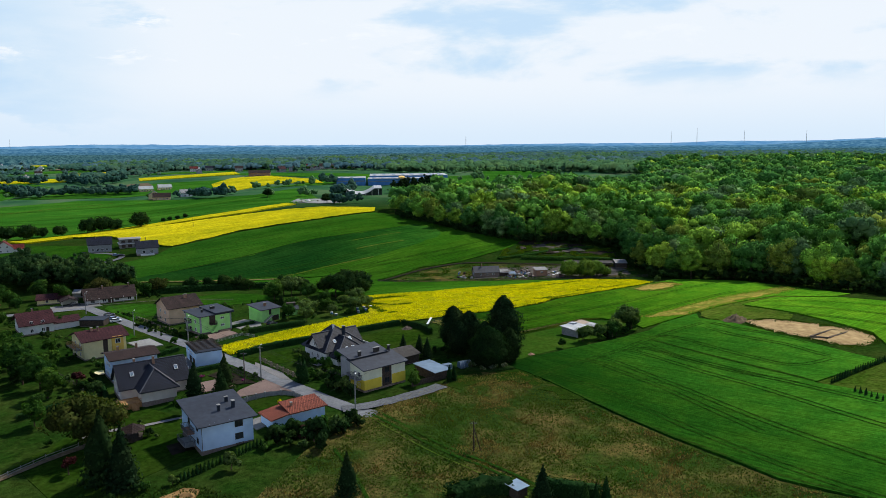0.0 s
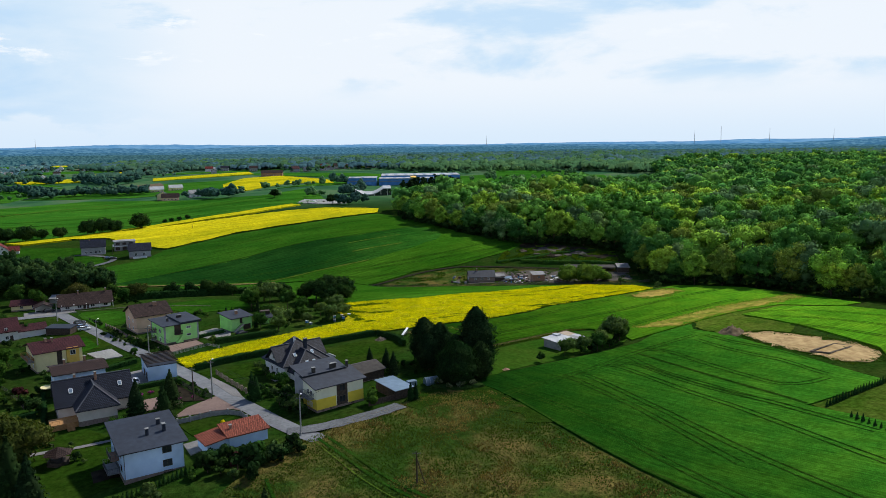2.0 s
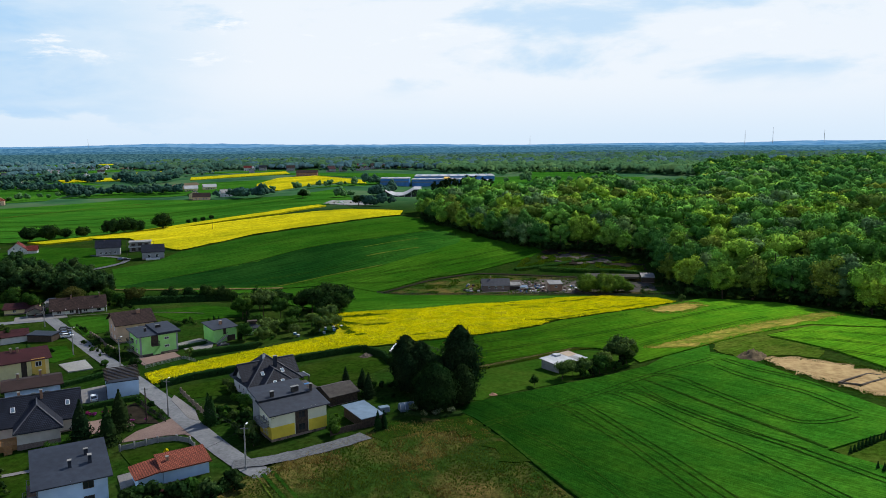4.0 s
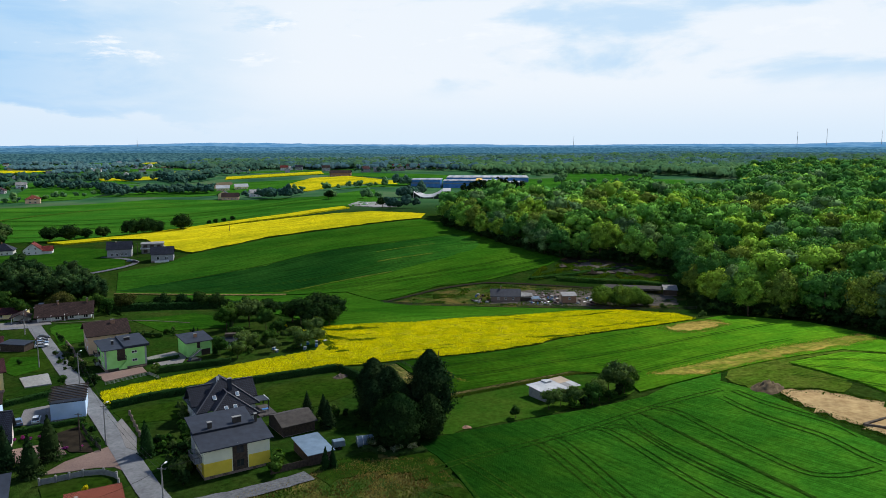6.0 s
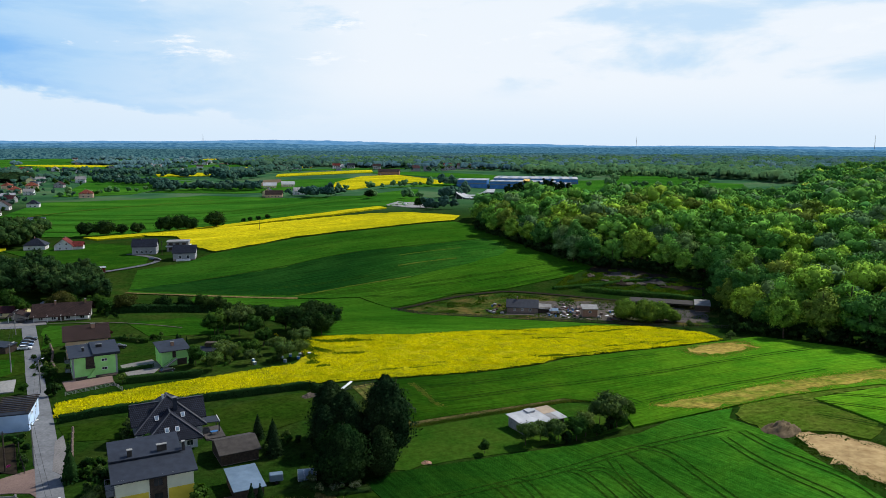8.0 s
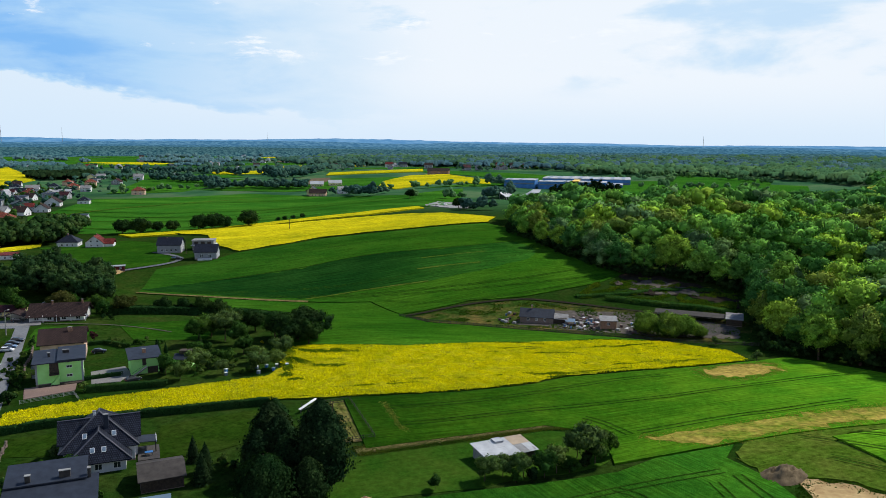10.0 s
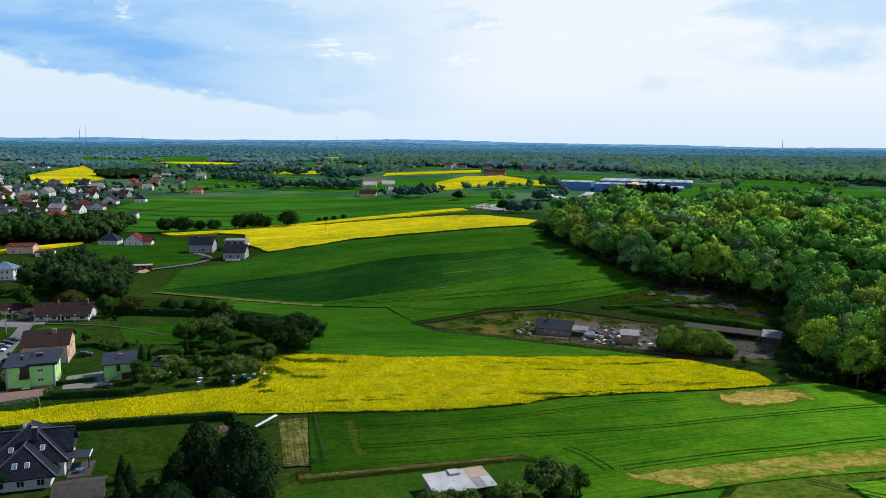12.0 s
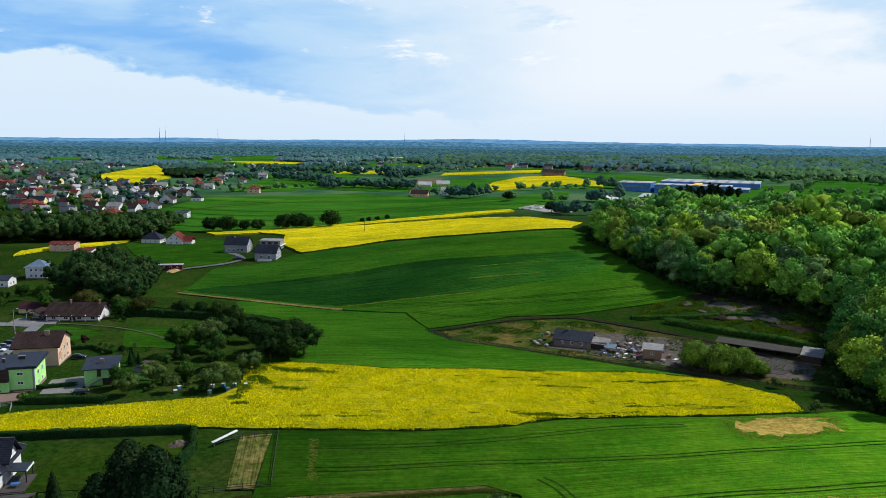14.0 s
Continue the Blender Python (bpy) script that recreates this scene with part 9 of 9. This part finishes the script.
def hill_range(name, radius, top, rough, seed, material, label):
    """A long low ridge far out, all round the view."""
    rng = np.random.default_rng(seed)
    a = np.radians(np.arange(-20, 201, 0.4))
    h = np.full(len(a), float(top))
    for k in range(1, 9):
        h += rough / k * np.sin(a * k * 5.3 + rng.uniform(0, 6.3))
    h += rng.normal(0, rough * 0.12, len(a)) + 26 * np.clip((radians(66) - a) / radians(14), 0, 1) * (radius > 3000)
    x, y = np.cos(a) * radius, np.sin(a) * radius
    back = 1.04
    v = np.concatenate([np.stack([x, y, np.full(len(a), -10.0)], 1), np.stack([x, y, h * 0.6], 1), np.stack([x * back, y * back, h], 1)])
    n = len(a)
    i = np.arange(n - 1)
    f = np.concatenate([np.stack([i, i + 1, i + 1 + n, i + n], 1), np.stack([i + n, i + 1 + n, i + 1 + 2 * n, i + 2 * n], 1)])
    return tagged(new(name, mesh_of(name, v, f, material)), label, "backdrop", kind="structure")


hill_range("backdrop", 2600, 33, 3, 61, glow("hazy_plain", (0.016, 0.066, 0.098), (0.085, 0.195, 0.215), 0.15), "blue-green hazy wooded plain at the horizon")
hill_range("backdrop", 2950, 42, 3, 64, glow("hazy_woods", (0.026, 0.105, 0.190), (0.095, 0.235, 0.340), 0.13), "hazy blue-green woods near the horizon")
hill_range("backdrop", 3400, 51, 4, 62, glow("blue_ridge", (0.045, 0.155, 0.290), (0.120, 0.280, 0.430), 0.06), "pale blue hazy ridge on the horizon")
hill_range("backdrop", 4300, 62, 6, 63, glow("far_ridge", (0.10, 0.28, 0.54), (0.17, 0.37, 0.62), 0.02), "faint far ridge in painted blue haze")
for az, r0, hh, w in ((70.2, 4400, 122, 2), (72.0, 4400, 104, 2), (67.0, 4400, 106, 2), (63, 4400, 100, 2), (119.3, 4300, 98, 1.6), (133, 4300, 110, 1.6), (136.6, 4300, 118, 2), (137, 4300, 118, 2), (87.3, 4400, 92, 2)):
    mx, my = math.cos(radians(az)) * r0, math.sin(radians(az)) * r0
    ob = tagged(new("mast"), "thin distant mast on the hazy horizon", "mast")
    ob.matrix_basis = Matrix.Translation((mx, my, land(mx, my)))
    part("shaft", cylinder(w * 0.7, 0, hh * 0.8, 8, w * 0.5), M_WALL_GREY, ob)
    part("tip", cylinder(w * 0.35, hh * 0.8, hh, 6, w * 0.2), M_WALL_GREY, ob)
